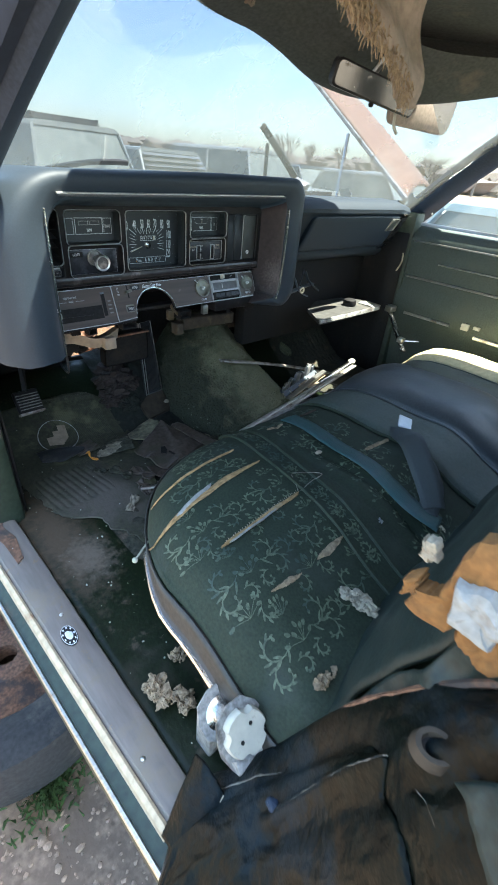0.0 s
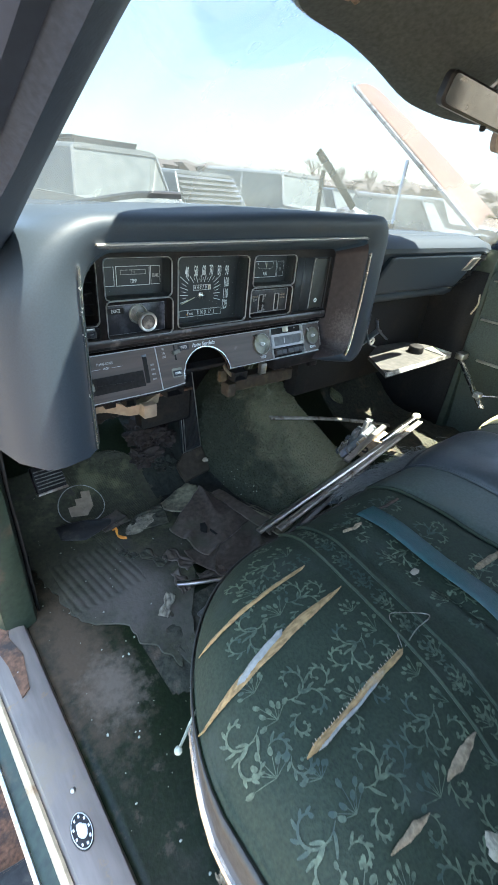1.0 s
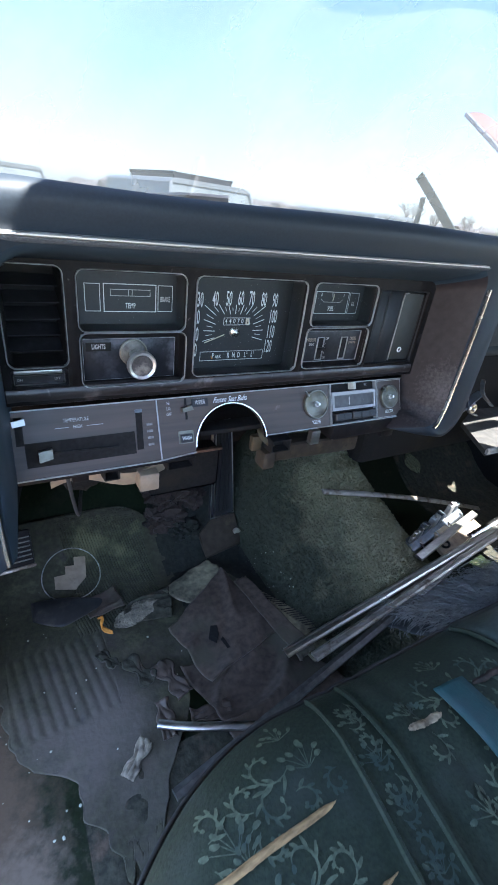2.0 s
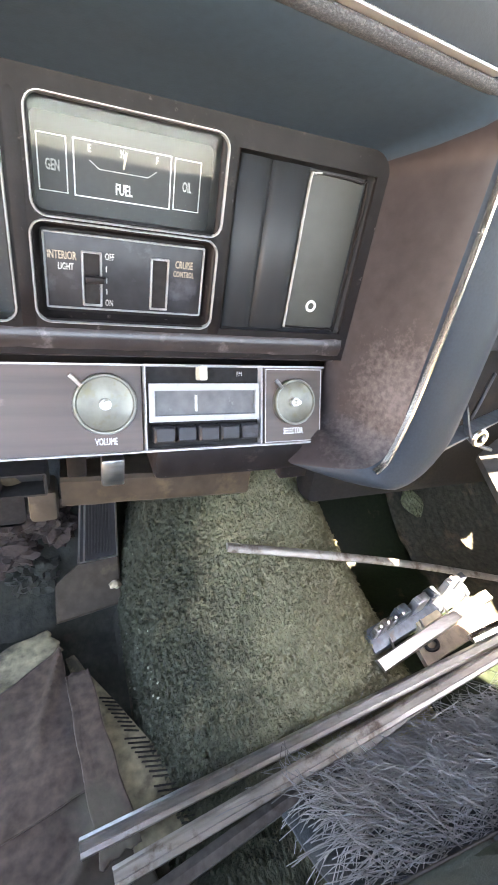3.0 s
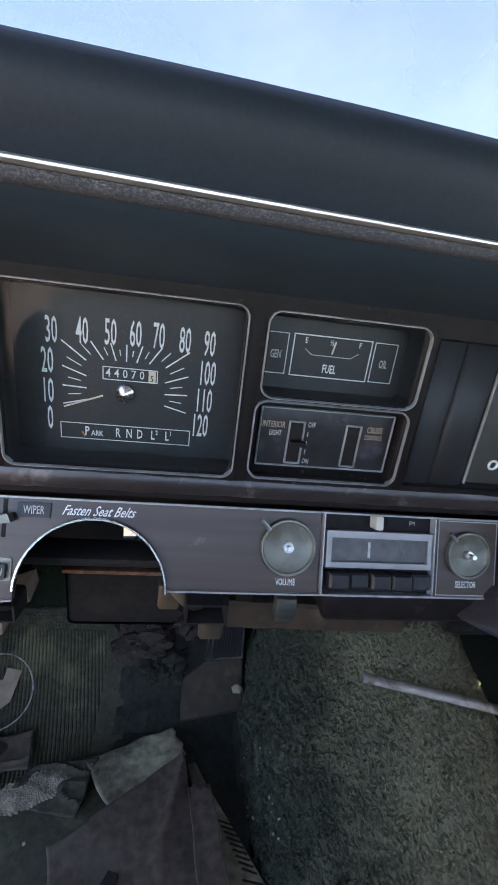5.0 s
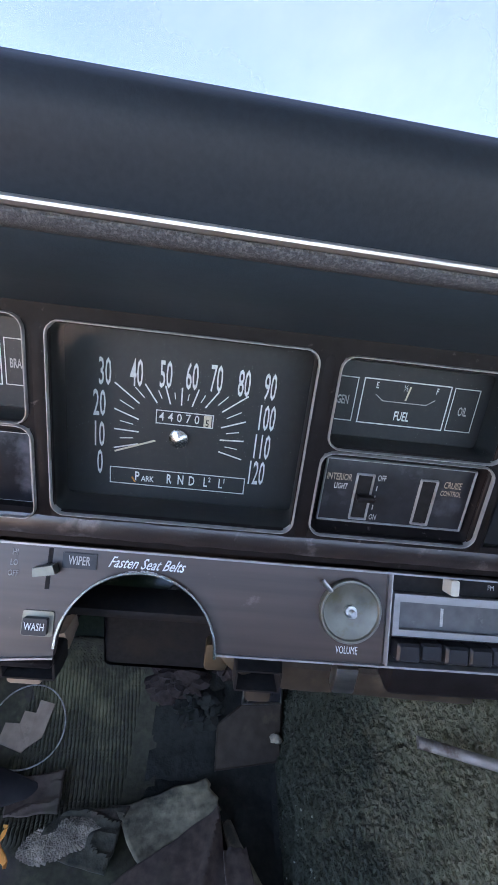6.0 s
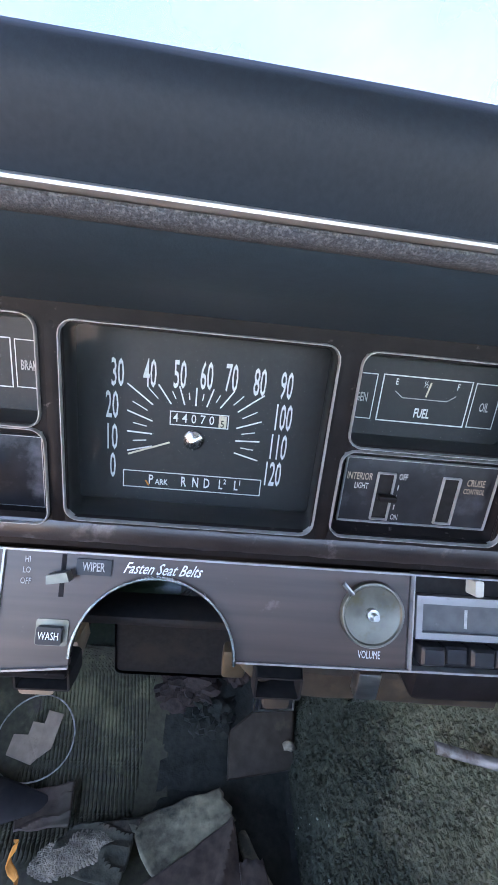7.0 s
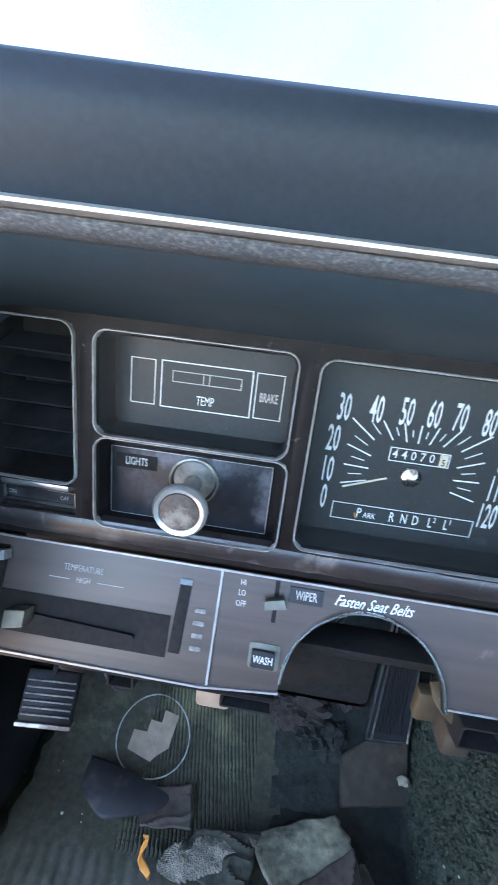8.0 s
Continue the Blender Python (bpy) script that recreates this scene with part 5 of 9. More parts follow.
    part("plate", bm, SATIN, face, "satin black plate")
    bm = bmesh.new()
    frame_ring(bm, b[0] + 0.0045, b[1] - 0.0045, b[2] + 0.0055, b[3] - 0.0045, 0.0012, 0.0012, 0.0050, 0.0070)
    part("plate_edge", bm, SILVER, face, "chrome plate edge")
    for cx, nm in ((-0.2465, "light_slot"), (-0.2030, "cruise_slot")):
        bm = bmesh.new()
        frame_ring(bm, cx - 0.0062, cx + 0.0062, 0.8540, 0.8880, 0.0008, 0.0013, 0.0045, 0.0068)
        slot = part(nm, bm, SILVER, face, "bright upright slot frame")
        bm = bmesh.new()
        box(bm, cx - 0.0046, cx + 0.0046, 0.0060, 0.0066, 0.8555, 0.8865)
        part("slot_well", bm, BLACK, slot)
        if nm == "light_slot":
            bm = bmesh.new()
            box(bm, cx - 0.0042, cx + 0.0075, -0.0005, 0.006, 0.8695, 0.8735, 0.001)
            part("switch_lever", bm, PANEL, slot, "small black lever")
    for s, x, z, size, mt in (("INTERIOR", -0.2640, 0.8840, 0.0056, GOLD), ("LIGHT", -0.2620, 0.8775, 0.0048, PRINT_DIM), ("OFF", -0.2355, 0.8855, 0.0048, PRINT_DIM), ("ON", -0.2360, 0.8565, 0.0048, PRINT_DIM), ("CRUISE", -0.1865, 0.8850, 0.0056, GOLD), ("CONTROL", -0.1865, 0.8790, 0.0044, GOLD)):
        part("switch_word", wordbm(s, size * 1.22, x, 0.0060, z, sx=0.56, bold=0.012), mt, face, smooth=False)
    for z in (0.8640, 0.8710, 0.8780):
        bm = bmesh.new()
        line2(bm, -0.2375, z - 0.0018, -0.2375, z + 0.0018, 0.0007, 0.0061)
        part("tick", bm, PRINT_DIM, face, smooth=False)
    # blank clock panel
    b = BOX["blank"]
    face = recess(dash, b, 0.008, 0.002, SLATE, "blank_panel")
    face["label"] = "blank dark panel with an empty grey window"
    for x0, x1 in ((-0.1595, -0.1330), (-0.1325, -0.1045)):
        bm = bmesh.new()
        loft(bm, [[(x0 + (x1 - x0) * k / 8, 0.0030 + 0.0024 * (abs(k - 4) / 4) ** 3, z) for k in range(9)] for z in (b[2] + 0.001, b[3] - 0.002)], closed=False)
        part("slat", bm, SLATE, face, "shallow upright slat", thick=0.001)
    bm = bmesh.new()
    box(bm, -0.104, -0.059, 0.0050, 0.0075, b[2] + 0.003, b[3] - 0.004, 0.001)
    part("grey_window", bm, WINDOW, face, "empty olive-grey clock window")
    bm = bmesh.new()
    sweep(bm, smooth_path([(-0.1035, 0.0035, b[2] + 0.003), (-0.1035, 0.0035, 0.90), (-0.1035, 0.0035, b[3] - 0.010), (-0.1005, 0.0035, b[3] - 0.005), (-0.096, 0.0035, b[3] - 0.004)]), strip(0.0013, 0.002), up=(0, -1, 0))
    part("window_edge", bm, SILVER, face, "thin bright edge")
    bm = bmesh.new()
    sweep(bm, smooth_path([(-0.096, 0.0036, b[3] - 0.004), (-0.064, 0.0036, b[3] - 0.005), (-0.0575, 0.0036, b[3] - 0.012), (-0.0575, 0.0036, b[2] + 0.010), (-0.063, 0.0036, b[2] + 0.003), (-0.1035, 0.0036, b[2] + 0.003)]), strip(0.0014, 0.002), up=(0, -1, 0))
    part("window_edge", bm, PANEL, face, "dark moulded edge of the window")
    bm = bmesh.new()
    ring = [(-0.0825 + 0.0036 * math.cos(t), 0.0042, 0.8650 + 0.0036 * math.sin(t)) for t in [2 * math.pi * i / 18 for i in range(18)]]
    tube(bm, ring, 0.0010, 6, True, up=(0, -1, 0))
    part("stem_ring", bm, PRINT, face, "small pale ring")
    # left air vent
    b = BOX["vent"]
    face = recess(dash, b, 0.035, 0.003, BLACK, "air_vent")
    face["label"] = "black louvred air vent"
    bezel(face, b, 0.0012)
    for i in range(5):
        bm = bmesh.new()
        z = b[2] + 0.014 + 0.0165 * i
        loft(bm, [[(x, 0.006, z), (x, 0.005, z + 0.0012), (x, 0.028, z + 0.0085), (x, 0.028, z + 0.007)] for x in (b[0] + 0.003, b[1] - 0.003)], caps=(True, True))
        part("louvre", bm, SATIN, face)
    b = BOX["onoff"]
    face = recess(dash, b, 0.008, 0.002, SATIN, "vent_switch")
    face["label"] = "small vent switch plate"
    bm = bmesh.new()
    frame_ring(bm, b[0] + 0.002, b[1] - 0.003, b[2] + 0.001, b[2] + 0.0125, 0.001, 0.0008, 0.0045, 0.0075)
    box(bm, b[0] + 0.003, b[1] - 0.006, 0.001, 0.007, b[2] + 0.0145, b[2] + 0.0185, 0.0008)
    part("switch_edge", bm, STEEL, face)
    part("switch_word", wordbm("ON", 0.0045, b[0] + 0.008, 0.0055, b[2] + 0.007, sx=0.8), PRINT_DIM, face, smooth=False)
    part("switch_word", wordbm("OFF", 0.0045, b[1] - 0.011, 0.0055, b[2] + 0.007, sx=0.8), PRINT_DIM, face, smooth=False)


TILT_S = math.atan2(0.028, 0.067)


def strip_at(x, h, v):
    """A place on the leaning wood strip: v down its face from the top edge, h into it."""
    c, s = math.cos(TILT_S), math.sin(TILT_S)
    return (x, 0.008 - s * v + c * h, 0.8135 - c * v - s * h)


def build_strip():
    P = strip_at
    VB, VL = 0.0665, 0.080
    # centre plate with the arch of the missing column
    cx, r = -0.388, 0.0545
    arch = [(cx - r * math.cos(math.pi * i / 22), 0.069 - r * math.sin(math.pi * i / 22)) for i in range(23)]
    foot = [(-0.4905, VL), (-0.47, 0.0785), (cx - r - 0.0005, 0.076)] + arch + [(cx + r + 0.0005, VB), (-0.28, VB), (-0.214, VB)]
    bm = bmesh.new()
    loft(bm, [[P(x, 0.0, v) for x, v in foot], [P(x, 0.0, 0.002) for x, v in foot], [P(x, 0.006, 0.002) for x, v in foot], [P(x, 0.006, v) for x, v in foot], [P(x, 0.0, v) for x, v in foot]], closed=False)
    wood = part("wood_strip", bm, WOOD, dash, "brown wood-grain strip with arched column cut-out", smooth=False)
    bm = bmesh.new()
    prism(bm, [(-0.657, 0.002), (-0.4912, 0.002), (-0.4912, VL), (-0.657, VL)], 0.0, 0.006, P)
    clim = part("climate_panel", bm, WOOD, dash, "wood-grain heater control panel", smooth=False)
    bm = bmesh.new()
    prism(bm, [(-0.5190, 0.0115), (-0.5100, 0.0115), (-0.5105, 0.0155), (-0.5190, 0.0155)], -0.0012, 0.0, P)
    part("slot_tip", bm, BLUEBOX, clim, "pale blue tip of the slider slot", smooth=False)
    # bright edges
    edge = [(-0.0007, -0.0015), (0.0007, -0.0015), (0.0007, 0.0010), (-0.0007, 0.0010)]
    for nm, pts in (("strip_edge", [P(x, -0.001, 0.0012) for x in (-0.657, -0.5, -0.3, -0.055)]), ("strip_edge", [P(x, -0.001, VB + 0.0005) for x in (cx + r, -0.28, -0.214, -0.056)]), ("arch_edge", [P(a, -0.001, v) for a, v in arch] + [P(cx + r, -0.001, VB)]), ("strip_edge", [P(-0.657, -0.001, VL), P(-0.4945, -0.001, VL + 0.0005), P(-0.4905, -0.001, VL), P(cx - r, -0.001, 0.076)]), ("strip_edge", [P(-0.4908, -0.0008, 0.002), P(-0.4908, -0.0008, 0.04), P(-0.4908, -0.0008, VL - 0.001)])):
        bm = bmesh.new()
        sweep(bm, pts, edge if nm == "strip_edge" else strip(0.0024, 0.005), up=(0, -1, 0.3))
        part(nm, bm, SILVER if nm == "strip_edge" else CHROME, wood, "worn bright edge")
    bm = bmesh.new()
    box(bm, -0.657, cx - r - 0.001, -0.023, -0.016, 0.7335, 0.7385, 0.002)
    part("lower_lip", bm, PANEL, wood, "dark lower lip")
    # lettering in a slanted hand
    part("lettering", wordbm("Fasten Seat Belts", 0.0106, -0.3870, -0.0006, 0.0095, sx=0.72, shear=0.62, bold=0.008, place=lambda x, y, z: P(x, y, 0.019 - z)), PRINT, wood, "slanted pale lettering", smooth=False)
    flip = lambda v0: (lambda x, y, z: P(x, y, 2 * v0 - z))
    # wiper switch
    bm = bmesh.new()
    prism(bm, [(-0.4435, 0.005), (-0.4205, 0.005), (-0.4205, 0.0155), (-0.4435, 0.0155)], -0.0015, 0.0, P)
    plate = part("wiper_plate", bm, SATIN, wood, "small dark name plate", smooth=False)
    part("plate_word", wordbm("WIPER", 0.0084, -0.432, -0.0019, 0.0102, sx=0.60, bold=0.012, place=flip(0.0102)), PRINT_DIM, plate, smooth=False)
    bm = bmesh.new()
    prism(bm, [(-0.4535, 0.003), (-0.4505, 0.003), (-0.4505, 0.031), (-0.4535, 0.031)], -0.0004, 0.0, P)
    part("wiper_slot", bm, BLACK, wood, smooth=False)
    bm = bmesh.new()
    prism(bm, [(-0.4595, 0.0155), (-0.447, 0.0125), (-0.4445, 0.0185), (-0.459, 0.021)], -0.010, -0.001, P)
    part("wiper_lever", bm, BRASS, wood, "pale wiper lever")
    for s, v in (("HI", 0.0078), ("LO", 0.0148), ("OFF", 0.0220)):
        part("strip_word", wordbm(s, 0.0058, -0.4755, -0.0004, v, sx=0.7, place=flip(v)), PRINT_DIM, wood, smooth=False)
    bm = bmesh.new()
    prism(bm, rrect(-0.4655, -0.4445, 0.0455, 0.0625, 0.002), -0.0010, 0.0, P)
    wash = part("wash_button", bm, BRASS, wood, "pale washer push button", smooth=False)
    bm = bmesh.new()
    prism(bm, rrect(-0.4635, -0.4475, 0.0495, 0.0605, 0.001), -0.0050, -0.001, P)
    part("button_face", bm, SATIN, wash, smooth=False)
    part("button_word", wordbm("WASH", 0.0070, -0.4555, -0.0054, 0.055, sx=0.66, place=flip(0.055)), PRINT, wash, smooth=False)
    # heater controls
    bm = bmesh.new()
    prism(bm, [(-0.645, 0.038), (-0.522, 0.038), (-0.522, 0.066), (-0.645, 0.066)], -0.0006, 0.0, P)
    part("slider_well", bm, BLACK, clim, "dark slider opening", smooth=False)
    bm = bmesh.new()
    prism(bm, [(-0.652, 0.008), (-0.644, 0.008), (-0.645, 0.040), (-0.653, 0.040)], -0.0008, 0.0, P)
    part("slider_slot", bm, BLACK, clim, smooth=False)
    bm = bmesh.new()
    prism(bm, [(-0.5185, 0.015), (-0.5105, 0.015), (-0.5125, 0.062), (-0.5205, 0.062)], -0.0008, 0.0, P)
    part("slider_slot", bm, BLACK, clim, smooth=False)
    bm = bmesh.new()
    prism(bm, [(-0.632, 0.048), (-0.618, 0.046), (-0.618, 0.057), (-0.632, 0.060)], -0.014, -0.001, P)
    part("slider_knob", bm, BRASS, clim, "brassy slider knob")
    bm = bmesh.new()
    prism(bm, [(-0.6165, 0.051), (-0.545, 0.054), (-0.545, 0.0565), (-0.6165, 0.055)], -0.004, -0.001, P)
    part("slider_arm", bm, BLACK, clim)
    bm = bmesh.new()
    prism(bm, [(-0.655, 0.012), (-0.642, 0.010), (-0.641, 0.0165), (-0.654, 0.0185)], -0.010, -0.001, P)
    part("slider_knob", bm, STEEL, clim, "steel slider knob")
    part("strip_word", wordbm("TEMPERATURE", 0.0062, -0.588, -0.0005, 0.0165, sx=0.7, place=flip(0.0165)), PRINT_DIM, clim, smooth=False)
    part("strip_word", wordbm("HIGH", 0.0056, -0.587, -0.0005, 0.0245, sx=0.75, place=flip(0.0245)), PRINT_DIM, clim, smooth=False)
    for i in range(4):
        bm = bmesh.new()
        box(bm, -0.5060, -0.4985, 0, 0.0004, 0, 0.0030)
        for v in bm.verts:
            v.co = P(v.co.x, v.co.y - 0.0006, 0.030 + 0.0085 * i + v.co.z)
        part("mode_word", bm, PRINT_FAINT, clim, "illegible mode marking", smooth=False)
    for x0, x1 in ((-0.612, -0.597), (-0.577, -0.558)):
        bm = bmesh.new()
        line2(bm, x0, 0.0245, x1, 0.0245, 0.0006, -0.0005, P)
        part("scale_line", bm, PRINT_DIM, clim, smooth=False)
    # radio
    bm = bmesh.new()
    prism(bm, [(-0.2105, 0.001), (-0.1165, 0.001), (-0.1165, VB), (-0.2105, VB)], 0.004, 0.010, P)
    radio = part("radio", bm, BLACK, dash, "old push-button car radio with grey dial", smooth=False)
    bm = bmesh.new()
    frame_ring(bm, -0.2125, -0.1145, 0.0, VB + 0.001, 0.0015, 0.0022, -0.003, 0.005, P)
    part("radio_frame", bm, SILVER, radio, "chrome frame")
    bm = bmesh.new()
    prism(bm, [(-0.2090, 0.0150), (-0.1180, 0.0150), (-0.1180, 0.0205), (-0.2090, 0.0205)], -0.0025, 0.004, P)
    prism(bm, [(-0.2090, 0.0400), (-0.1180, 0.0400), (-0.1180, 0.0445), (-0.2090, 0.0445)], -0.0025, 0.004, P)
    prism(bm, [(-0.2090, 0.0205), (-0.2045, 0.0205), (-0.2045, 0.0400), (-0.2090, 0.0400)], -0.0025, 0.004, P)
    prism(bm, [(-0.1215, 0.0205), (-0.1180, 0.0205), (-0.1180, 0.0400), (-0.1215, 0.0400)], -0.0025, 0.004, P)
    part("dial_frame", bm, DULLSILVER, radio, "worn silver dial frame", smooth=False)
    bm = bmesh.new()
    prism(bm, [(-0.2045, 0.0205), (-0.1215, 0.0205), (-0.1215, 0.0400), (-0.2045, 0.0400)], 0.001, 0.004, P)
    dial = part("dial", bm, DIALGREY, radio, "grey dial plate", smooth=False)
    bm = bmesh.new()
    line2(bm, -0.1715, 0.024, -0.1715, 0.037, 0.0022, 0.0006, P)
    part("dial_pointer", bm, PRINT_DIM, dial, smooth=False)
    bm = bmesh.new()
    prism(bm, rrect(-0.1705, -0.1645, 0.0015, 0.0125, 0.0015), -0.008, 0.004, P)
    part("band_knob", bm, WHITE_PL, radio, "cream band knob", smooth=False)
    part("dial_word", wordbm("FM", 0.0052, -0.1335, 0.0036, 0.0075, sx=0.8, place=lambda x, y, z: P(x, y, 0.015 - z)), PRINT_DIM, radio, smooth=False)
    for i in range(5):
        bm = bmesh.new()
        x0 = -0.2065 + 0.0177 * i
        lift = -0.009 + (0.003 if i in (1, 4) else 0)
        loft(bm, [[P(x, h, v) for x, v in rrect(x0 + e, x0 + 0.0168 - e, 0.0478 + e, 0.0605 - e, 0.0014)] for h, e in ((0.004, 0), (lift + 0.002, 0), (lift, 0.0016))], caps=(False, True))
        part("push_button", bm, SATIN, radio, smooth=False)
    # selector plate
    bm = bmesh.new()
    prism(bm, [(-0.1125, 0.002), (-0.0565, 0.002), (-0.0565, VB), (-0.1125, VB)], 0.0, 0.006, P)
    sel = part("selector_plate", bm, WOOD, dash, "wood-grain plate round the selector", smooth=False)
    bm = bmesh.new()
    outline(bm, -0.1115, -0.0575, 0.003, VB - 0.001, 0.0007, -0.0005, P)
    part("plate_line", bm, PRINT_DIM, sel, smooth=False)
    for nm, host, x, v, R, cap in (("volume_knob_seat", wood, -0.2405, 0.030, 0.0222, "VOLUME"), ("selector_knob_seat", sel, -0.0845, 0.031, 0.0195, "SELECTOR")):
        bm = bmesh.new()
        n = 40
        rows = ((R, 0.0), (R * 1.02, -0.003), (R * 0.98, -0.0046), (R * 0.92, -0.0046), (R * 0.88, -0.0032), (R * 0.60, -0.0018), (R * 0.3, -0.0010), (R * 0.2, -0.001))
        loft(bm, [[P(x + r * math.cos(t), h, v + r * math.sin(t)) for t in [2 * math.pi * i / n for i in range(n)]] for r, h in rows], caps=(False, True))
        seat = part(nm, bm, BRASS, host, "tarnished metal dish of a missing knob")
        bm = bmesh.new()
        loft(bm, [[P(x + r * math.cos(t), h, v + r * math.sin(t)) for t in [2 * math.pi * i / 14 for i in range(14)]] for r, h in ((R * 0.19, 0.0), (R * 0.19, -0.005), (R * 0.1, -0.0052), (R * 0.1, -0.011), (R * 0.02, -0.011))], caps=(False, True))
        part("shaft", bm, STEEL, seat, "bare shaft")
        bm = bmesh.new()
        sweep(bm, [P(x - R * 0.72, -0.007, v - R * 0.62), P(x - R * 1.05, -0.008, v - R * 0.95)], strip(0.003, 0.002), up=(0, -1, 0))
        part("pointer_tab", bm, STEEL, seat)
        part("strip_word", wordbm(cap, 0.0076, x, -0.0005, v + R + 0.0058, sx=0.54, bold=0.009, place=lambda a, b, c, vv=v + R + 0.0058: P(a, b, 2 * vv - c)), PRINT, host, smooth=False)


def build_underdash():
    bm = bmesh.new()
    loft(bm, [[(x, y + 0.0015 * noise.noise(Vector((x * 30, 0, 1))), z - 0.03 * (x + 0.28)) for y, z in ((0.030, 0.701), (0.027, 0.698), (0.027, 0.674), (0.031, 0.669), (0.060, 0.669), (0.060, 0.701))] for x in [-0.276 + 0.178 * i / 20 for i in range(21)]], caps=(True, True))
    part("lower_brace", bm, HEEL, dash, "dull olive lower brace")
    bm = bmesh.new()
    box(bm, -0.302, -0.279, 0.022, 0.052, 0.660, 0.692, 0.004)
    part("brace_clamp", bm, HEEL, dash, "dull brown clamp of the brace")
    for x in (-0.262, -0.115):
        bm = bmesh.new()
        box(bm, x - 0.008, x + 0.008, 0.03, 0.04, 0.69, 0.745, 0.002)
        part("brace_hanger", bm, BLACK, dash)
    bm = bmesh.new()
    sweep(bm, [(-0.195, 0.004, 0.728), (-0.16, 0.002, 0.7285), (-0.125, 0.004, 0.731)], strip(0.010, 0.003))
    part("worn_plate", bm, GOLD, dash, "small worn brassy plate under the radio")
    for x, w in ((-0.462, 0.040), (-0.553, 0.022)):
        bm = bmesh.new()
        frame_ring(bm, x - w / 2, x + w / 2, 0.717, 0.736, 0.003, 0.004, -0.018, 0.004)
        box(bm, x - w / 2 + 0.005, x + w / 2 - 0.005, 0.0, 0.004, 0.716, 0.732)
        part("clip_bracket", bm, BLACK, dash, "dark plastic clip bracket")
    for x, w, h in ((-0.236, 0.017, 0.022), (-0.145, 0.016, 0.018), (-0.590, 0.02, 0.02), (-0.075, 0.028, 0.03)):
        bm = bmesh.new()
        box(bm, x - w / 2, x + w / 2, -0.016, -0.004, 0.75 - h - 0.008, 0.744, 0.002)
        part("mounting_tab", bm, STEEL if w < 0.02 else PANEL, dash, "small metal mounting tab")
    bm = bmesh.new()
    box(bm, -0.66, -0.05, 0.02, 0.05, 0.742, 0.75, 0.002)
    part("panel_flange", bm, BLACK, dash)
    # rusty column support and brake bracket
    bm = bmesh.new()
    loft(bm, [[(x, y, z + 0.012 * math.sin(x * 40)) for y, z in ((0.045, 0.695), (0.075, 0.69), (0.08, 0.672), (0.055, 0.668))] for x in [-0.62 + 0.016 * k for k in range(11)]], caps=(True, True))
    box(bm, -0.505, -0.475, 0.03, 0.06, 0.655, 0.685, 0.004)
    part("column_support", bm, STEPPED, dash, "dull brown bent column support")
    for x, y, z, w in ((-0.575, 0.10, 0.66, 0.03), (-0.53, 0.13, 0.64, 0.022), (-0.49, 0.11, 0.65, 0.018)):
        bm = bmesh.new()
        lump(bm, (x, y, z), (w, 0.02, w * 0.8), int(w * 1000), 3, 0.4)
        part("wiring_clump", bm, BLACK, dash, "dark clump of wiring")
    bm = bmesh.new()
    sweep(bm, smooth_path([(-0.332, 0.004, 0.752), (-0.328, 0.0, 0.740), (-0.318, -0.004, 0.730), (-0.308, -0.002, 0.722), (-0.302, 0.0, 0.712)]), strip(0.008, 0.003), up=(0.3, -1, 0.2))
    part("bent_bracket", bm, OLDBRASS, dash, "bent brassy bracket beside the cut-out")
    bm = bmesh.new()
    box(bm, -0.340, -0.322, 0.004, 0.016, 0.712, 0.738, 0.003)
    part("bracket_plate", bm, OLDBRASS, dash, "small brassy plate of the bracket")
    bm = bmesh.new()
    frame_ring(bm, -0.318, -0.282, 0.716, 0.738, 0.003, 0.004, -0.016, 0.004)
    box(bm, -0.313, -0.287, 0.0, 0.004, 0.716, 0.734)
    part("clip_bracket", bm, BLACK, dash, "dark plastic clip bracket")
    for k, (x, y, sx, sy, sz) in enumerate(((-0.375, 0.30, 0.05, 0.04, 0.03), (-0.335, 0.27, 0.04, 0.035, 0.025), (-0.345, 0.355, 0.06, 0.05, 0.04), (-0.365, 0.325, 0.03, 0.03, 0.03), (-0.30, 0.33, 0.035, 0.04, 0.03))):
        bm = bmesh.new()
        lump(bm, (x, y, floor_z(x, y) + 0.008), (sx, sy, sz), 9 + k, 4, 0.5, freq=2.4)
        part("insulation_lump", bm, BLACK_GREEN if k == 1 else INSULATION, dash, "crumbling brown insulation")
    bm = bmesh.new()
    loft(bm, [[(x, y, z) for x, z in rrect(-0.455, -0.320, 0.556, 0.640, 0.008)] for y in (0.152, 0.148, 0.18)], caps=(True, True))
    part("pedal_box", bm, BLACK, dash, "dark brown pedal support box")
    bm = bmesh.new()
    box(bm, -0.457, -0.318, 0.140, 0.150, 0.638, 0.643, 0.001)
    part("box_lip", bm, RUST, dash, "rusty lip of the pedal support")
    for i, pts in enumerate((((-0.60, 0.04, 0.70), (-0.585, 0.08, 0.60), (-0.56, 0.2, 0.58), (-0.5, 0.35, 0.6)), ((-0.42, 0.05, 0.74), (-0.40, 0.10, 0.69), (-0.37, 0.13, 0.70), (-0.35, 0.2, 0.72)), ((0.10, 0.05, 0.78), (0.12, 0.02, 0.74), (0.18, 0.03, 0.73), (0.26, 0.08, 0.78)))):
        bm = bmesh.new()
        tube(bm, smooth_path(pts), 0.0028)
        part("loose_cable", bm, CABLE, dash, "loose dark cable")


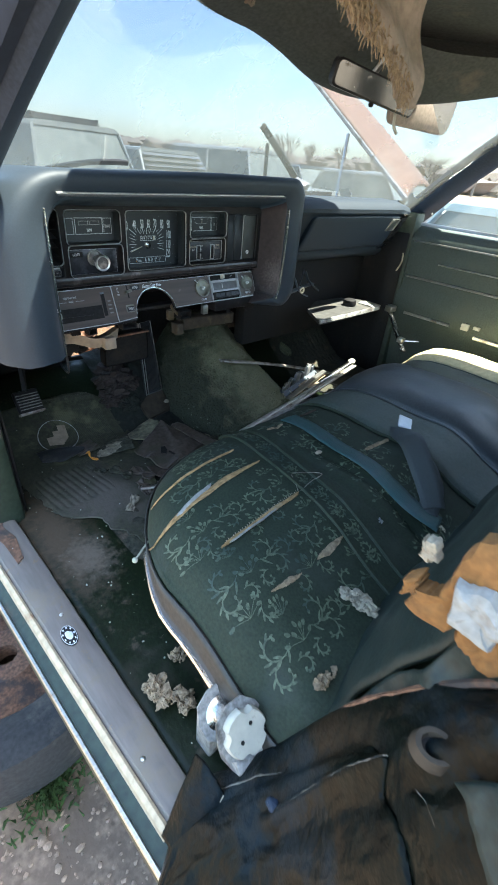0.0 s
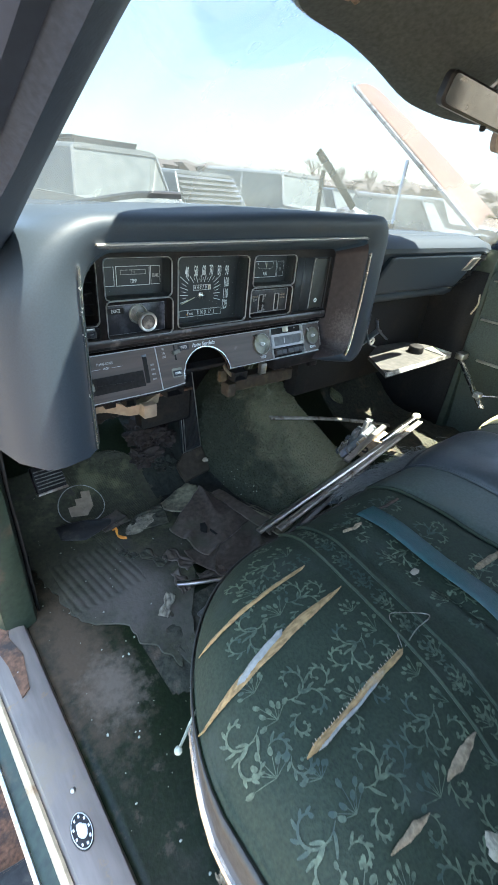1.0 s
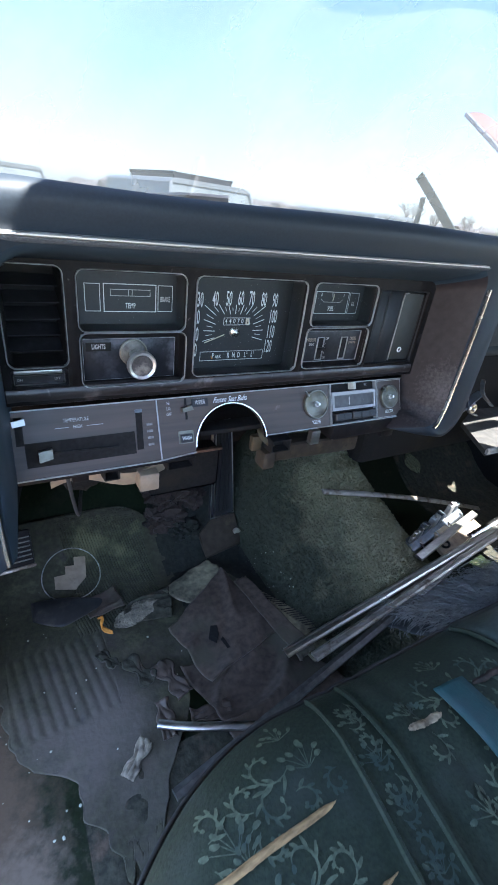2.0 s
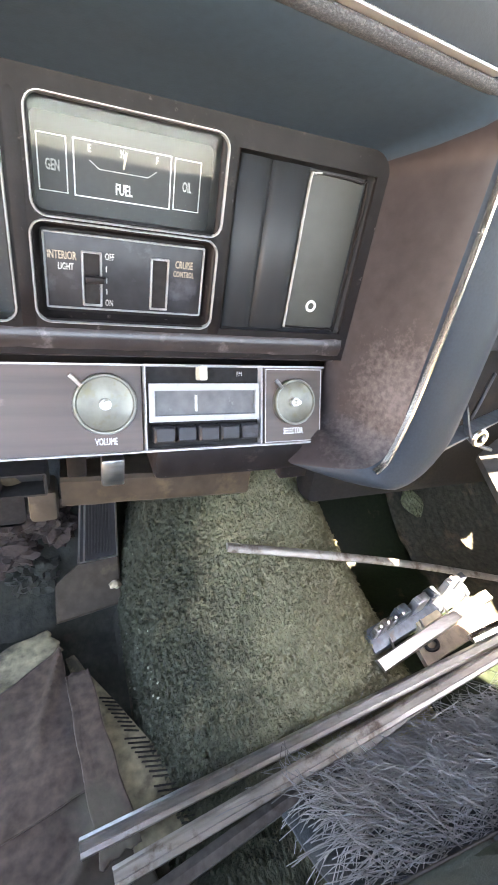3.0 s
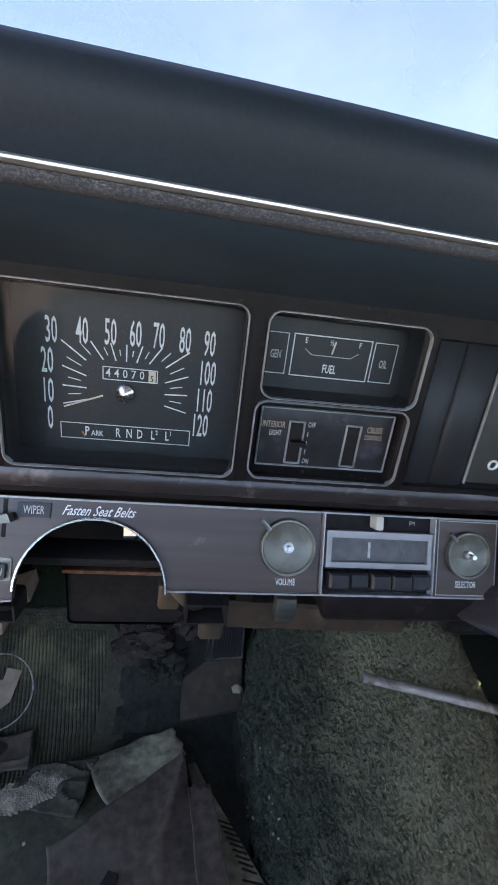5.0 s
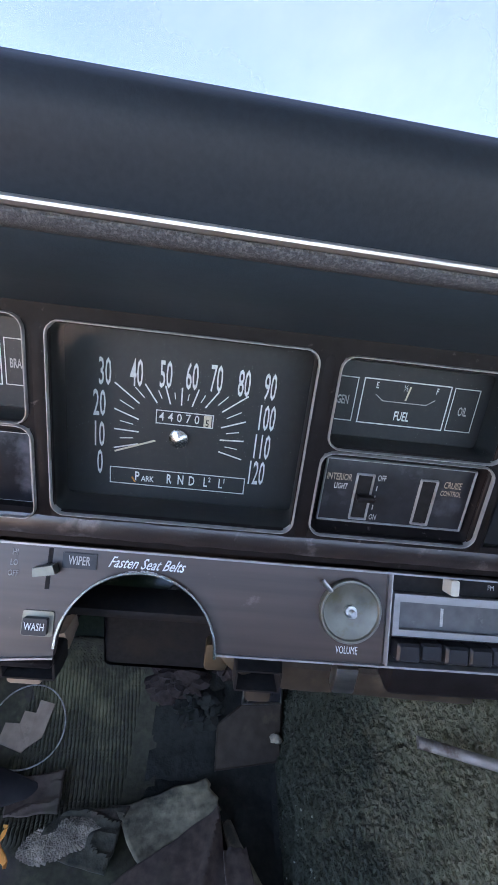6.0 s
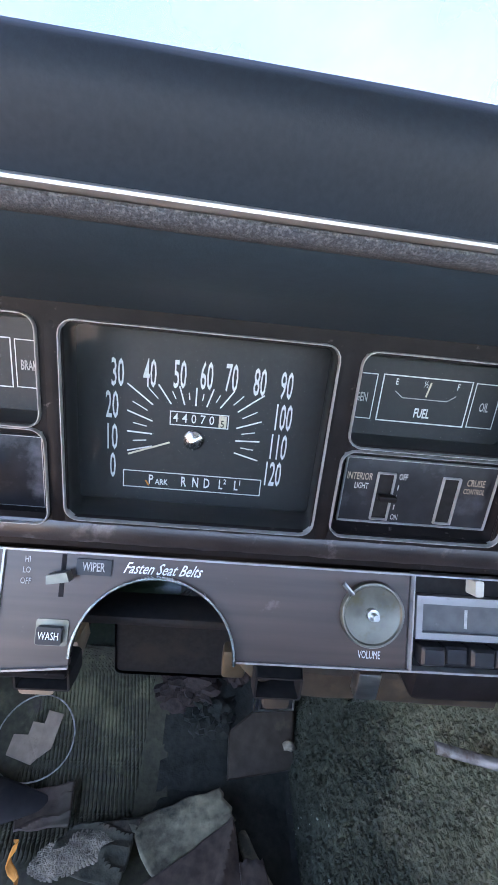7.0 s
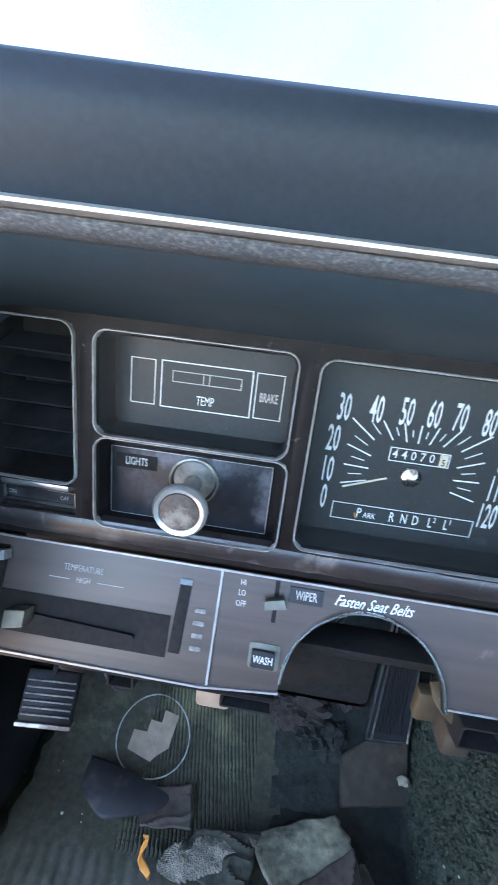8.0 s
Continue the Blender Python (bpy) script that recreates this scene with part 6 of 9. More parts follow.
def build_pedals():
    th = thing("accelerator_pedal", (-0.235, 0.27, 0.35), "ribbed black accelerator pedal with bright edge", "pedal")
    b0, b1, t0, t1 = Vector((-0.268, 0.268, 0.366)), Vector((-0.203, 0.268, 0.372)), Vector((-0.252, 0.325, 0.598)), Vector((-0.206, 0.325, 0.602))
    nrm = (b1 - b0).cross(t0 - b0).normalized()
    def at(u, v, h):
        return (b0.lerp(b1, u)).lerp(t0.lerp(t1, u), v) + nrm * h
    sgn = 1 if nrm.y < 0 else -1
    bm = bmesh.new()
    loft(bm, [[at(u, v, sgn * h) for u, h in ((0, -0.006), (0, 0.004), (1, 0.004), (1, -0.006))] for v in (0, 0.5, 1)], caps=(True, True))
    part("pad", bm, SATIN, th, "black pedal pad")
    for i in range(9):
        u = 0.2 + 0.6 * i / 8
        bm = bmesh.new()
        loft(bm, [[at(u + a, v, sgn * h) for a, h in ((-0.018, 0.004), (-0.014, 0.0065), (0.014, 0.0065), (0.018, 0.004))] for v in (0.05, 0.95)], caps=(True, True))
        part("rib", bm, RUBBER, th)
    for pts in ([at(0.02, v, sgn * 0.005) for v in (1, 0.5, 0.0)], [at(u, 0.0, sgn * 0.005) for u in (0, 0.5, 1)], [at(0.98, v, sgn * 0.005) for v in (0, 0.5, 1)], [at(0.15, v, sgn * 0.005) for v in (1, 0.5, 0.0)]):
        bm = bmesh.new()
        tube(bm, pts, 0.0016, 6, up=(0, 1, 0))
        part("edge_strip", bm, STEEL, th, "bright pedal edge")
    bm = bmesh.new()
    rim = [Vector(p) for p in ((-0.304, 0.192, 0.314), (-0.202, 0.210, 0.314), (-0.202, 0.266, 0.370), (-0.268, 0.264, 0.364), (-0.304, 0.246, 0.342))]
    mid = sum(rim, Vector()) / 5
    loft(bm, [[p + Vector((0, 0.004, -0.006)) for p in rim], [p + Vector((0, -0.001, 0.002)) for p in rim], [mid + (p - mid) * 0.94 + Vector((0, -0.003, 0.004)) for p in rim]], caps=(True, True))
    part("heel_plate", bm, HEEL, th, "dull brown heel plate")
    th = thing("brake_pedal", (-0.682, 0.11, 0.50), "dark brake pedal with bright foot edge on an arm", "pedal")
    bm = bmesh.new()
    m = Matrix.Translation((-0.684, 0.112, 0.532)) @ Euler((radians(-35), radians(4), radians(8))).to_matrix().to_4x4()
    box(bm, -0.03, 0.03, -0.008, 0.008, -0.028, 0.028, 0.004, m=m)
    part("pad", bm, PANEL, th, "dark rubber pad")
    bm = bmesh.new()
    for i in range(6):
        box(bm, -0.027, 0.027, -0.0100, -0.007, -0.02 + 0.007 * i, -0.0178 + 0.007 * i, 0.0008, m=m)
    part("ribs", bm, BARE_DIM, th)
    bm = bmesh.new()
    box(bm, -0.031, 0.031, -0.010, 0.009, -0.032, -0.027, 0.0015, m=m)
    part("foot_edge", bm, DULLSTEEL, th, "bright lower edge")
    bm = bmesh.new()
    sweep(bm, smooth_path([(-0.684, 0.122, 0.535), (-0.67, 0.16, 0.60), (-0.64, 0.20, 0.68), (-0.62, 0.22, 0.78)]), strip(0.012, 0.026))
    part("arm", bm, PANEL, th)


for step in (build_floor, build_firewall, build_sill, build_pillars, build_roof, build_windscreen, build_mirror, build_visors, build_far_door, build_pod, build_passenger_dash, build_panel, build_speedometer, build_gauges, build_strip, build_underdash, build_pedals):
    step()


# ---- bench seat ----
def front_y(x):
    """The cushion's front edge, with a round corner at the driver's door."""
    k = min(1.0, max(0.0, (-0.40 - x) / 0.307))
    return -0.262 - 0.29 * (1 - (1 - k ** 2.2) ** 0.588)


def seat_z(x, y):
    df, dl = max(0.0, front_y(x) - y), max(0.0, x + 0.705)
    dr = max(0.0, 0.70 - x)
    z = 0.500 + 0.058 * (1 - math.exp(-df / 0.05)) * (1 - math.exp(-dl / 0.045)) * (1 - math.exp(-dr / 0.05))
    z -= 0.055 * smooth01((-0.60 - y) / 0.2)
    for sx in (-0.335, -0.285, -0.10):
        z -= 0.006 * math.exp(-((x - sx) / 0.008) ** 2)
    z += 0.016 * math.exp(-((x - 0.19) / 0.13) ** 4)
    z += 0.006 * noise.noise(Vector((x * 7, y * 7, 0))) + 0.002 * noise.noise(Vector((x * 26, y * 26, 4)))
    return z


def build_seat():
    th = thing("bench_seat", (-0.02, -0.55, 0.30), "torn dark green brocade bench seat with vinyl armrest section", "seat")
    bm = bmesh.new()
    nx, ny = 110, 60
    xs = [-0.702 + 1.40 * i / nx for i in range(nx + 1)]

    def f(u, v):
        x = -0.7066 + 1.4046 * (0.3 * u + 0.7 * u ** 2)
        y0 = front_y(x)
        y = y0 + (-0.84 - y0) * v ** 1.25
        return (x, y, seat_z(x, y))
    grid(bm, nx, ny, f)
    # skirt down to the base: front edge and the left side
    rim = [f(1 - i / nx, 0) for i in range(nx + 1)] + [f(0, j / ny) for j in range(1, ny + 1)]
    loops = []
    for dz, off in ((0.0, 0.0), (-0.004, 0.003), (-0.008, 0.004)):
        row = []
        for i, p in enumerate(rim):
            q, r = Vector(rim[max(0, i - 1)]), Vector(rim[min(len(rim) - 1, i + 1)])
            d = (r - q)
            nrm = Vector((-d.y, d.x, 0))
            nrm = nrm.normalized() if nrm.length > 0 else Vector((0, 1, 0))
            if nrm.dot(Vector((p[0] + 0.1, p[1] + 0.6, 0))) < 0:
                nrm = -nrm
            row.append(Vector(p) + nrm * off + Vector((0, 0, dz)))
        loops.append(row)
    loft(bm, loops, closed=False)
    bmesh.ops.remove_doubles(bm, verts=bm.verts, dist=0.0004)
    cushion = part("cushion", bm, VELOUR, th, "dark green patterned velour cushion", sharp=70)
    lower = loops[-1]
    bm = bmesh.new()
    drop = lambda p: 0.024 + 0.026 * smooth01((-0.43 - p.y) / 0.15) * (1 if p.x < -0.5 else 0)
    loft(bm, [[p + Vector((-0.010 * k * (drop(p) - 0.024) / 0.026, 0, 0.002 - k * drop(p))) for p in lower] for k in (0.0, 0.35, 0.7, 1.0)], closed=False)
    for v in bm.verts:
        v.co += (v.co - Vector((-0.1, -0.6, v.co.z))).normalized() * 0.004
    part("side_band", bm, SIDEVINYL, th, "brown-green vinyl side band", thick=0.003)
    start = next(i for i, p in enumerate(lower) if p.y < -0.43 and p.x < -0.6)
    bm = bmesh.new()
    sweep(bm, [p + Vector((-0.006 - 0.010 * (drop(p) - 0.024) / 0.026, 0, -0.002 - drop(p))) for p in lower[start:]], [(-0.0048, -0.004), (0.0048, -0.004), (0.0048, 0.002), (0.0, 0.0052), (-0.0048, 0.002)], up=(-0.6, 0, 0.8))
    part("side_moulding", bm, CHROME, th, "curved chrome side moulding")
    bm = bmesh.new()
    loft(bm, [[(p.x * 0.93 + 0.0, (p.y + 0.55) * 0.88 - 0.57, z) for p in lower] for z in (0.46, 0.296)], closed=False)
    part("base_frame", bm, BLACK, th, "dark seat base")
    # overlaid panels: olive, vinyl armrest, dark strap, cream end
    def patch(name, x0, x1, mat, label, puff, ends=(0.0, 0.95)):
        bm = bmesh.new()

        def g(u, v):
            x = x0 + (x1 - x0) * u
            y0 = front_y(x) + 0.006
            y = y0 + (-0.83 - y0) * (ends[0] + (ends[1] - ends[0]) * v) ** 1.25
            e = 1 - (2 * u - 1) ** 6
            return (x, y, seat_z(x, y) + 0.003 + puff * e - 0.012 * (1 - smooth01(v * 9)))
        grid(bm, 26, 44, g)
        return part(name, bm, mat, th, label, thick=0.003)

    def piping(x, mat=VINYL, r=0.0035, slope=0.0):
        bm = bmesh.new()
        pts = [(x + slope * (y + 0.32), y, seat_z(x + slope * (y + 0.32), y) + 0.006) for y in [front_y(x) - 0.002 - 0.56 * i / 40 for i in range(41)]]
        tube(bm, pts, r, 6)
        part("piping", bm, mat, th, "raised piping")
    patch("olive_panel", -0.105, 0.045, OLIVE, "plain olive vinyl panel", 0.004)
    patch("armrest_panel", 0.05, 0.33, VINYL, "smooth grey-black vinyl armrest panel", 0.018)
    patch("dark_panel", 0.335, 0.455, OLIVE, "dark green vinyl panel", 0.006)
    patch("cream_panel", 0.46, 0.685, CREAM, "sun-bleached cream vinyl end panel", 0.022)
    for x in (0.047, 0.09, 0.30, 0.333, 0.457):
        piping(x, VINYL if x < 0.4 else OLIVE)
    for x, slope in ((-0.386, 0.14), (-0.338, 0.14), (-0.105, 0.0)):
        piping(x, VELOUR, 0.0036, slope)
    # woven scrolls on the velour
    rnd = random.Random(5)
    bm = bmesh.new()

    def ribbon(pts, w):
        rows = []
        for i, (x, y) in enumerate(pts):
            a, b = pts[max(0, i - 1)], pts[min(len(pts) - 1, i + 1)]
            d = Vector((b[0] - a[0], b[1] - a[1]))
            d = d.normalized() if d.length else Vector((1, 0))
            k = w * (0.25 + 0.75 * math.sin(math.pi * min(1, (i + 0.6) / len(pts))))
            row = []
            for s in (-0.5, 0.5):
                px, py = x - d.y * k * s, y + d.x * k * s
                row.append(bm.verts.new((px, py, seat_z(px, py) + 0.0016)))
            rows.append(row)
        for a, b in zip(rows, rows[1:]):
            bm.faces.new((a[0], a[1], b[1], b[0]))

    def leaf(cx, cy, a, ln, w):
        ribbon([(cx + math.cos(a) * ln * t + 0.12 * ln * math.sin(t * 3) * -math.sin(a), cy + math.sin(a) * ln * t + 0.12 * ln * math.sin(t * 3) * math.cos(a)) for t in (0, 0.25, 0.5, 0.75, 1)], w)

    def inside(x, y, lim):
        return lim[0] < x - (0.14 * (y + 0.32) if lim[0] > -0.5 or x > -0.6 else 0) < lim[1] and -0.82 < y < front_y(x) - 0.012

    def frond(cx, cy, r, a0, turn, lim, loops=0.85):
        """A scroll stem that curls in, with curved leaflets along its outer side and a bud at its heart."""
        pts = []
        for i in range(17):
            t = i / 16
            a = a0 + turn * t * loops * 2 * math.pi
            k = r * (1.15 - 0.85 * t ** 0.8)
            pts.append((cx + k * math.cos(a), cy + k * math.sin(a), a))
        if not all(inside(x, y, lim) for x, y, a in pts[::4]):
            return
        ribbon([(x, y) for x, y, a in pts], 0.0027)
        for i in range(1, 14, 2):
            x, y, a = pts[i]
            ln = r * (0.62 - 0.03 * i) * rnd.uniform(0.8, 1.15)
            b = a + turn * 0.9
            tip = b + turn * 0.9
            q = [(x + math.cos(b) * ln * t + math.cos(tip) * ln * 0.5 * t * t, y + math.sin(b) * ln * t + math.sin(tip) * ln * 0.5 * t * t) for t in (0, 0.2, 0.4, 0.6, 0.8, 1)]
            if inside(*q[-1], lim):
                ribbon(q, 0.0036)
        leaf(pts[-1][0], pts[-1][1], pts[-1][2] + 1.5, r * 0.28, 0.0044)

    def spray(cx, cy, k, lim):
        """A small bunch of buds on short stems."""
        for j in range(7):
            a = radians(20 + 23 * j + rnd.uniform(-8, 8))
            d = k * rnd.uniform(0.010, 0.026)
            x, y = cx + math.cos(a) * d, cy + math.sin(a) * d
            if inside(x, y, lim):
                ribbon([(cx + math.cos(a) * d * t, cy + math.sin(a) * d * t) for t in (0, 0.5, 1)], 0.0010)
                leaf(x, y, a + rnd.uniform(-0.5, 0.5), 0.0085 * k, 0.0058 * k)

    def motif(cx, cy, k, lim):
        for sgn in (-1, 1):
            for dx, dy, r, a0, tn in ((0.040, 0.012, 0.021, 215, 1), (0.046, -0.026, 0.019, 130, -1), (0.018, -0.036, 0.012, 60, 1), (0.072, -0.004, 0.014, 260, 1)):
                aa = radians(a0) if sgn > 0 else math.pi - radians(a0)
                frond(cx + sgn * dx * k, cy + dy * k, r * k, aa, tn * sgn, lim)
        spray(cx, cy - 0.012 * k, k, lim)
        spray(cx + rnd.uniform(-0.01, 0.01), cy + 0.030 * k, 0.8 * k, lim)
    for y in (-0.325, -0.408, -0.508, -0.622, -0.735):
        for x in (-0.620, -0.440) if y != -0.408 else (-0.53,):
            motif(x + rnd.uniform(-0.006, 0.006), y, 1.0, (-0.692, -0.392))
    for x, y in ((-0.53, -0.365), (-0.53, -0.565), (-0.53, -0.68), (-0.66, -0.56), (-0.40, -0.565), (-0.38, -0.45), (-0.66, -0.68), (-0.40, -0.68)):
        spray(x, y, 1.0, (-0.692, -0.392))
        frond(x + 0.03, y - 0.01, 0.013, 2.0, 1, (-0.692, -0.392))
        frond(x - 0.03, y - 0.012, 0.012, 1.0, -1, (-0.692, -0.392))
    for j in range(10):
        yj = -0.30 - 0.045 * j
        xj = -0.362 + 0.14 * (yj + 0.32)
        frond(xj, yj, 0.012, radians(40 + 180 * (j % 2)), 1 if j % 2 else -1, (-0.384, -0.340))
        frond(xj, yj - 0.020, 0.010, radians(200 + 180 * (j % 2)), -1 if j % 2 else 1, (-0.384, -0.340))
        spray(xj, yj - 0.022, 0.75, (-0.384, -0.340))
    for j in range(5):
        motif(-0.215 + rnd.uniform(-0.006, 0.006), -0.34 - 0.105 * j, 0.95, (-0.332, -0.112))
        frond(-0.300, -0.385 - 0.105 * j, 0.015, radians(60 + 150 * (j % 2)), 1 if j % 2 else -1, (-0.332, -0.112))
        spray(-0.300, -0.345 - 0.105 * j, 0.9, (-0.332, -0.112))
    ob = part("brocade_pattern", bm, BROCADE, cushion, "pale green woven scroll pattern", smooth=False)
    ob["kind"] = "stuff"
    # splits in the cover with straw padding showing
    def split(p0, p1, w, seed, name="split", mat=STRAW, lift=0.0026, label="split in the cover showing straw padding", ends=(0.10, 0.06)):
        bm = bmesh.new()
        a, b = Vector(p0), Vector(p1)
        d = (b - a).normalized()
        n = Vector((-d.y, d.x))

        def g(u, v):
            q = a.lerp(b, u)
            k = w * min(1.0, max(0.02, u / ends[0])) ** 0.6 * min(1.0, max(0.02, (1 - u) / ends[1])) ** 0.6 * (0.75 + 0.25 * math.sin(u * 3.1)) * (1 + 0.25 * noise.noise(Vector((u * 7, seed, 0))))
            q = q + n * ((v - 0.5) * k + 0.0014 * noise.noise(Vector((u * 4, seed, 5))) + 0.0006 * noise.noise(Vector((u * 70, v * 3, seed))))
            return (q.x, q.y, seat_z(q.x, q.y) + lift + 0.003 * math.sin(math.pi * v) + 0.001 * noise.noise(Vector((u * 60, v * 9, seed))))
        grid(bm, 60, 8, g)
        part(name, bm, mat, th, label)
    split((-0.640, -0.380), (-0.432, -0.374), 0.0075, 1)
    split((-0.695, -0.462), (-0.416, -0.438), 0.0135, 2, ends=(0.25, 0.25))
    split((-0.634, -0.4565), (-0.545, -0.4405), 0.0095, 12, "wadding_strip", WADDING, 0.0054, "pale wadding in the split")
    split((-0.627, -0.570), (-0.431, -0.559), 0.0095, 3, ends=(0.08, 0.03))
    split((-0.612, -0.5735), (-0.500, -0.5675), 0.0040, 13, "wadding_strip", WADDING, 0.0052, "pale wadding in the split")
    split((-0.512, -0.677), (-0.436, -0.672), 0.0125, 4, mat=TANFOAM, ends=(0.3, 0.4))
    split((-0.615, -0.674), (-0.553, -0.680), 0.0085, 5, mat=TANFOAM, ends=(0.5, 0.3))
    split((-0.316, -0.357), (-0.266, -0.360), 0.009, 6, mat=TANFOAM)
    split((-0.192, -0.350), (-0.132, -0.352), 0.009, 8, mat=CRUMBLE)
    split((-0.196, -0.546), (-0.115, -0.556), 0.012, 7, mat=TANFOAM)
    # ragged stitching along the third split
    for k in range(34):
        t = k / 33
        x, y = -0.612 + 0.178 * t, -0.5645 + 0.0105 * t + 0.0012 * math.sin(k * 2.1)
        bm = bmesh.new()
        tube(bm, [(x, y - 0.0012, seat_z(x, y) + 0.0045), (x + 0.001, y + 0.0010, seat_z(x, y) + 0.0040)], 0.0007, 4)
        part("stitch", bm, GOLD, th)
    # bent upholstery wire and an orange shred on the cushion
    bm = bmesh.new()
    tube(bm, smooth_path([(x, y, seat_z(x, y) + h) for x, y, h in ((-0.430, -0.557, 0.004), (-0.419, -0.540, 0.006), (-0.408, -0.519, 0.010), (-0.392, -0.522, 0.010), (-0.357, -0.553, 0.012), (-0.391, -0.554, 0.008), (-0.425, -0.559, 0.004))]), 0.0007, 5)
    part("loose_wire", bm, DULLSTEEL, th, "loose bent upholstery wire")
    bm = bmesh.new()
    lump(bm, (-0.286, -0.488, seat_z(-0.286, -0.488) + 0.006), (0.010, 0.005, 0.003), 4, 2, 0.4)
    part("foam_shred", bm, GOLD, th, "small orange shred of foam")
    # torn backrest
    def back(u, v):
        x = -0.655 + 1.31 * u
        z = 0.47 + 0.50 * v
        y = -0.775 - 0.30 * (z - 0.47) - 0.05 * (1 - math.sin(min(1, 6 * u * (1 - u)) * 1.57)) + 0.014 * noise.noise(Vector((x * 6, z * 6, 2))) + 0.006 * noise.noise(Vector((x * 19, z * 19, 2)))
        if v > 0.9:
            y -= (v - 0.9) * 0.5
        return (x, y, z)
    bm = bmesh.new()
    grid(bm, 90, 44, back)
    bk = part("backrest", bm, TORN, th, "torn dark green backrest cover", thick=0.006)
    bm = bmesh.new()

    def side(u, v):
        z = 0.46 + 0.50 * v
        y0 = back(0.0, v)[1] + 0.002
        y = y0 + (-1.04 - y0) * u
        fold = abs(noise.noise(Vector((y * 9 + z * 4, z * 7, 3))))
        x = -0.655 - 0.020 * math.sin(math.pi * min(1, u * 2.2)) - 0.018 * (1 - min(1, fold * 5)) + 0.022 * noise.noise(Vector((y * 11, z * 11, 8))) + 0.006 * noise.noise(Vector((y * 40, z * 40, 8)))
        return (x, y, z)
    grid(bm, 50, 70, side)
    part("backrest_side", bm, TORN, bk, "crumpled dark green vinyl side", thick=0.005)
    bm = bmesh.new()
    box(bm, -0.64, 0.66, -1.05, -0.97, 0.46, 0.94, 0.02)
    part("back_shell", bm, OLIVE, bk, "green vinyl back shell")

    def slab(name, pts, x, depth, mat, lab, seed):
        """A torn slab of padding bulging out of the side cover."""
        cy, cz = sum(p[0] for p in pts) / len(pts), sum(p[1] for p in pts) / len(pts)
        ring = []
        for (y0, z0), (y1, z1) in zip(pts, pts[1:] + pts[:1]):
            ring += [(y0 + (y1 - y0) * t / 7 + 0.004 * noise.noise(Vector((y0 * 90 + t, z0 * 90, seed))), z0 + (z1 - z0) * t / 7 + 0.004 * noise.noise(Vector((z0 * 90 + t, y0 * 70, seed)))) for t in range(7)]
        bm = bmesh.new()
        loops = []
        for k, d in ((1.0, 0.0), (1.0, depth * 0.8), (0.9, depth), (0.6, depth * 1.08), (0.3, depth)):
            loops.append([(x - d + 0.003 * noise.noise(Vector((y * 70, z * 70, seed))), cy + (y - cy) * k, cz + (z - cz) * k) for y, z in ring])
        loft(bm, loops, caps=(False, True))
        part(name, bm, mat, bk, lab)
    slab("foam", [(-0.866, 0.775), (-0.868, 0.80), (-0.884, 0.806), (-0.893, 0.872), (-0.94, 0.89), (-0.945, 0.83), (-0.905, 0.80), (-0.90, 0.778)], -0.672, 0.020, FOAM, "torn orange foam", 1)
    slab("foam", [(-0.906, 0.776), (-0.905, 0.80), (-0.945, 0.83), (-0.955, 0.79), (-0.94, 0.765), (-0.922, 0.766)], -0.670, 0.017, FOAM, "torn orange foam", 2)
    slab("foam", [(-0.860, 0.782), (-0.858, 0.800), (-0.868, 0.812), (-0.872, 0.795)], -0.672, 0.016, FOAM, "small torn piece of orange foam", 3)
    slab("wadding", [(-0.899, 0.800), (-0.893, 0.838), (-0.915, 0.846), (-0.935, 0.83), (-0.93, 0.80)], -0.674, 0.027, WADDING, "white wadding between the foam", 4)
    slab("wadding", [(-0.862, 0.822), (-0.858, 0.838), (-0.868, 0.846), (-0.874, 0.828)], -0.672, 0.010, RAGS, "small pale wadding chip", 5)

    def piece(x, y, z, s, mat, label, seed, name="foam_scrap"):
        bm = bmesh.new()
        pr = random.Random(seed)
        big = max(s)
        for k in range(70 if big > 0.015 else 10):
            a, r = pr.uniform(0, 6.28), math.sqrt(pr.random())
            r *= 0.75 + 0.5 * noise.noise(Vector((math.cos(a) * 1.5, math.sin(a) * 1.5, seed)))
            w = big * pr.uniform(0.07, 0.22)
            lump(bm, (x + s[0] * r * math.cos(a), y + s[1] * r * math.sin(a), z + s[2] * pr.uniform(-0.8, 0.7) * (1 - 0.5 * r)), (w * pr.uniform(0.4, 1.3), w * pr.uniform(0.4, 1.3), w * pr.uniform(0.4, 1.0)), seed * 31 + k, 2, 1.0, freq=3)
        single(name, bm, mat, label, "foam scrap")
    piece(-0.505, -0.765, seat_z(-0.505, -0.765) + 0.012, (0.014, 0.034, 0.008), RAGS, "scrap of pale wadding on the seat cushion", 2)
    piece(-0.29, -0.775, 0.555, (0.007, 0.010, 0.006), RAGS, "small white wadding scrap in the seat crease", 6)
    piece(-0.635, -0.80, 0.50, (0.020, 0.010, 0.006), TANFOAM, "thin straw-coloured scrap at the seat corner", 9)
    piece(-0.345, -0.69, seat_z(-0.345, -0.69) + 0.003, (0.006, 0.012, 0.004), WADDING, "tiny pale fluff on the seat", 14)
    piece(-0.765, -0.585, 0.318, (0.022, 0.036, 0.013), TANFOAM, "brownish padding clump on the floor", 3)
    piece(-0.74, -0.625, 0.315, (0.018, 0.028, 0.016), TANFOAM, "brownish padding clump on the floor", 4)
    piece(-0.70, -0.555, 0.316, (0.017, 0.018, 0.016), TANFOAM, "small padding clump beside the seat", 7)
    piece(0.02, -0.80, 0.60, (0.02, 0.012, 0.018), WADDING, "grey wadding scrap by the armrest", 21)


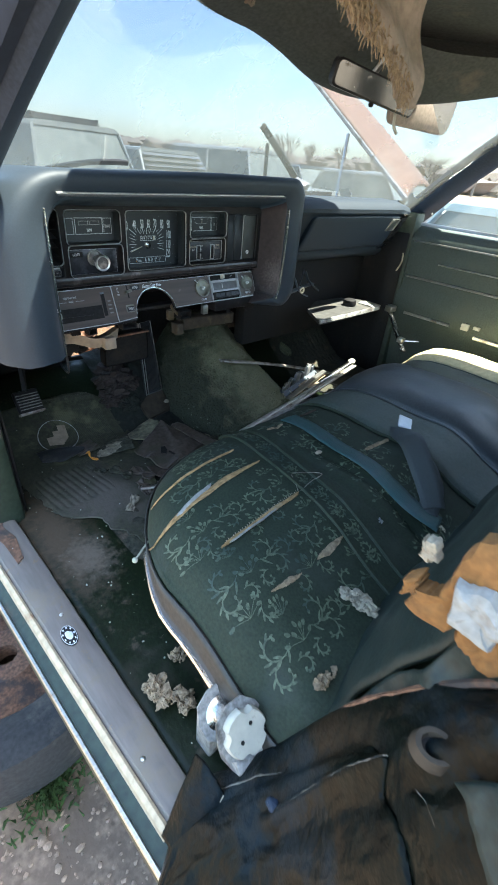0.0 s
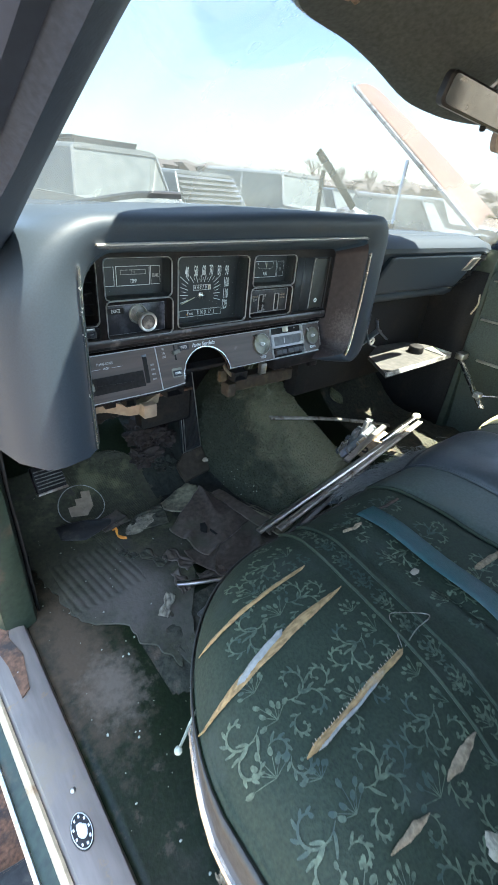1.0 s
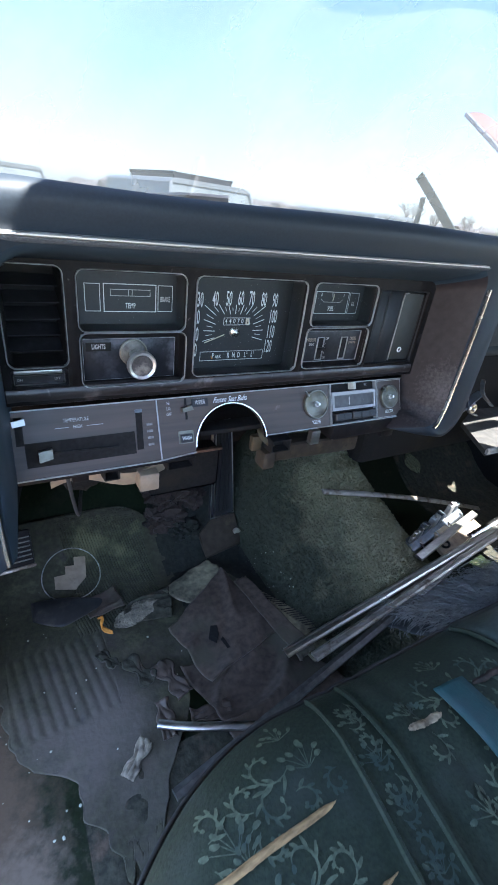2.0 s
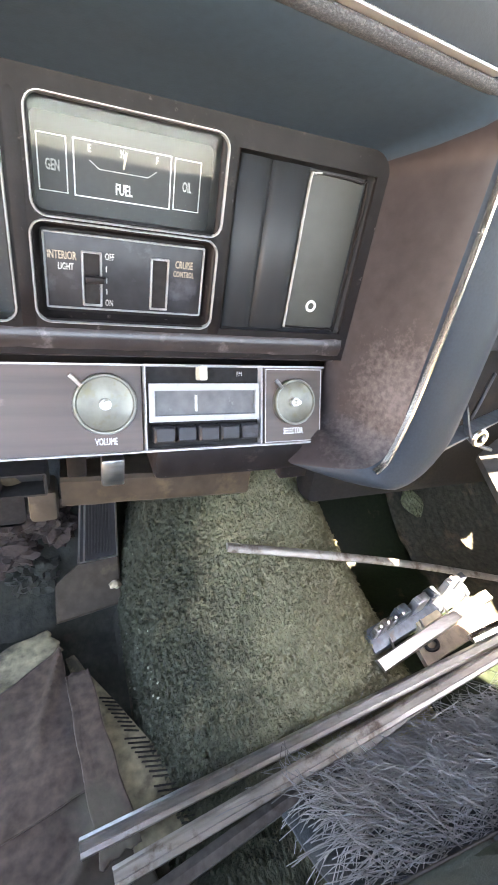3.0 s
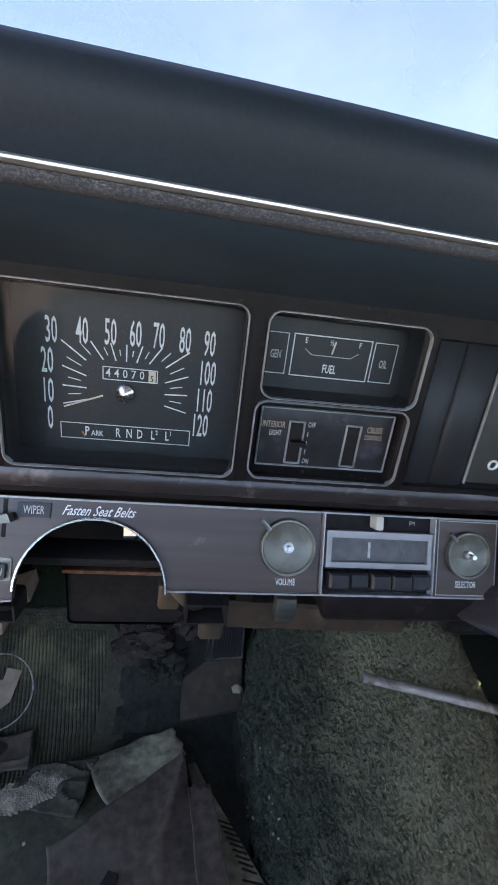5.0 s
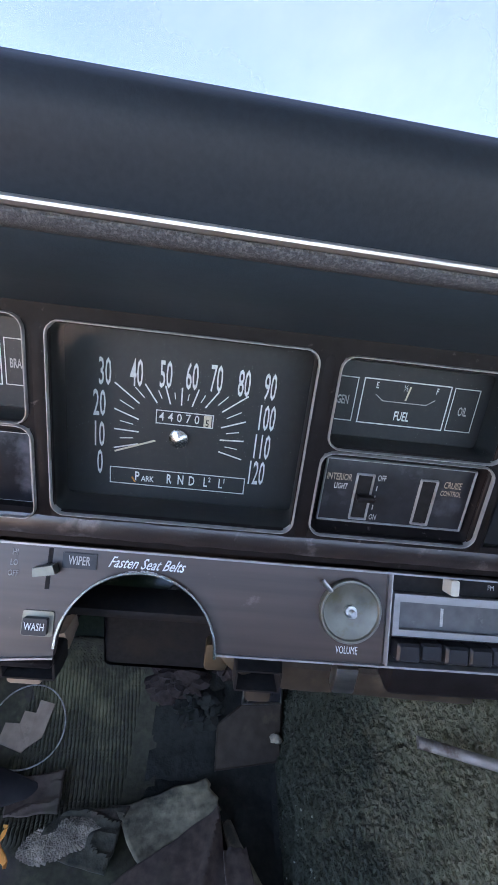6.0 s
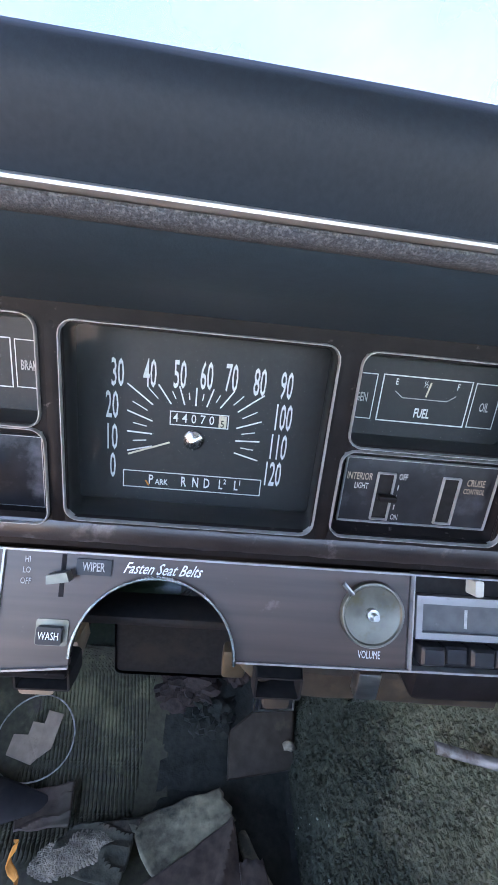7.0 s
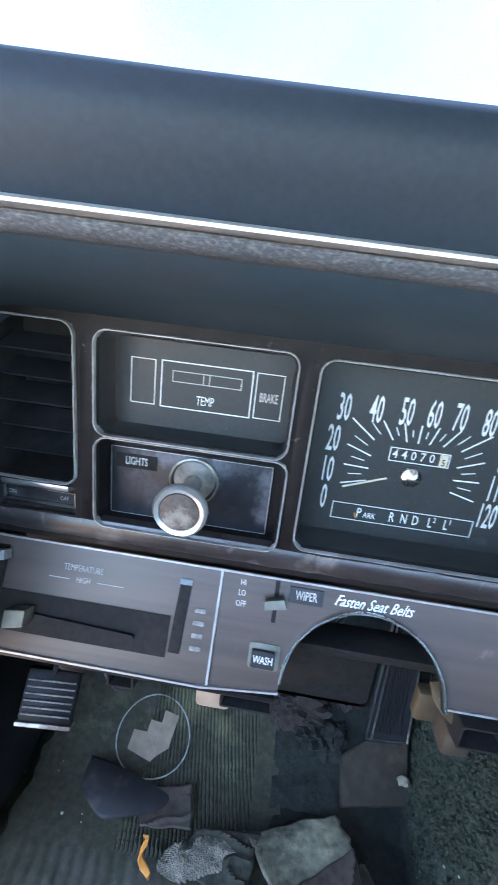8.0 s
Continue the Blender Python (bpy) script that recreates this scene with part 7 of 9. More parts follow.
def build_belts():
    def band(name, pts, w, mat, label, lift=0.004, twist=0.0, parent=None):
        path = smooth_path(pts, 8)
        bm = bmesh.new()
        rows = []
        for i, p in enumerate(path):
            d = path[min(len(path) - 1, i + 1)] - path[max(0, i - 1)]
            s = Vector((d.y, -d.x, 0)).normalized()
            tw = twist * math.sin(i / len(path) * 3.1)
            row = []
            for k in (-0.5, -0.25, 0, 0.25, 0.5):
                q = p + s * w * k
                row.append((q.x, q.y, q.z + tw * k * w + 0.0008 * math.cos(k * 6)))
            rows.append(row)
        loft(bm, rows, closed=False)
        if parent:
            return part(name, bm, mat, parent, label, thick=0.0016)
        return single(name, bm, mat, label, "seat belt", thick=0.0016)
    z = lambda x, y: seat_z(x, y) + 0.007
    band("seat_belt", [(-0.219, -0.335, z(-0.219, -0.335) - 0.003), (-0.224, -0.40, z(-0.224, -0.40)), (-0.236, -0.50, z(-0.236, -0.5)), (-0.248, -0.60, z(-0.248, -0.6)), (-0.255, -0.70, z(-0.255, -0.7)), (-0.243, -0.76, z(-0.243, -0.76) + 0.01)], 0.050, BELT, "faded teal seat belt webbing lying across the seat", twist=0.15)
    th = thing("buckled_belt", (-0.09, -0.6, 0.57), "dark seat belt strap with a bright metal tongue", "seat belt")
    band("strap", [(-0.225, -0.735, z(-0.2, -0.735) + 0.012), (-0.19, -0.69, z(-0.18, -0.69) + 0.02), (-0.14, -0.62, z(-0.14, -0.62) + 0.03), (-0.10, -0.575, z(-0.10, -0.575) + 0.022), (-0.075, -0.558, z(-0.07, -0.558) + 0.014)], 0.045, BELT_DARK, "dark twisted strap", twist=0.5, parent=th)
    band("strap", [(-0.24, -0.73, z(-0.2, -0.735) + 0.004), (-0.16, -0.70, z(-0.16, -0.7) + 0.006), (-0.10, -0.64, z(-0.1, -0.64) + 0.004), (-0.082, -0.585, z(-0.08, -0.585) + 0.012)], 0.04, BELT_DARK, "dark twisted strap", twist=-0.4, parent=th)
    bm = bmesh.new()
    m = Matrix.Translation((-0.045, -0.552, z(-0.05, -0.55) + 0.016)) @ Euler((radians(12), radians(-8), radians(28))).to_matrix().to_4x4()
    box(bm, -0.022, 0.022, -0.016, 0.016, -0.003, 0.003, 0.002, m=m)
    part("tongue", bm, TAPE, th, "bright white-silver tongue")


# ---- things lying on the floor ----
def build_floor_things():
    # ribbed driver's mat with torn edges, up the toe board
    bm = bmesh.new()

    def along(y, rows):
        for (y0, x0), (y1, x1) in zip(rows, rows[1:]):
            if y <= y1:
                return x0 + (x1 - x0) * max(0.0, (y - y0) / (y1 - y0))
        return rows[-1][1]

    def mat_f(u, v):
        y = -0.27 + 0.605 * v
        torn = 0.022 * noise.noise(Vector((y * 14, 3, 0))) + 0.010 * noise.noise(Vector((y * 45, 5, 0)))
        x0 = along(y, ((-0.27, -0.612), (-0.20, -0.622), (-0.14, -0.640), (-0.10, -0.705), (0.04, -0.740), (0.40, -0.760))) + torn
        x1 = along(y, ((-0.27, -0.565), (-0.22, -0.540), (-0.13, -0.480), (0.0, -0.405), (0.15, -0.384), (0.20, -0.392), (0.28, -0.400), (0.305, -0.412), (0.322, -0.436), (0.332, -0.475), (0.335, -0.52))) + 0.4 * torn * smooth01((0.16 - y) / 0.10)
        x = x0 + (x1 - x0) * u
        if v < 0.05:
            y += 0.035 * noise.noise(Vector((u * 5, 2, 0)))
        ribs = (-0.60 < x < -0.432 and y > 0.10) or (-0.72 < x < -0.56 and -0.06 < y < 0.09)
        rib = (0.0015 * math.sin((x + 0.2 * y) * 2 * math.pi / 0.0056) if y > 0.09 else 0.0008 * math.sin((x + 0.15 * y) * 2 * math.pi / 0.0165)) if ribs else 0
        curl = 0.02 * smooth01((-0.17 - y) / 0.10) * abs(noise.noise(Vector((x * 14, y * 10, 2))))
        return (x, y, floor_z(x, y) + 0.010 + rib + curl + 0.005 * noise.noise(Vector((x * 9, y * 9, 6))))
    grid(bm, 320, 150, mat_f)
    mat = single("floor_mat", bm, MAT, "dirty ribbed rubber floor mat with torn edges", "floor mat", thick=0.005)
    # dirt and dark layers lying in the footwells, and the bare dusty patch by the sill

    def spill(name, cx, cy, rx, ry, mat, label, seed, lift, thickness, n=70, size=1.35):
        bm, vs = bmesh.new(), {}

        def vert(a, b):
            if (a, b) not in vs:
                x, y = cx + rx * (2 * a / n - 1), cy + ry * (2 * b / n - 1)
                vs[a, b] = bm.verts.new((x, y, max(floor_z(x, y), 0.290 + hump_z(x, y)) + lift + thickness * abs(noise.noise(Vector((x * 22, y * 22, seed)))) + 0.4 * thickness * noise.noise(Vector((x * 80, y * 80, seed)))))
            return vs[a, b]
        for a in range(n):
            for b in range(n):
                u, v = 2 * (a + 0.5) / n - 1, 2 * (b + 0.5) / n - 1
                x, y = cx + rx * u, cy + ry * v
                if u ** 4 + v ** 4 + 0.55 * noise.noise(Vector((x * 9, y * 9, seed))) + 0.5 * noise.noise(Vector((x * 40, y * 40, seed))) < size and hump_z(x, y) < 0.012 and not (name == "footwell_dirt" and x < -0.405 and y > -0.15):
                    bm.faces.new((vert(a, b), vert(a + 1, b), vert(a + 1, b + 1), vert(a, b + 1)))
        single(name, bm, mat, label, "dirt", kind="stuff")
    # the layer beside the pedals is much darker than SOIL
    spill("footwell_dirt", -0.33, 0.19, 0.26, 0.27, BLACK_GREEN, "uneven black-green layer with crumbled insulation on the footwell floor", 2, 0.009, 0.012)
    spill("footwell_dirt", -0.40, -0.12, 0.24, 0.20, SOIL, "dark brown dirt on the floor in front of the seat", 6, 0.008, 0.006)
    # dark layer added to dim the sun patch on the passenger floor
    spill("footwell_dirt", 0.60, 0.08, 0.20, 0.42, SOIL, "dark brown layer painting shade on the passenger floor", 4, 0.009, 0.010)
    # round emblem on the mat
    em = thing("mat_emblem", (-0.59, 0.235, 0.34), "round raised mat emblem with a plain pale stepped shape", "emblem")
    c, R = Vector((-0.592, 0.228)), 0.056
    bm = bmesh.new()
    ring = []
    for i in range(40):
        a = 2 * math.pi * i / 40
        x, y = c.x + R * math.cos(a), c.y + R * 0.86 * math.sin(a)
        ring.append((x, y, floor_z(x, y) + 0.018))
    tube(bm, ring, 0.0012, 6, True)
    part("ring", bm, BARE, em, "thin pale ring")
    bm = bmesh.new()
    poly = [(-0.036, -0.022), (0.004, -0.034), (0.010, -0.026), (0.028, -0.010), (0.034, 0.036), (0.010, 0.040), (0.008, 0.022), (-0.010, 0.024), (-0.012, 0.006), (-0.034, 0.006)]
    prism(bm, [(c.x + x * 0.95, c.y + z * 0.8) for x, z in poly], 0.0, 0.0015, lambda x, y, z: (x, z, floor_z(x, z) + 0.017 + y))
    part("stepped_shape", bm, STEPPED, em, "plain pale stepped shape", smooth=False)
    # crumpled dark vinyl sheets and scraps of carpet
    def sheet(name, pts, mat, label, seed, lift=0.02, rough=0.012, n=26, cat="scrap", crease=True):
        a, b, c2, d = [Vector(p) for p in pts]
        bm = bmesh.new()

        def g(u, v):
            p = a.lerp(b, u).lerp(d.lerp(c2, u), v)
            fold = abs(noise.noise(Vector((u * 1.9 + v * 0.7, v * 1.1, seed))))
            w = rough * ((1.5 * (1 - min(1.0, fold * 4)) ** 2 if crease else 0.0) + 0.9 * noise.noise(Vector((u * 1.6, v * 1.6, seed + 2))) + 0.08 * noise.noise(Vector((u * 12, v * 12, seed))))
            px = p.x + 0.006 * noise.noise(Vector((v * 4, seed, u * 2)))
            py = p.y + 0.006 * noise.noise(Vector((u * 4, v * 2, seed + 4)))
            return (px, py, floor_z(px, py) + lift + p.z + w)
        grid(bm, n, n, g)
        return single(name, bm, mat, label, cat, thick=0.003)
    sheet("vinyl_sheet", [(-0.452, 0.028, 0.0), (-0.418, -0.096, 0.0), (-0.258, -0.050, 0.0), (-0.298, 0.130, 0.004)], SHEET, "creased dark vinyl sheet on the footwell floor", 1, 0.036, 0.006, n=60)
    sheet("vinyl_sheet", [(-0.455, -0.045, 0.0), (-0.405, -0.215, 0.0), (-0.19, -0.215, 0.0), (-0.235, -0.04, 0.0)], SHEET, "creased dark vinyl sheet in front of the seat", 5, 0.020, 0.009, n=60)
    sheet("vinyl_flap", [(-0.262, 0.085, 0.0), (-0.290, 0.080, 0.0), (-0.262, -0.13, 0.0), (-0.220, -0.12, 0.0)], SHEET, "dark folded vinyl flap beside the hump", 3, 0.048, 0.003, crease=False)
    board = sheet("grille_board", [(-0.290, 0.125, 0.0), (-0.281, 0.128, 0.0), (-0.135, -0.115, 0.0), (-0.225, -0.13, 0.0)], FADED, "pale board with grille slots beside the hump", 4, 0.024, 0.001, cat="board", crease=False)
    for row in range(3):
        for k in range(9):
            bm = bmesh.new()
            y = 0.052 - 0.0062 * k - 0.060 * row
            x = -0.238 + 0.0033 * k + 0.026 * row
            tube(bm, [(x - 0.012, y, floor_z(x, y) + 0.0280), (x + 0.006 + 0.008 * row, y - 0.006, floor_z(x, y) + 0.0280)], 0.0011, 5)
            part("grille_slot", bm, BLACK, board, "dark slot")
    sheet("mat_fold", [(-0.440, 0.135, 0.0), (-0.315, 0.170, 0.004), (-0.293, 0.132, 0.010), (-0.39, 0.070, 0.006)], FADED, "pale grey folded underside of the floor mat", 7, 0.028, 0.009, crease=False)
    sheet("carpet_scrap", [(-0.530, 0.085, 0.0), (-0.50, 0.125, 0.004), (-0.415, 0.135, 0.004), (-0.43, 0.065, 0.0)], SOIL, "gritty green-brown carpet scrap on the mat", 8, 0.026, 0.004, cat="carpet scrap")
    bm = bmesh.new()
    for k in range(1500):
        a = 2.399 * k
        r = 0.032 * math.sqrt(k / 1500)
        r *= 0.85 + 0.35 * noise.noise(Vector((math.cos(a) * 1.3, math.sin(a) * 1.3, 4)))
        px, py = r * 1.85 * math.cos(a), r * 0.85 * math.sin(a)
        x, y = -0.488 + px, 0.098 + py + 0.22 * px
        w = 0.0016 + 0.0010 * noise.noise(Vector((k * 0.7, 0, 0)))
        lump(bm, (x, y, floor_z(x, y) + 0.028 + 0.003 * (1 - k / 1500) + 0.003 * noise.noise(Vector((x * 60, y * 60, 0)))), (w * 1.3, w, w), k, 1, 0.7, freq=2)
    single("mud_clod", bm, DIRT, "flat gritty grey chunk of carpet underlay on the mat", "mud", kind="stuff")
    bm = bmesh.new()

    def curl(u, v):
        x = -0.672 + 0.130 * u
        y = 0.190 - 0.028 * u - (0.062 - 0.045 * abs(u - 0.35) ** 1.3 * 2) * v
        return (x, y, floor_z(x, y) + 0.020 + 0.018 * math.sin(math.pi * min(1, 0.15 + u * 0.85)) * math.sin(math.pi * (0.25 + 0.6 * v)))
    grid(bm, 24, 14, curl)
    single("rubber_flap", bm, RUBBER, "curled smooth black rubber flap on the mat", "scrap", thick=0.003)
    sheet("rubber_piece", [(-0.590, 0.165, 0.0), (-0.575, 0.122, 0.0), (-0.508, 0.128, 0.0), (-0.517, 0.182, 0.0)], SHEET, "flat black rubber piece on the mat", 10, 0.022, 0.002)
    # torn slit in the sheet, and scraps lying on the driver's side
    for pts in ([(-0.392, -0.020), (-0.378, 0.004), (-0.366, 0.000), (-0.370, -0.018), (-0.382, -0.034)], [(-0.372, -0.030), (-0.366, -0.026), (-0.362, -0.052), (-0.368, -0.050)]):
        bm = bmesh.new()
        prism(bm, [(x, y) for x, y in pts], 0.0, 0.0012, lambda x, y, z: (x, z, floor_z(x, z) + 0.0415 + y))
        single("torn_slit", bm, BLACK, "dark torn slit in the vinyl sheet", "tear")
    rnd = random.Random(77)
    for k, (x, y, r, mt, lab) in enumerate(((-0.475, -0.055, 0.030, SHEET, "curled scrap of dark vinyl on the dirt"), (-0.520, -0.020, 0.024, SOIL, "crumpled scrap of brown carpet backing"), (-0.505, -0.115, 0.022, SHEET, "curled scrap of dark vinyl on the dirt"), (-0.565, 0.020, 0.018, SOIL, "crumpled scrap of brown carpet backing"), (-0.560, -0.150, 0.020, DIRT, "pale dusty scrap by the mat's torn edge"), (-0.435, -0.135, 0.026, SHEET, "curled scrap of dark vinyl on the dirt"))):
        bm = bmesh.new()
        a0 = rnd.uniform(0, 6.28)

        def scrap(u, v):
            px, py = (u - 0.5) * 2.6 * r, (v - 0.5) * 1.5 * r * (0.7 + 0.6 * noise.noise(Vector((u * 3, k, 0))))
            qx, qy = x + px * math.cos(a0) - py * math.sin(a0), y + px * math.sin(a0) + py * math.cos(a0)
            return (qx, qy, floor_z(qx, qy) + 0.021 + 0.010 * abs(noise.noise(Vector((u * 2.5, v * 2.5, k * 3)))) + 0.006 * u * u)
        grid(bm, 16, 12, scrap)
        single("floor_scrap", bm, mt, lab, "scrap", thick=0.0025)
    # pale curled flap on the passenger's toe board
    bm = bmesh.new()
    grid(bm, 10, 14, lambda u, v: (0.455 + 0.030 * math.sin(v * math.pi * 0.9 + 0.2) * (2 * u - 1) + 0.012 * v, 0.315 - 0.055 * v, floor_z(0.46, 0.315 - 0.055 * v) + 0.020 + 0.010 * math.cos((2 * u - 1) * 1.4)))
    single("carpet_flap", bm, CARPET, "pale curled carpet flap on the toe board", "carpet scrap", thick=0.003)
    # trim strips across the floor
    def stick(name, p0, p1, prof, mat, label, bend=0.0, cat="trim strip", up=(0, 0, 1)):
        a, b = Vector(p0), Vector(p1)
        bm = bmesh.new()
        sweep(bm, [a.lerp(b, t) + Vector((0, 0, bend * math.sin(t * math.pi))) for t in [i / 16 for i in range(17)]], prof, up=up)
        single(name, bm, mat, label, cat, group="loose trim strips")
    chan = [(-0.009, -0.003), (0.009, -0.003), (0.009, 0.0015), (0.005, 0.004), (0.0035, 0.0018), (-0.0035, 0.0018), (-0.005, 0.004), (-0.009, 0.0015)]
    stick("trim_strip", (-0.279, -0.108, 0.345), (0.42, -0.064, 0.425), chan, STEEL, "long bright metal trim strip lying by the seat")
    stick("trim_strip", (-0.250, -0.148, 0.370), (0.46, -0.075, 0.438), chan, DULLSTEEL, "long dull brownish metal trim strip lying by the seat")
    stick("trim_strip", (-0.530, -0.225, 0.341), (0.15, -0.104, 0.389), [(-0.008, -0.004), (0.008, -0.004), (0.008, 0.002), (0, 0.005), (-0.008, 0.002)], DARKSTEEL, "long dark trim strip in front of the seat")
    stick("chrome_strip", (-0.0729, 0.1096, 0.508), (0.56, 0.085, 0.318), [(-0.0065, -0.002), (0.0065, -0.002), (0.0065, 0.001), (0.004, 0.0026), (-0.004, 0.0026), (-0.0065, 0.001)], DULLSTEEL, "flat dull metal strip lying over the carpeted hump", bend=0.010, up=(0, -0.45, 0.89))
    bm = bmesh.new()
    sweep(bm, smooth_path([(-0.520, -0.122, 0.330), (-0.48, -0.147, 0.334), (-0.42, -0.174, 0.335), (-0.36, -0.197, 0.334), (-0.27, -0.214, 0.334)]), strip(0.012, 0.006))
    single("bent_strip", bm, STEEL, "curved bright strip on the floor by the seat", "trim strip", group="loose trim strips")
    # bright handle on top of the strips
    hd = thing("metal_handle", (0.44, -0.05, 0.42), "bright metal arm with a round end", "handle")
    bm = bmesh.new()
    sweep(bm, smooth_path([(0.28, -0.055, 0.405), (0.36, -0.052, 0.42), (0.44, -0.049, 0.433), (0.478, -0.047, 0.44)]), strip(0.016, 0.008))
    part("arm", bm, CHROME, hd)
    bm = bmesh.new()
    lump(bm, (0.48, -0.047, 0.440), (0.018, 0.014, 0.011), 1, 3, 0.08)
    part("round_end", bm, WHITE_PL, hd, "cream round end")
    # switch block
    sb = thing("switch_block", (0.25, 0.0, 0.36), "bright metal switch block with a row of terminals", "switch block")
    m = Matrix.Translation((0.262, 0.026, 0.382)) @ Euler((radians(8), radians(-5), radians(11))).to_matrix().to_4x4()
    bm = bmesh.new()
    loft(bm, [[m @ Vector((x, y, z)) for y, z in ((-0.020, -0.012), (-0.018, -0.003), (-0.006, 0.002), (0.016, 0.001), (0.018, -0.012))] for x in (-0.125, -0.118, 0.0, 0.105, 0.112)], caps=(True, True))
    part("body", bm, BLUEBOX, sb)
    bm = bmesh.new()
    sweep(bm, [m @ Vector((x, -0.036, z)) for x, z in ((-0.135, 0.002), (-0.05, 0.006), (0.06, 0.008), (0.13, 0.006))], [(-0.011, -0.003), (0.011, -0.003), (0.010, 0.003), (-0.006, 0.006)])
    part("front_rail", bm, STEEL, sb, "bright front rail")
    for x in (-0.10, -0.03, 0.03, 0.09):
        bm = bmesh.new()
        tube(bm, [m @ Vector((x, -0.034, 0.004)), m @ Vector((x + 0.012, -0.012, 0.0))], 0.0022, 6)
        part("rail_pin", bm, STEEL, sb)
    bm = bmesh.new()
    box(bm, -0.030, 0.026, -0.034, -0.012, -0.020, 0.001, 0.003, m=m)
    part("cream_block", bm, CREAM_EDGE, sb, "cream plastic block")
    for x, w, h, d, mt in ((-0.112, 0.010, 0.020, 0.010, STEEL), (-0.096, 0.012, 0.026, 0.012, STEEL), (-0.078, 0.012, 0.022, 0.010, STEEL), (-0.052, 0.024, 0.024, 0.018, BLUEBOX), (-0.016, 0.030, 0.034, 0.014, DULLSILVER), (0.022, 0.024, 0.020, 0.020, BLUEBOX), (0.058, 0.028, 0.042, 0.012, DULLSILVER), (0.092, 0.020, 0.026, 0.014, BLUEBOX)):
        bm = bmesh.new()
        box(bm, x - w / 2, x + w / 2, -0.002, -0.002 + d, 0.002, 0.004 + h, 0.0025, m=m)
        if w > 0.02:
            box(bm, x - w / 2 + 0.003, x - w / 2 + 0.009, 0.0, d - 0.004, 0.004 + h, 0.012 + h, 0.0015, m=m)
        part("terminal", bm, mt, sb)
    for i in range(4):
        bm = bmesh.new()
        tube(bm, [m @ Vector((-0.112 + 0.016 * i, 0.002, 0.02)), m @ Vector((-0.114 + 0.016 * i, 0.0, 0.038))], 0.0022, 6)
        part("pin", bm, CHROME, sb)
    bm = bmesh.new()
    prism(bm, [(-0.06, -0.07), (0.12, -0.075), (0.13, -0.03), (-0.05, -0.03)], -0.018, -0.008, lambda x, y, z: m @ Vector((x, z, y)))
    part("mounting_foot", bm, STEPPED, sb, "tan mounting foot")
    bm = bmesh.new()
    tube(bm, [m @ Vector((-0.03 + 0.012 * math.cos(a), -0.05 + 0.008 * math.sin(a), -0.004)) for a in [2 * math.pi * i / 16 for i in range(16)]], 0.003, 6, True)
    part("rubber_ring", bm, BLACK, sb, "black rubber ring")
    # board under the passenger dash
    tr = thing("speaker_board", (0.47, 0.04, 0.6), "pale board with a black knob hanging below the glovebox", "board")
    bm = bmesh.new()
    pts = [(0.275, -0.012), (0.36, 0.12), (0.47, 0.17), (0.61, 0.15), (0.675, 0.07), (0.63, -0.02)]
    prism(bm, pts, 0.0, 0.012, lambda x, y, z: (x, z, 0.612 + y + 0.02 * (x - 0.45)))
    part("board", bm, BOARD, tr, "dusty pale board", smooth=False)
    bm = bmesh.new()
    loft(bm, [[(0.545 + r * math.cos(a), 0.06 + r * math.sin(a), z) for a in [2 * math.pi * i / 18 for i in range(18)]] for r, z in ((0.024, 0.628), (0.026, 0.632), (0.024, 0.648), (0.016, 0.652))], caps=(False, True))
    part("knob", bm, BLACK, tr, "black round knob")
    # cream plate puts the sunlight on the grey board's corner into colour
    bm = bmesh.new()
    box(bm, 0.605, 0.66, -0.015, 0.06, 0.628, 0.632, 0.002)
    part("sunlit_corner", bm, WHITE_PL, tr, "cream plate painting the board's sunlit corner")
    bm = bmesh.new()
    sweep(bm, [(0.272, -0.014, 0.622), (0.45, -0.02, 0.624), (0.632, -0.024, 0.628)], strip(0.006, 0.014))
    part("front_edge", bm, BARE, tr)
    br = thing("dash_bracket", (0.2, 0.0, 0.72), "bent metal bracket hanging under the dash", "bracket")
    for pts, w in (([(0.045, -0.045, 0.752), (0.15, 0.0, 0.745), (0.29, 0.06, 0.735)], 0.018), ([(0.09, -0.03, 0.79), (0.14, -0.015, 0.74), (0.2, 0.0, 0.715)], 0.006), ([(0.16, -0.01, 0.80), (0.21, 0.01, 0.76), (0.28, 0.02, 0.72)], 0.008)):
        bm = bmesh.new()
        sweep(bm, smooth_path(pts), strip(w, 0.004))
        part("bar", bm, BLUEBOX, br)
    bm = bmesh.new()
    ring = [(0.145 + 0.008 * math.cos(a), -0.02, 0.745 + 0.008 * math.sin(a)) for a in [2 * math.pi * i / 16 for i in range(16)]]
    tube(bm, ring, 0.003, 6, True, up=(0, -1, 0))
    part("eye", bm, STEEL, br)
    # window regulator bar
    rg = thing("regulator_bar", (0.6, -0.15, 0.53), "bright channel bar with a roller clamp leaning on the seat", "metal bar")
    bm = bmesh.new()
    sweep(bm, [Vector((0.745, 0.0, 0.612)).lerp(Vector((0.545, -0.215, 0.528)), i / 6) for i in range(7)], chan)
    part("channel", bm, CHROME, rg)
    for k, s in ((0.12, 0.02), (0.82, 0.014)):
        p = Vector((0.745, 0.0, 0.612)).lerp(Vector((0.545, -0.215, 0.528)), k)
        bm = bmesh.new()
        box(bm, p.x - s, p.x + s, p.y - s * 0.8, p.y + s * 0.8, p.z, p.z + s * 1.2, 0.003)
        part("clamp", bm, STEEL, rg)
    bm = bmesh.new()
    tube(bm, [(0.59, -0.17, 0.545), (0.66, -0.21, 0.54)], 0.003, 6)
    part("pin", bm, CHROME, rg)
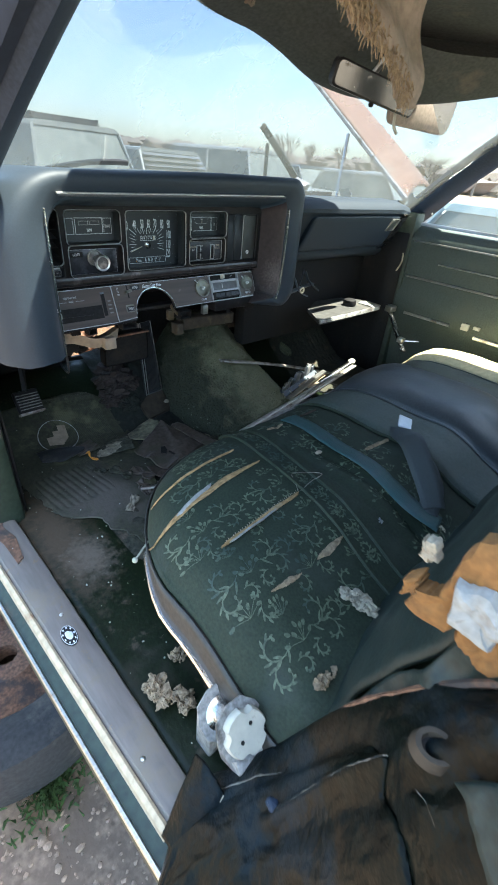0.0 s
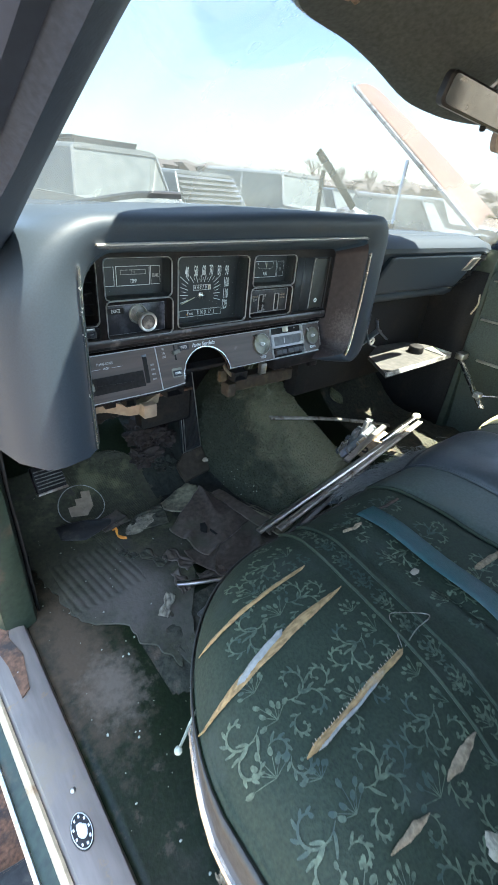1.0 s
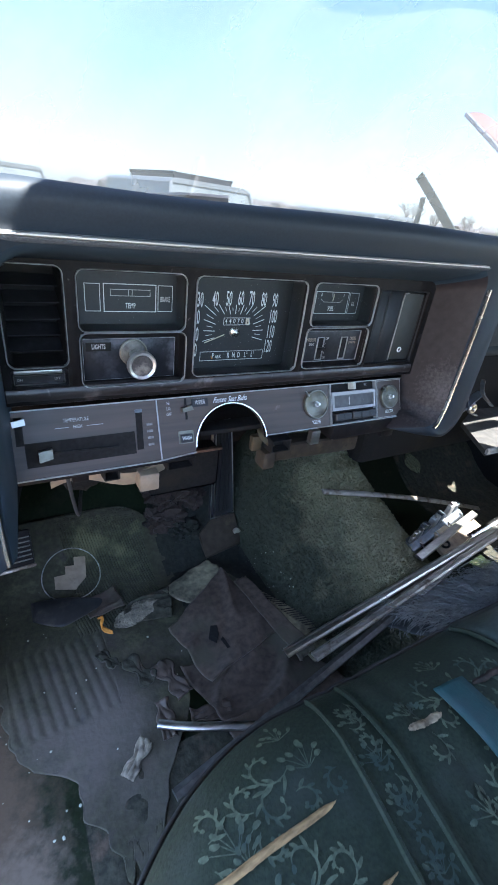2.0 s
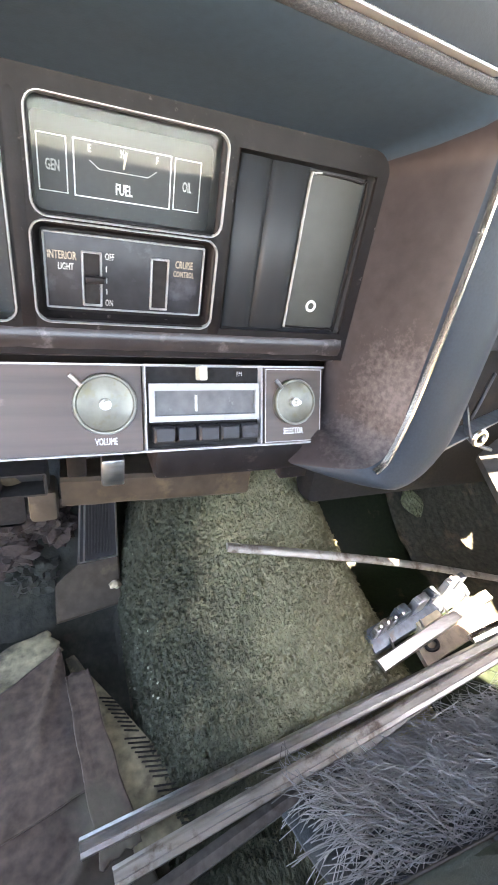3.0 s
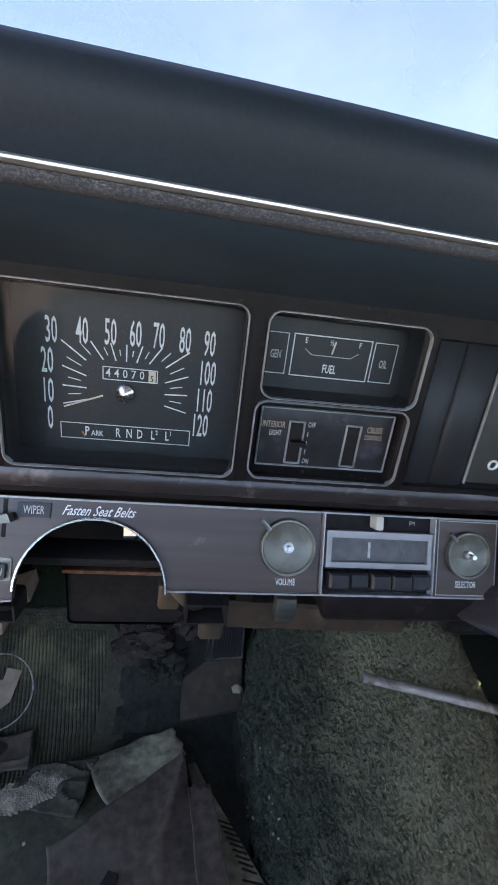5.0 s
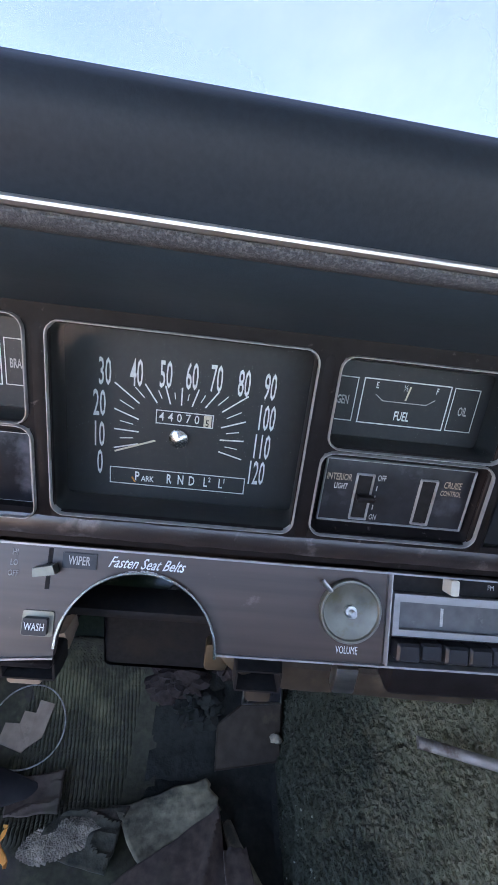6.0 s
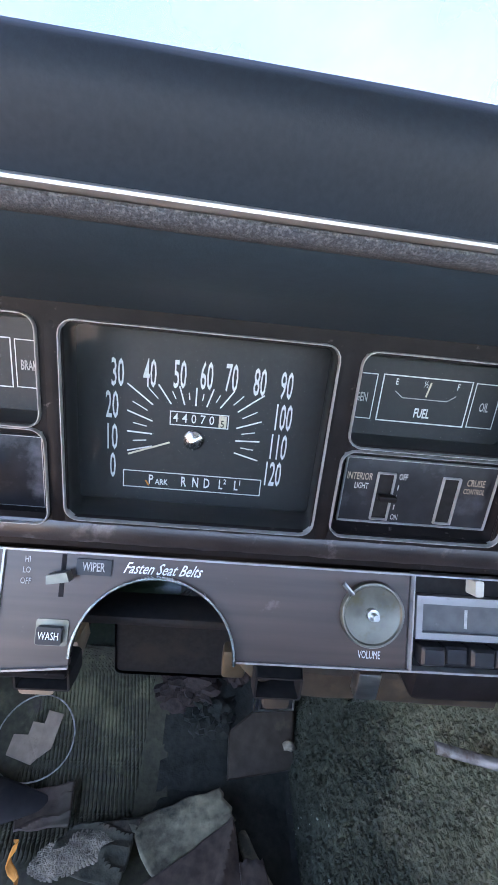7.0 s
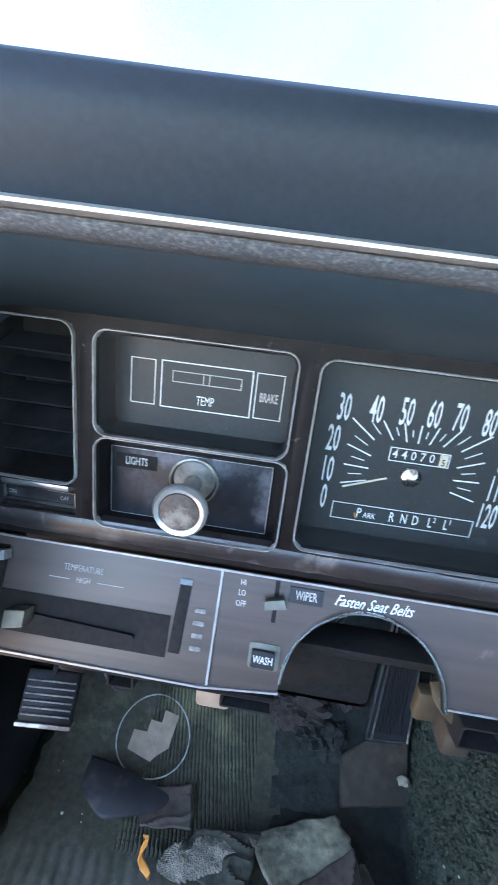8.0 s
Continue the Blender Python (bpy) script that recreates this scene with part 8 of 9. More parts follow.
    # belt retractor beside the seat
    rt = thing("belt_retractor", (-0.72, -0.70, 0.32), "silver belt retractor reel with white end cap on the floor", "retractor")
    ax = Vector((-0.009, -0.074, 0.060)).normalized()
    az = (Vector((0, 0, 1)) - ax * ax.z).normalized()
    m = Matrix.Translation((-0.735, -0.735, 0.425)) @ Matrix((ax, az.cross(ax), az)).transposed().to_4x4()
    for x in (-0.034, 0.026):
        bm = bmesh.new()
        shape = [(0.037 * math.cos(a) * (1.0 if k % 2 else 1.06), 0.040 * math.sin(a) * (1.0 if k % 2 else 1.05)) for k, a in enumerate([2 * math.pi * i / 10 for i in range(10)])] 
        prism(bm, shape, x, x + 0.003, lambda a, b, c: m @ Vector((b, a, c)))
        part("side_plate", bm, BARE, rt, "bare metal side plate", smooth=False)
    bm = bmesh.new()
    loft(bm, [[m @ Vector((x, r * math.cos(a), r * math.sin(a))) for a in [2 * math.pi * i / 22 for i in range(22)]] for r, x in ((0.025, -0.030), (0.017, -0.026), (0.015, 0.0), (0.017, 0.020), (0.025, 0.025))])
    part("spool", bm, CHROME, rt, "shiny spool")
    bm = bmesh.new()
    notch = [(0.031 if i % 8 < 6 else 0.026) for i in range(32)]
    loft(bm, [[m @ Vector((x, k * notch[i] * math.cos(2 * math.pi * i / 32), k * notch[i] * math.sin(2 * math.pi * i / 32))) for i in range(32)] for k, x in ((0.98, 0.030), (1.0, 0.033), (1.0, 0.040), (0.93, 0.044), (0.4, 0.0425))], caps=(True, True))
    part("end_cap", bm, WHITE_PL, rt, "white notched plastic end cap")
    bm = bmesh.new()
    box(bm, -0.034, 0.028, -0.022, 0.022, -0.060, -0.034, 0.004, m=m)
    box(bm, -0.755, -0.715, -0.715, -0.680, 0.296, 0.385, 0.004)
    part("bracket", bm, BARE, rt)
    for yy, zz in ((0.008, 0.010), (-0.010, -0.006)):
        bm = bmesh.new()
        lump(bm, m @ Vector((0.0440, yy, zz)), (0.0028, 0.0028, 0.0028), 1, 1, 0.05)
        part("rivet", bm, BLACK, rt)
    # seat lever, leaf, crumbs
    bm = bmesh.new()
    tube(bm, smooth_path([(-0.668, -0.425, 0.484), (-0.690, -0.437, 0.485), (-0.706, -0.448, 0.487), (-0.718, -0.455, 0.488)]), 0.0018, 6)
    lump(bm, (-0.719, -0.456, 0.488), (0.0052, 0.0052, 0.0048), 2, 2, 0.1)
    single("seat_lever", bm, PAPER, "small pale-tipped lever at the side of the seat", "lever")
    bm = bmesh.new()
    grid(bm, 8, 4, lambda u, v: (-0.565 + 0.016 * u + 0.006 * math.sin(u * 9), 0.105 - 0.04 * u + 0.012 * (v - 0.5) * math.sin(u * 3.1), floor_z(-0.56, 0.09) + 0.034 + 0.008 * math.sin(u * 6) + 0.004 * v))
    single("dry_leaf", bm, LEAF, "curled orange dry leaf on the mat", "leaf", thick=0.001)
    bm = bmesh.new()
    rnd = random.Random(3)
    for i in range(420):
        x, y = rnd.uniform(-0.78, -0.2), rnd.uniform(-0.72, 0.3)
        if rnd.random() < 0.35:
            x, y = rnd.uniform(-0.32, -0.17), rnd.uniform(0.02, 0.27)
        s = rnd.choice((0.0008, 0.0010, 0.0014, 0.0022))
        z = max(floor_z(x, y), 0.292 + hump_z(x, y)) + (0.012 if -0.74 < x < -0.42 and y > -0.15 else 0.004)
        lump(bm, (x, y, z), (s, s * rnd.uniform(0.6, 1.4), s * 0.7), i, 1, 0.4)
    single("floor_crumbs", bm, PAPER, "pale crumbs and grit scattered on the floor", "debris", kind="stuff")
    bm = bmesh.new()
    lump(bm, (-0.212, 0.225, 0.345), (0.010, 0.008, 0.007), 5, 2, 0.4)
    single("crumb_of_plaster", bm, RAGS, "small pinkish crumb by the accelerator", "debris")
    # frayed grey fibre in front of the passenger seat
    bm = bmesh.new()
    for i in range(2600):
        x, y = rnd.uniform(-0.04, 0.34), rnd.uniform(-0.25, -0.125)
        a = rnd.gauss(2.75, 0.35)
        ln = rnd.uniform(0.02, 0.075)
        bend = rnd.gauss(0, 0.7)
        z = 0.352 + 0.10 * smooth01((-0.10 - y) / 0.15) + rnd.uniform(-0.010, 0.014)
        if rnd.random() < 0.03:
            ln, bend, z = ln * 1.8, bend * 2.5, z + 0.012
        pts = [(x + ln * t * math.cos(a + bend * t), y + ln * t * math.sin(a + bend * t) * 0.7, z + 0.012 * math.sin(t * 3) - 0.01 * t) for t in (0, 0.25, 0.5, 0.75, 1)]
        sweep(bm, pts, circle(0.0005, 3))
    single("frayed_fibre", bm, FIBRE, "tangle of frayed grey fibre under the seat edge", "fibre", kind="stuff")
    bm = bmesh.new()
    grid(bm, 20, 10, lambda u, v: (-0.08 + 0.42 * u, -0.27 + 0.14 * v, 0.465 - 0.11 * v + 0.012 * noise.noise(Vector((u * 7, v * 5, 2)))))
    single("seat_underlay", bm, BELT_DARK, "dark frayed underlay hanging from the seat front", "underlay", thick=0.004)


def build_stub_pillar():
    th = thing("pillar_stub", (-0.75, -0.9, 0.32), "crumpled dark green door post foot with a bolt hole", "pillar", kind="structure")
    front = smooth_path([(-0.852, -0.762, 0.300), (-0.80, -0.738, 0.325), (-0.745, -0.775, 0.39), (-0.705, -0.81, 0.455), (-0.69, -0.86, 0.60), (-0.685, -0.90, 0.68), (-0.68, -0.95, 0.76), (-0.68, -1.02, 0.80)], 7)
    bell = lambda t, c, w: math.exp(-((t - c) / w) ** 2)

    def g(u, v):
        """The skin: u runs up along its front edge, v away from it towards the outside."""
        k = u * (len(front) - 1)
        p = front[min(len(front) - 1, int(k))].lerp(front[min(len(front) - 1, int(k) + 1)], k % 1)
        q = Vector((p.x - 0.17 * v ** 0.8, p.y - 0.16 * v, p.z - 0.02 * v + 0.03 * math.sin(v * 3.1)))
        rib = 0.30 - 0.35 * (u - 0.40) + 0.02 * noise.noise(Vector((u * 6, 1, 0)))
        q.z += 0.016 * bell(v, rib, 0.030) * smooth01((u - 0.34) / 0.08) * (1 - smooth01((u - 0.66) / 0.04))
        q.z -= 0.014 * bell(v, rib + 0.09, 0.05) * smooth01((u - 0.34) / 0.08)
        edge = 0.655 + 0.05 * (v - 0.2) + 0.01 * noise.noise(Vector((v * 9, 2, 0)))
        q.z += 0.014 * smooth01((u - edge) / 0.016) * smooth01((v - 0.05) / 0.08) - 0.010 * bell(u, edge - 0.012, 0.012) * smooth01((v - 0.08) / 0.1)
        q.z += 0.013 * bell(u, 0.715, 0.030) * bell(v, 0.215, 0.055)
        q.z -= 0.016 * bell(v, 0.12, 0.045) * bell(u, 0.52, 0.16)
        q.z -= 0.030 * smooth01((u - 0.745 - 0.12 * v) / 0.03) * smooth01((v - 0.20) / 0.12)
        crease = abs(noise.noise(Vector((u * 5 + v * 2.0, v * 4 - u * 1.5, 4))))
        q.z += 0.008 - 0.020 * min(0.5, crease) + 0.006 * noise.noise(Vector((u * 9, v * 7, 6))) + 0.0022 * noise.noise(Vector((u * 30, v * 24, 6)))
        return q
    bm = bmesh.new()
    grid(bm, 190, 110, g)
    part("post_skin", bm, POST, th, "crumpled dark green and brown skin", thick=0.004, sharp=35)
    bm = bmesh.new()
    sweep(bm, [Vector(p) + Vector((0.002 * noise.noise(Vector((i * 0.6, 0, 0))), 0, 0.004 + 0.003 * noise.noise(Vector((i * 0.5, 3, 0))))) for i, p in enumerate(front[26:])], circle(0.0045, 6), scale=lambda t: 0.5 + 0.5 * smooth01(t * 4) + 0.25 * math.sin(t * 17))
    part("post_edge", bm, RUST, th, "rusty folded edge")
    # scraped crests along the rib and beside the step
    for pts, w in (([(0.38 + 0.26 * t, 0.305 - 0.091 * t) for t in [i / 26 for i in range(27)]], 0.0035), ([(0.672 + 0.02 * t, 0.10 + 0.36 * t) for t in [i / 26 for i in range(27)]], 0.0030), ([(0.16 + 0.30 * t, 0.07 + 0.05 * t) for t in [i / 26 for i in range(27)]], 0.0022)):
        bm = bmesh.new()
        row = []
        for i, (u, v) in enumerate(pts):
            k = w * (0.35 + abs(noise.noise(Vector((i * 0.5, w * 900, 0))))) * math.sin(math.pi * (i + 0.5) / len(pts))
            q = g(u, v) + Vector((0, 0, 0.0030))
            row.append([q + Vector((k * 0.5, k, 0)), q + Vector((0, 0, 0.0007)), q - Vector((k * 0.5, k, 0))])
        loft(bm, row, closed=False)
        part("scrape", bm, BARE_DIM, th, "scraped grey metal along a fold", thick=0.0006)
    rnd = random.Random(44)
    bm = bmesh.new()
    for _ in range(46):
        u, v = rnd.gauss(0.50, 0.035), rnd.gauss(0.42, 0.03)
        a, b = g(u, v), g(u + rnd.uniform(0.002, 0.006), v - rnd.uniform(0.012, 0.035))
        d = Vector((0, 0, 0.0028))
        sweep(bm, [a + d, a.lerp(b, 0.5) + d, b + d], [(-0.0005, 0), (0.0005, 0), (0, 0.0004)])
    ob = part("scratches", bm, BARE_DIM, th, "short pale scratches")
    ob["kind"] = "stuff"
    c = g(0.715, 0.215) + Vector((0, 0, 0.002))
    ring = lambda r, h: [c + Vector((0.8 * r * math.cos(a), r * math.sin(a), h + 0.25 * r * math.cos(a) - 0.2 * r * math.sin(a))) for a in [2 * math.pi * i / 24 for i in range(24)]]
    bm = bmesh.new()
    loft(bm, [ring(0.017, -0.006), ring(0.014, 0.003), ring(0.010, 0.003), ring(0.0085, -0.010)])
    part("bolt_hole", bm, HEEL, th, "worn rim of a bolt hole")
    bm = bmesh.new()
    loft(bm, [ring(0.0095, -0.004), ring(0.002, -0.006)], caps=(False, True))
    part("hole_bottom", bm, BLACK, th)
    bm = bmesh.new()
    lump(bm, g(0.405, 0.275) + Vector((0, 0, 0.004)), (0.007, 0.012, 0.006), 3, 3, 0.3)
    part("latch_stub", bm, PILLAR, th, "dark blue latch stub")
    # folded lip over the sill's end
    bm = bmesh.new()

    def lip(u, v):
        p = Vector((-0.862 + 0.075 * u, -0.752 + 0.028 * u - 0.060 * v, 0.318 + 0.060 * u + 0.022 * math.sin(math.pi * min(1.0, 0.15 + 0.75 * v))))
        return p + Vector((0, 0, 0.004 * noise.noise(Vector((u * 3, v * 3, 9)))))
    grid(bm, 26, 22, lip)
    part("sill_flap", bm, POST, th, "dark folded flap over the end of the sill", thick=0.003)
    bm = bmesh.new()
    sweep(bm, [lip(i / 20, 1.0) + Vector((0, 0, 0.001)) for i in range(21)], circle(0.0026, 6))
    part("flap_edge", bm, CREAM_EDGE, th, "pale worn edge of the flap")
    bm = bmesh.new()

    def torn(u, v):
        p = g(0.735 + 0.25 * u, 0.30 + 0.55 * v)
        return p + Vector((0, 0, 0.016 + 0.014 * abs(noise.noise(Vector((u * 5 + v, v * 3, 5)))) - 0.012 * v))
    grid(bm, 30, 30, torn)
    part("torn_vinyl", bm, TORN, th, "torn dark blue-green vinyl", thick=0.003)


# ---- outside ----
def build_outside():
    bm = bmesh.new()
    n = 60

    def gz(x, y):
        d = math.hypot(x + 1.1, y + 0.4)
        k = 1 if d < 3 else 0
        return GROUND_Z + k * 0.012 * noise.noise(Vector((x * 3, y * 3, 0)))
    xs = sorted({-400, -120, -40, -15, -6, -3, 3, 6, 15, 40, 120, 400} | {-2.2 + 0.05 * i for i in range(36)})
    ys = sorted({-400, -100, -30, -10, -3, 1, 3, 6, 12, 25, 50, 120, 400} | {-1.6 + 0.05 * i for i in range(40)})
    rows = [[bm.verts.new((x, y, gz(x, y))) for y in ys] for x in xs]
    for a, b in zip(rows, rows[1:]):
        for i in range(len(ys) - 1):
            bm.faces.new((a[i], b[i], b[i + 1], a[i + 1]))
    single("ground", bm, GRAVEL, "brown gravel and dirt yard ground", "ground", kind="structure")
    rnd = random.Random(8)
    bm = bmesh.new()
    for i in range(2600):
        x, y = rnd.uniform(-1.7, -0.80), rnd.uniform(-1.15, 0.35)
        s = rnd.choice((0.003, 0.004, 0.005, 0.006, 0.010)) * rnd.uniform(0.7, 1.2)
        lump(bm, (x, y, gz(x, y) + s * 0.25), (s, s * rnd.uniform(0.6, 1.2), s * 0.55), i, 1, 0.5)
    single("gravel_stones", bm, STONE, "loose grey-brown gravel stones", "gravel", kind="stuff")
    bm = bmesh.new()
    for i in range(420):
        a, r = rnd.uniform(0, 6.28), abs(rnd.gauss(0, 0.045))
        x, y = -0.945 + r * math.cos(a) * 1.3, -0.355 + r * math.sin(a)
        h = rnd.uniform(0.008, 0.028)
        b = rnd.uniform(0, 6.28)
        d = Vector((math.cos(b), math.sin(b), 0))
        p = Vector((x, y, GROUND_Z))
        w = Vector((-d.y, d.x, 0)) * 0.0025
        v = [bm.verts.new(q) for q in (p - w, p + w, p + d * 0.010 + Vector((0, 0, h)) + w * 0.8, p + d * 0.022 + Vector((0, 0, h * 0.8)))]
        bm.faces.new(v)
    single("weeds", bm, GRASS, "small tuft of green weeds by the car", "weeds", kind="stuff", smooth=False)
    # wheel lying under the sill
    wh = thing("loose_wheel", (-0.92, -0.02, GROUND_Z), "old tyre on a rusty rim lying under the sill", "wheel")
    c = Vector((-0.92, -0.02, GROUND_Z + 0.105))
    sec = [(0.20, -0.07), (0.22, -0.09), (0.28, -0.10), (0.325, -0.085), (0.335, -0.04), (0.335, 0.04), (0.325, 0.085), (0.28, 0.10), (0.22, 0.09), (0.20, 0.07)]
    bm = bmesh.new()
    loft(bm, [[c + Vector(((r) * math.cos(a), (r) * math.sin(a), z)) for r, z in sec] for a in [2 * math.pi * i / 64 for i in range(65)]])
    part("tyre", bm, TYRE, wh, "worn black tyre")
    bm = bmesh.new()
    sec = [(0.205, 0.075), (0.195, 0.06), (0.18, 0.0), (0.10, 0.01), (0.08, 0.03), (0.03, 0.03), (0.03, -0.02), (0.18, -0.04)]
    loft(bm, [[c + Vector((r * math.cos(a), r * math.sin(a), z)) for r, z in sec] for a in [2 * math.pi * i / 48 for i in range(49)]])
    part("rim", bm, RUST, wh, "rusty brown rim")
    # hood hinge standing up at the cowl, and wiper arms
    hg = thing("hood_hinge", (0.70, 0.7, 0.95), "raised dark hood hinge with the hood taken off", "hinge")
    bm = bmesh.new()
    sweep(bm, smooth_path([(0.735, 0.60, 1.03), (0.715, 0.68, 1.11), (0.70, 0.77, 1.19), (0.69, 0.795, 1.215)]), strip(0.03, 0.008), up=(1, 0, 0))
    part("arm", bm, GREEN_PAINT, hg)
    bm = bmesh.new()
    sweep(bm, [(0.70, 0.76, 0.96), (0.70, 0.76, 1.15)], strip(0.02, 0.006), up=(1, 0, 0))
    part("link", bm, GREEN_PAINT, hg)
    bm = bmesh.new()
    lump(bm, (0.80, 0.66, 1.0), (0.05, 0.08, 0.03), 5, 3, 0.2)
    part("spring_mount", bm, BARE, hg)
    for pts, w, lab in (([(-0.50, 0.30, 1.015), (-0.40, 0.24, 1.040), (-0.32, 0.20, 1.046)], 0.03, "dusty wiper motor cover"), ([(0.10, 0.40, 1.012), (0.25, 0.36, 1.018), (0.36, 0.33, 1.02)], 0.012, "black wiper arm on the cowl")):
        bm = bmesh.new()
        sweep(bm, smooth_path(pts), strip(w, 0.012))
        single("wiper_arm", bm, SATIN, lab, "wiper")
    # neighbour's raised orange hood
    hd = thing("raised_hood", (1.5, 0.8, 0.9), "faded orange car hood panel propped up beside the car", "hood")
    A, B, C, D = Vector((1.156, 0.272, 0.985)), Vector((1.571, 1.427, 1.60)), Vector((2.2, 1.633, 1.63)), Vector((1.75, 0.47, 1.03))
    bm = bmesh.new()

    def hood(u, v):
        p = A.lerp(D, u).lerp(B.lerp(C, u), v)
        return p + Vector((-0.03, 0.0, 0.03)) * math.sin(u * 3.14) * 1.2 + Vector((0, 0, 0.012 * math.sin(v * 3.14)))
    grid(bm, 20, 20, hood)
    part("skin", bm, ORANGE, hd, "faded orange skin", thick=0.012)
    bm = bmesh.new()
    tube(bm, [A.lerp(B, t) for t in (0, 0.3, 0.6, 1)], 0.012, 8)
    part("edge", bm, BARE, hd, "grey rolled edge")
    bm = bmesh.new()
    tube(bm, [(1.25, 0.75, 0.95), (1.33, 0.8, 1.24)], 0.009, 6)
    part("prop", bm, STEEL, hd, "prop rod")


def paint(name, c):
    c = [0.04 + 0.34 * c[0], 0.045 + 0.34 * c[1], 0.04 + 0.32 * c[2]]
    return material(name, c, 0.5, grain=6, vary=0.12, bump=0.02, stain=[k * 0.7 for k in c], stain_scale=2.0, stain_at=0.55, coat=0.3)


# window base raised towards the body colour, painting in the yard's haze
CAR_GLASS = material("dusty_hazed_car_glass", (0.20, 0.21, 0.175), 0.45, grain=5, vary=0.2, bump=0.0)


def build_car(name, x, y, rot, mat, label, length=4.6, width=1.8, height=1.45, boxy=False, base=GROUND_Z, rack=False, louvres=False):
    th = thing(name, (x, y, base), label, "car", group="scrapped cars in the yard")
    th.rotation_euler = (0, 0, radians(rot))
    L, W, H = length, width, height
    belt = 0.58 * H if not boxy else 0.62 * H
    side = [(-L / 2, 0.30), (-L / 2 + 0.05, 0.62), (-L / 2 + 0.25, belt - 0.05), (-L * 0.18, belt), (L * 0.38, belt), (L / 2 - 0.06, belt - 0.06), (L / 2, 0.55), (L / 2 - 0.03, 0.30)]
    bm = bmesh.new()
    loft(bm, [[(px * k2, w, pz) for px, pz in side] for w, k2 in ((-W / 2, 0.97), (-W / 2 + 0.08, 1.0), (W / 2 - 0.08, 1.0), (W / 2, 0.97))], caps=(True, True))

    def own(nm, bm, mt, lab="", parent=None, thick=0.0):
        me = bpy.data.meshes.new(nm)
        bmesh.ops.recalc_face_normals(bm, faces=bm.faces)
        bm.to_mesh(me)
        bm.free()
        me.materials.append(mt)
        me.shade_smooth()
        me.set_sharp_from_angle(angle=radians(35))
        ob = new(nm, me)
        ob.parent = parent or th
        if lab:
            ob["label"] = lab
        return ob
    own("body", bm, mat)
    r0, r1 = (-L * 0.16, L * 0.40) if boxy else (-L * 0.15, L * 0.30)
    bm = bmesh.new()
    loft(bm, [[(r0 + d0, -w, z), (r1 + d1, -w, z), (r1 + d1, w, z), (r0 + d0, w, z)] for z, w, d0, d1 in ((belt - 0.01, W / 2 - 0.06, 0, 0.05), (H - 0.06, W / 2 - 0.20, 0.42 if not boxy else 0.22, -0.25 if not boxy else -0.05))], caps=(True, True))
    own("windows", bm, CAR_GLASS, "pale dusty windows with haze put into their colour")
    bm = bmesh.new()
    a0, a1 = r0 + (0.40 if not boxy else 0.20), r1 - (0.22 if not boxy else 0.04)
    loft(bm, [[(a0, -w, z), (a1, -w, z), (a1, w, z), (a0, w, z)] for z, w in ((H - 0.065, W / 2 - 0.19), (H - 0.02, W / 2 - 0.22), (H, W / 2 - 0.32))], caps=(True, True))
    own("roof", bm, mat)
    for s in (-1, 1):
        for p, q in (((r0, belt), (a0, H - 0.05)), ((r1 + 0.04, belt), (a1, H - 0.05)), (((r0 + r1) / 2, belt), ((a0 + a1) / 2, H - 0.05))):
            bm = bmesh.new()
            sweep(bm, [(p[0], s * (W / 2 - 0.055), p[1]), (q[0], s * (W / 2 - 0.195), q[1])], strip(0.05, 0.03))
            own("window_post", bm, mat)
        for wx in (-L * 0.31, L * 0.30):
            bm = bmesh.new()
            sec = [(0.19, -0.08), (0.31, -0.10), (0.325, -0.05), (0.325, 0.05), (0.31, 0.10), (0.19, 0.08)]
            loft(bm, [[(wx + r * math.cos(a), s * (W / 2 - 0.10) + d, 0.325 + r * math.sin(a)) for r, d in sec] for a in [2 * math.pi * i / 24 for i in range(25)]])
            t = own("tyre", bm, TYRE)
            bm = bmesh.new()
            loft(bm, [[(wx + r * math.cos(a), s * (W / 2 - 0.10 + d), 0.325 + r * math.sin(a)) for a in [2 * math.pi * i / 20 for i in range(20)]] for r, d in ((0.195, 0.06), (0.17, 0.03), (0.05, 0.05))], caps=(False, True))
            own("rim", bm, STEEL, parent=t)
    for s in (-1, 1):
        bm = bmesh.new()
        lump(bm, (-L / 2 + 0.04, s * (W / 2 - 0.30), 0.60), (0.03, 0.13, 0.07), 1, 2, 0.03)
        own("headlight", bm, TAPE)
    bm = bmesh.new()
    for i in range(6):
        box(bm, -L / 2 - 0.0, -L / 2 + 0.05, -W / 2 + 0.5, W / 2 - 0.5, 0.50 + 0.04 * i, 0.52 + 0.04 * i)
    own("grille", bm, STEEL)
    if rack:
        bm = bmesh.new()
        for k in (-0.52, 0.52):
            box(bm, a0 + 0.25, a1 - 0.5, k - 0.02, k + 0.02, H + 0.05, H + 0.09)
        for k in range(7):
            xx = a0 + 0.27 + (a1 - a0 - 0.79) * k / 6
            box(bm, xx - 0.02, xx + 0.02, -0.52, 0.52, H - 0.01 if k in (0, 6) else H + 0.06, H + 0.085)
        own("roof_rack", bm, TYRE, "dark roof rack")
    if louvres:
        for k in range(6):
            f = (k + 0.5) / 6
            xx, zz, ww = r0 + (a0 - r0) * f - 0.05, belt + (H - 0.08 - belt) * f, W / 2 - 0.10 - 0.12 * f
            bm = bmesh.new()
            loft(bm, [[(xx - 0.03, w, zz), (xx + 0.05, w, zz + 0.035), (xx + 0.05, w, zz + 0.043), (xx - 0.03, w, zz + 0.010)] for w in (-ww, ww)], caps=(True, True))
            own("louvre_slat", bm, STEEL, "bright metal slat")
    return th


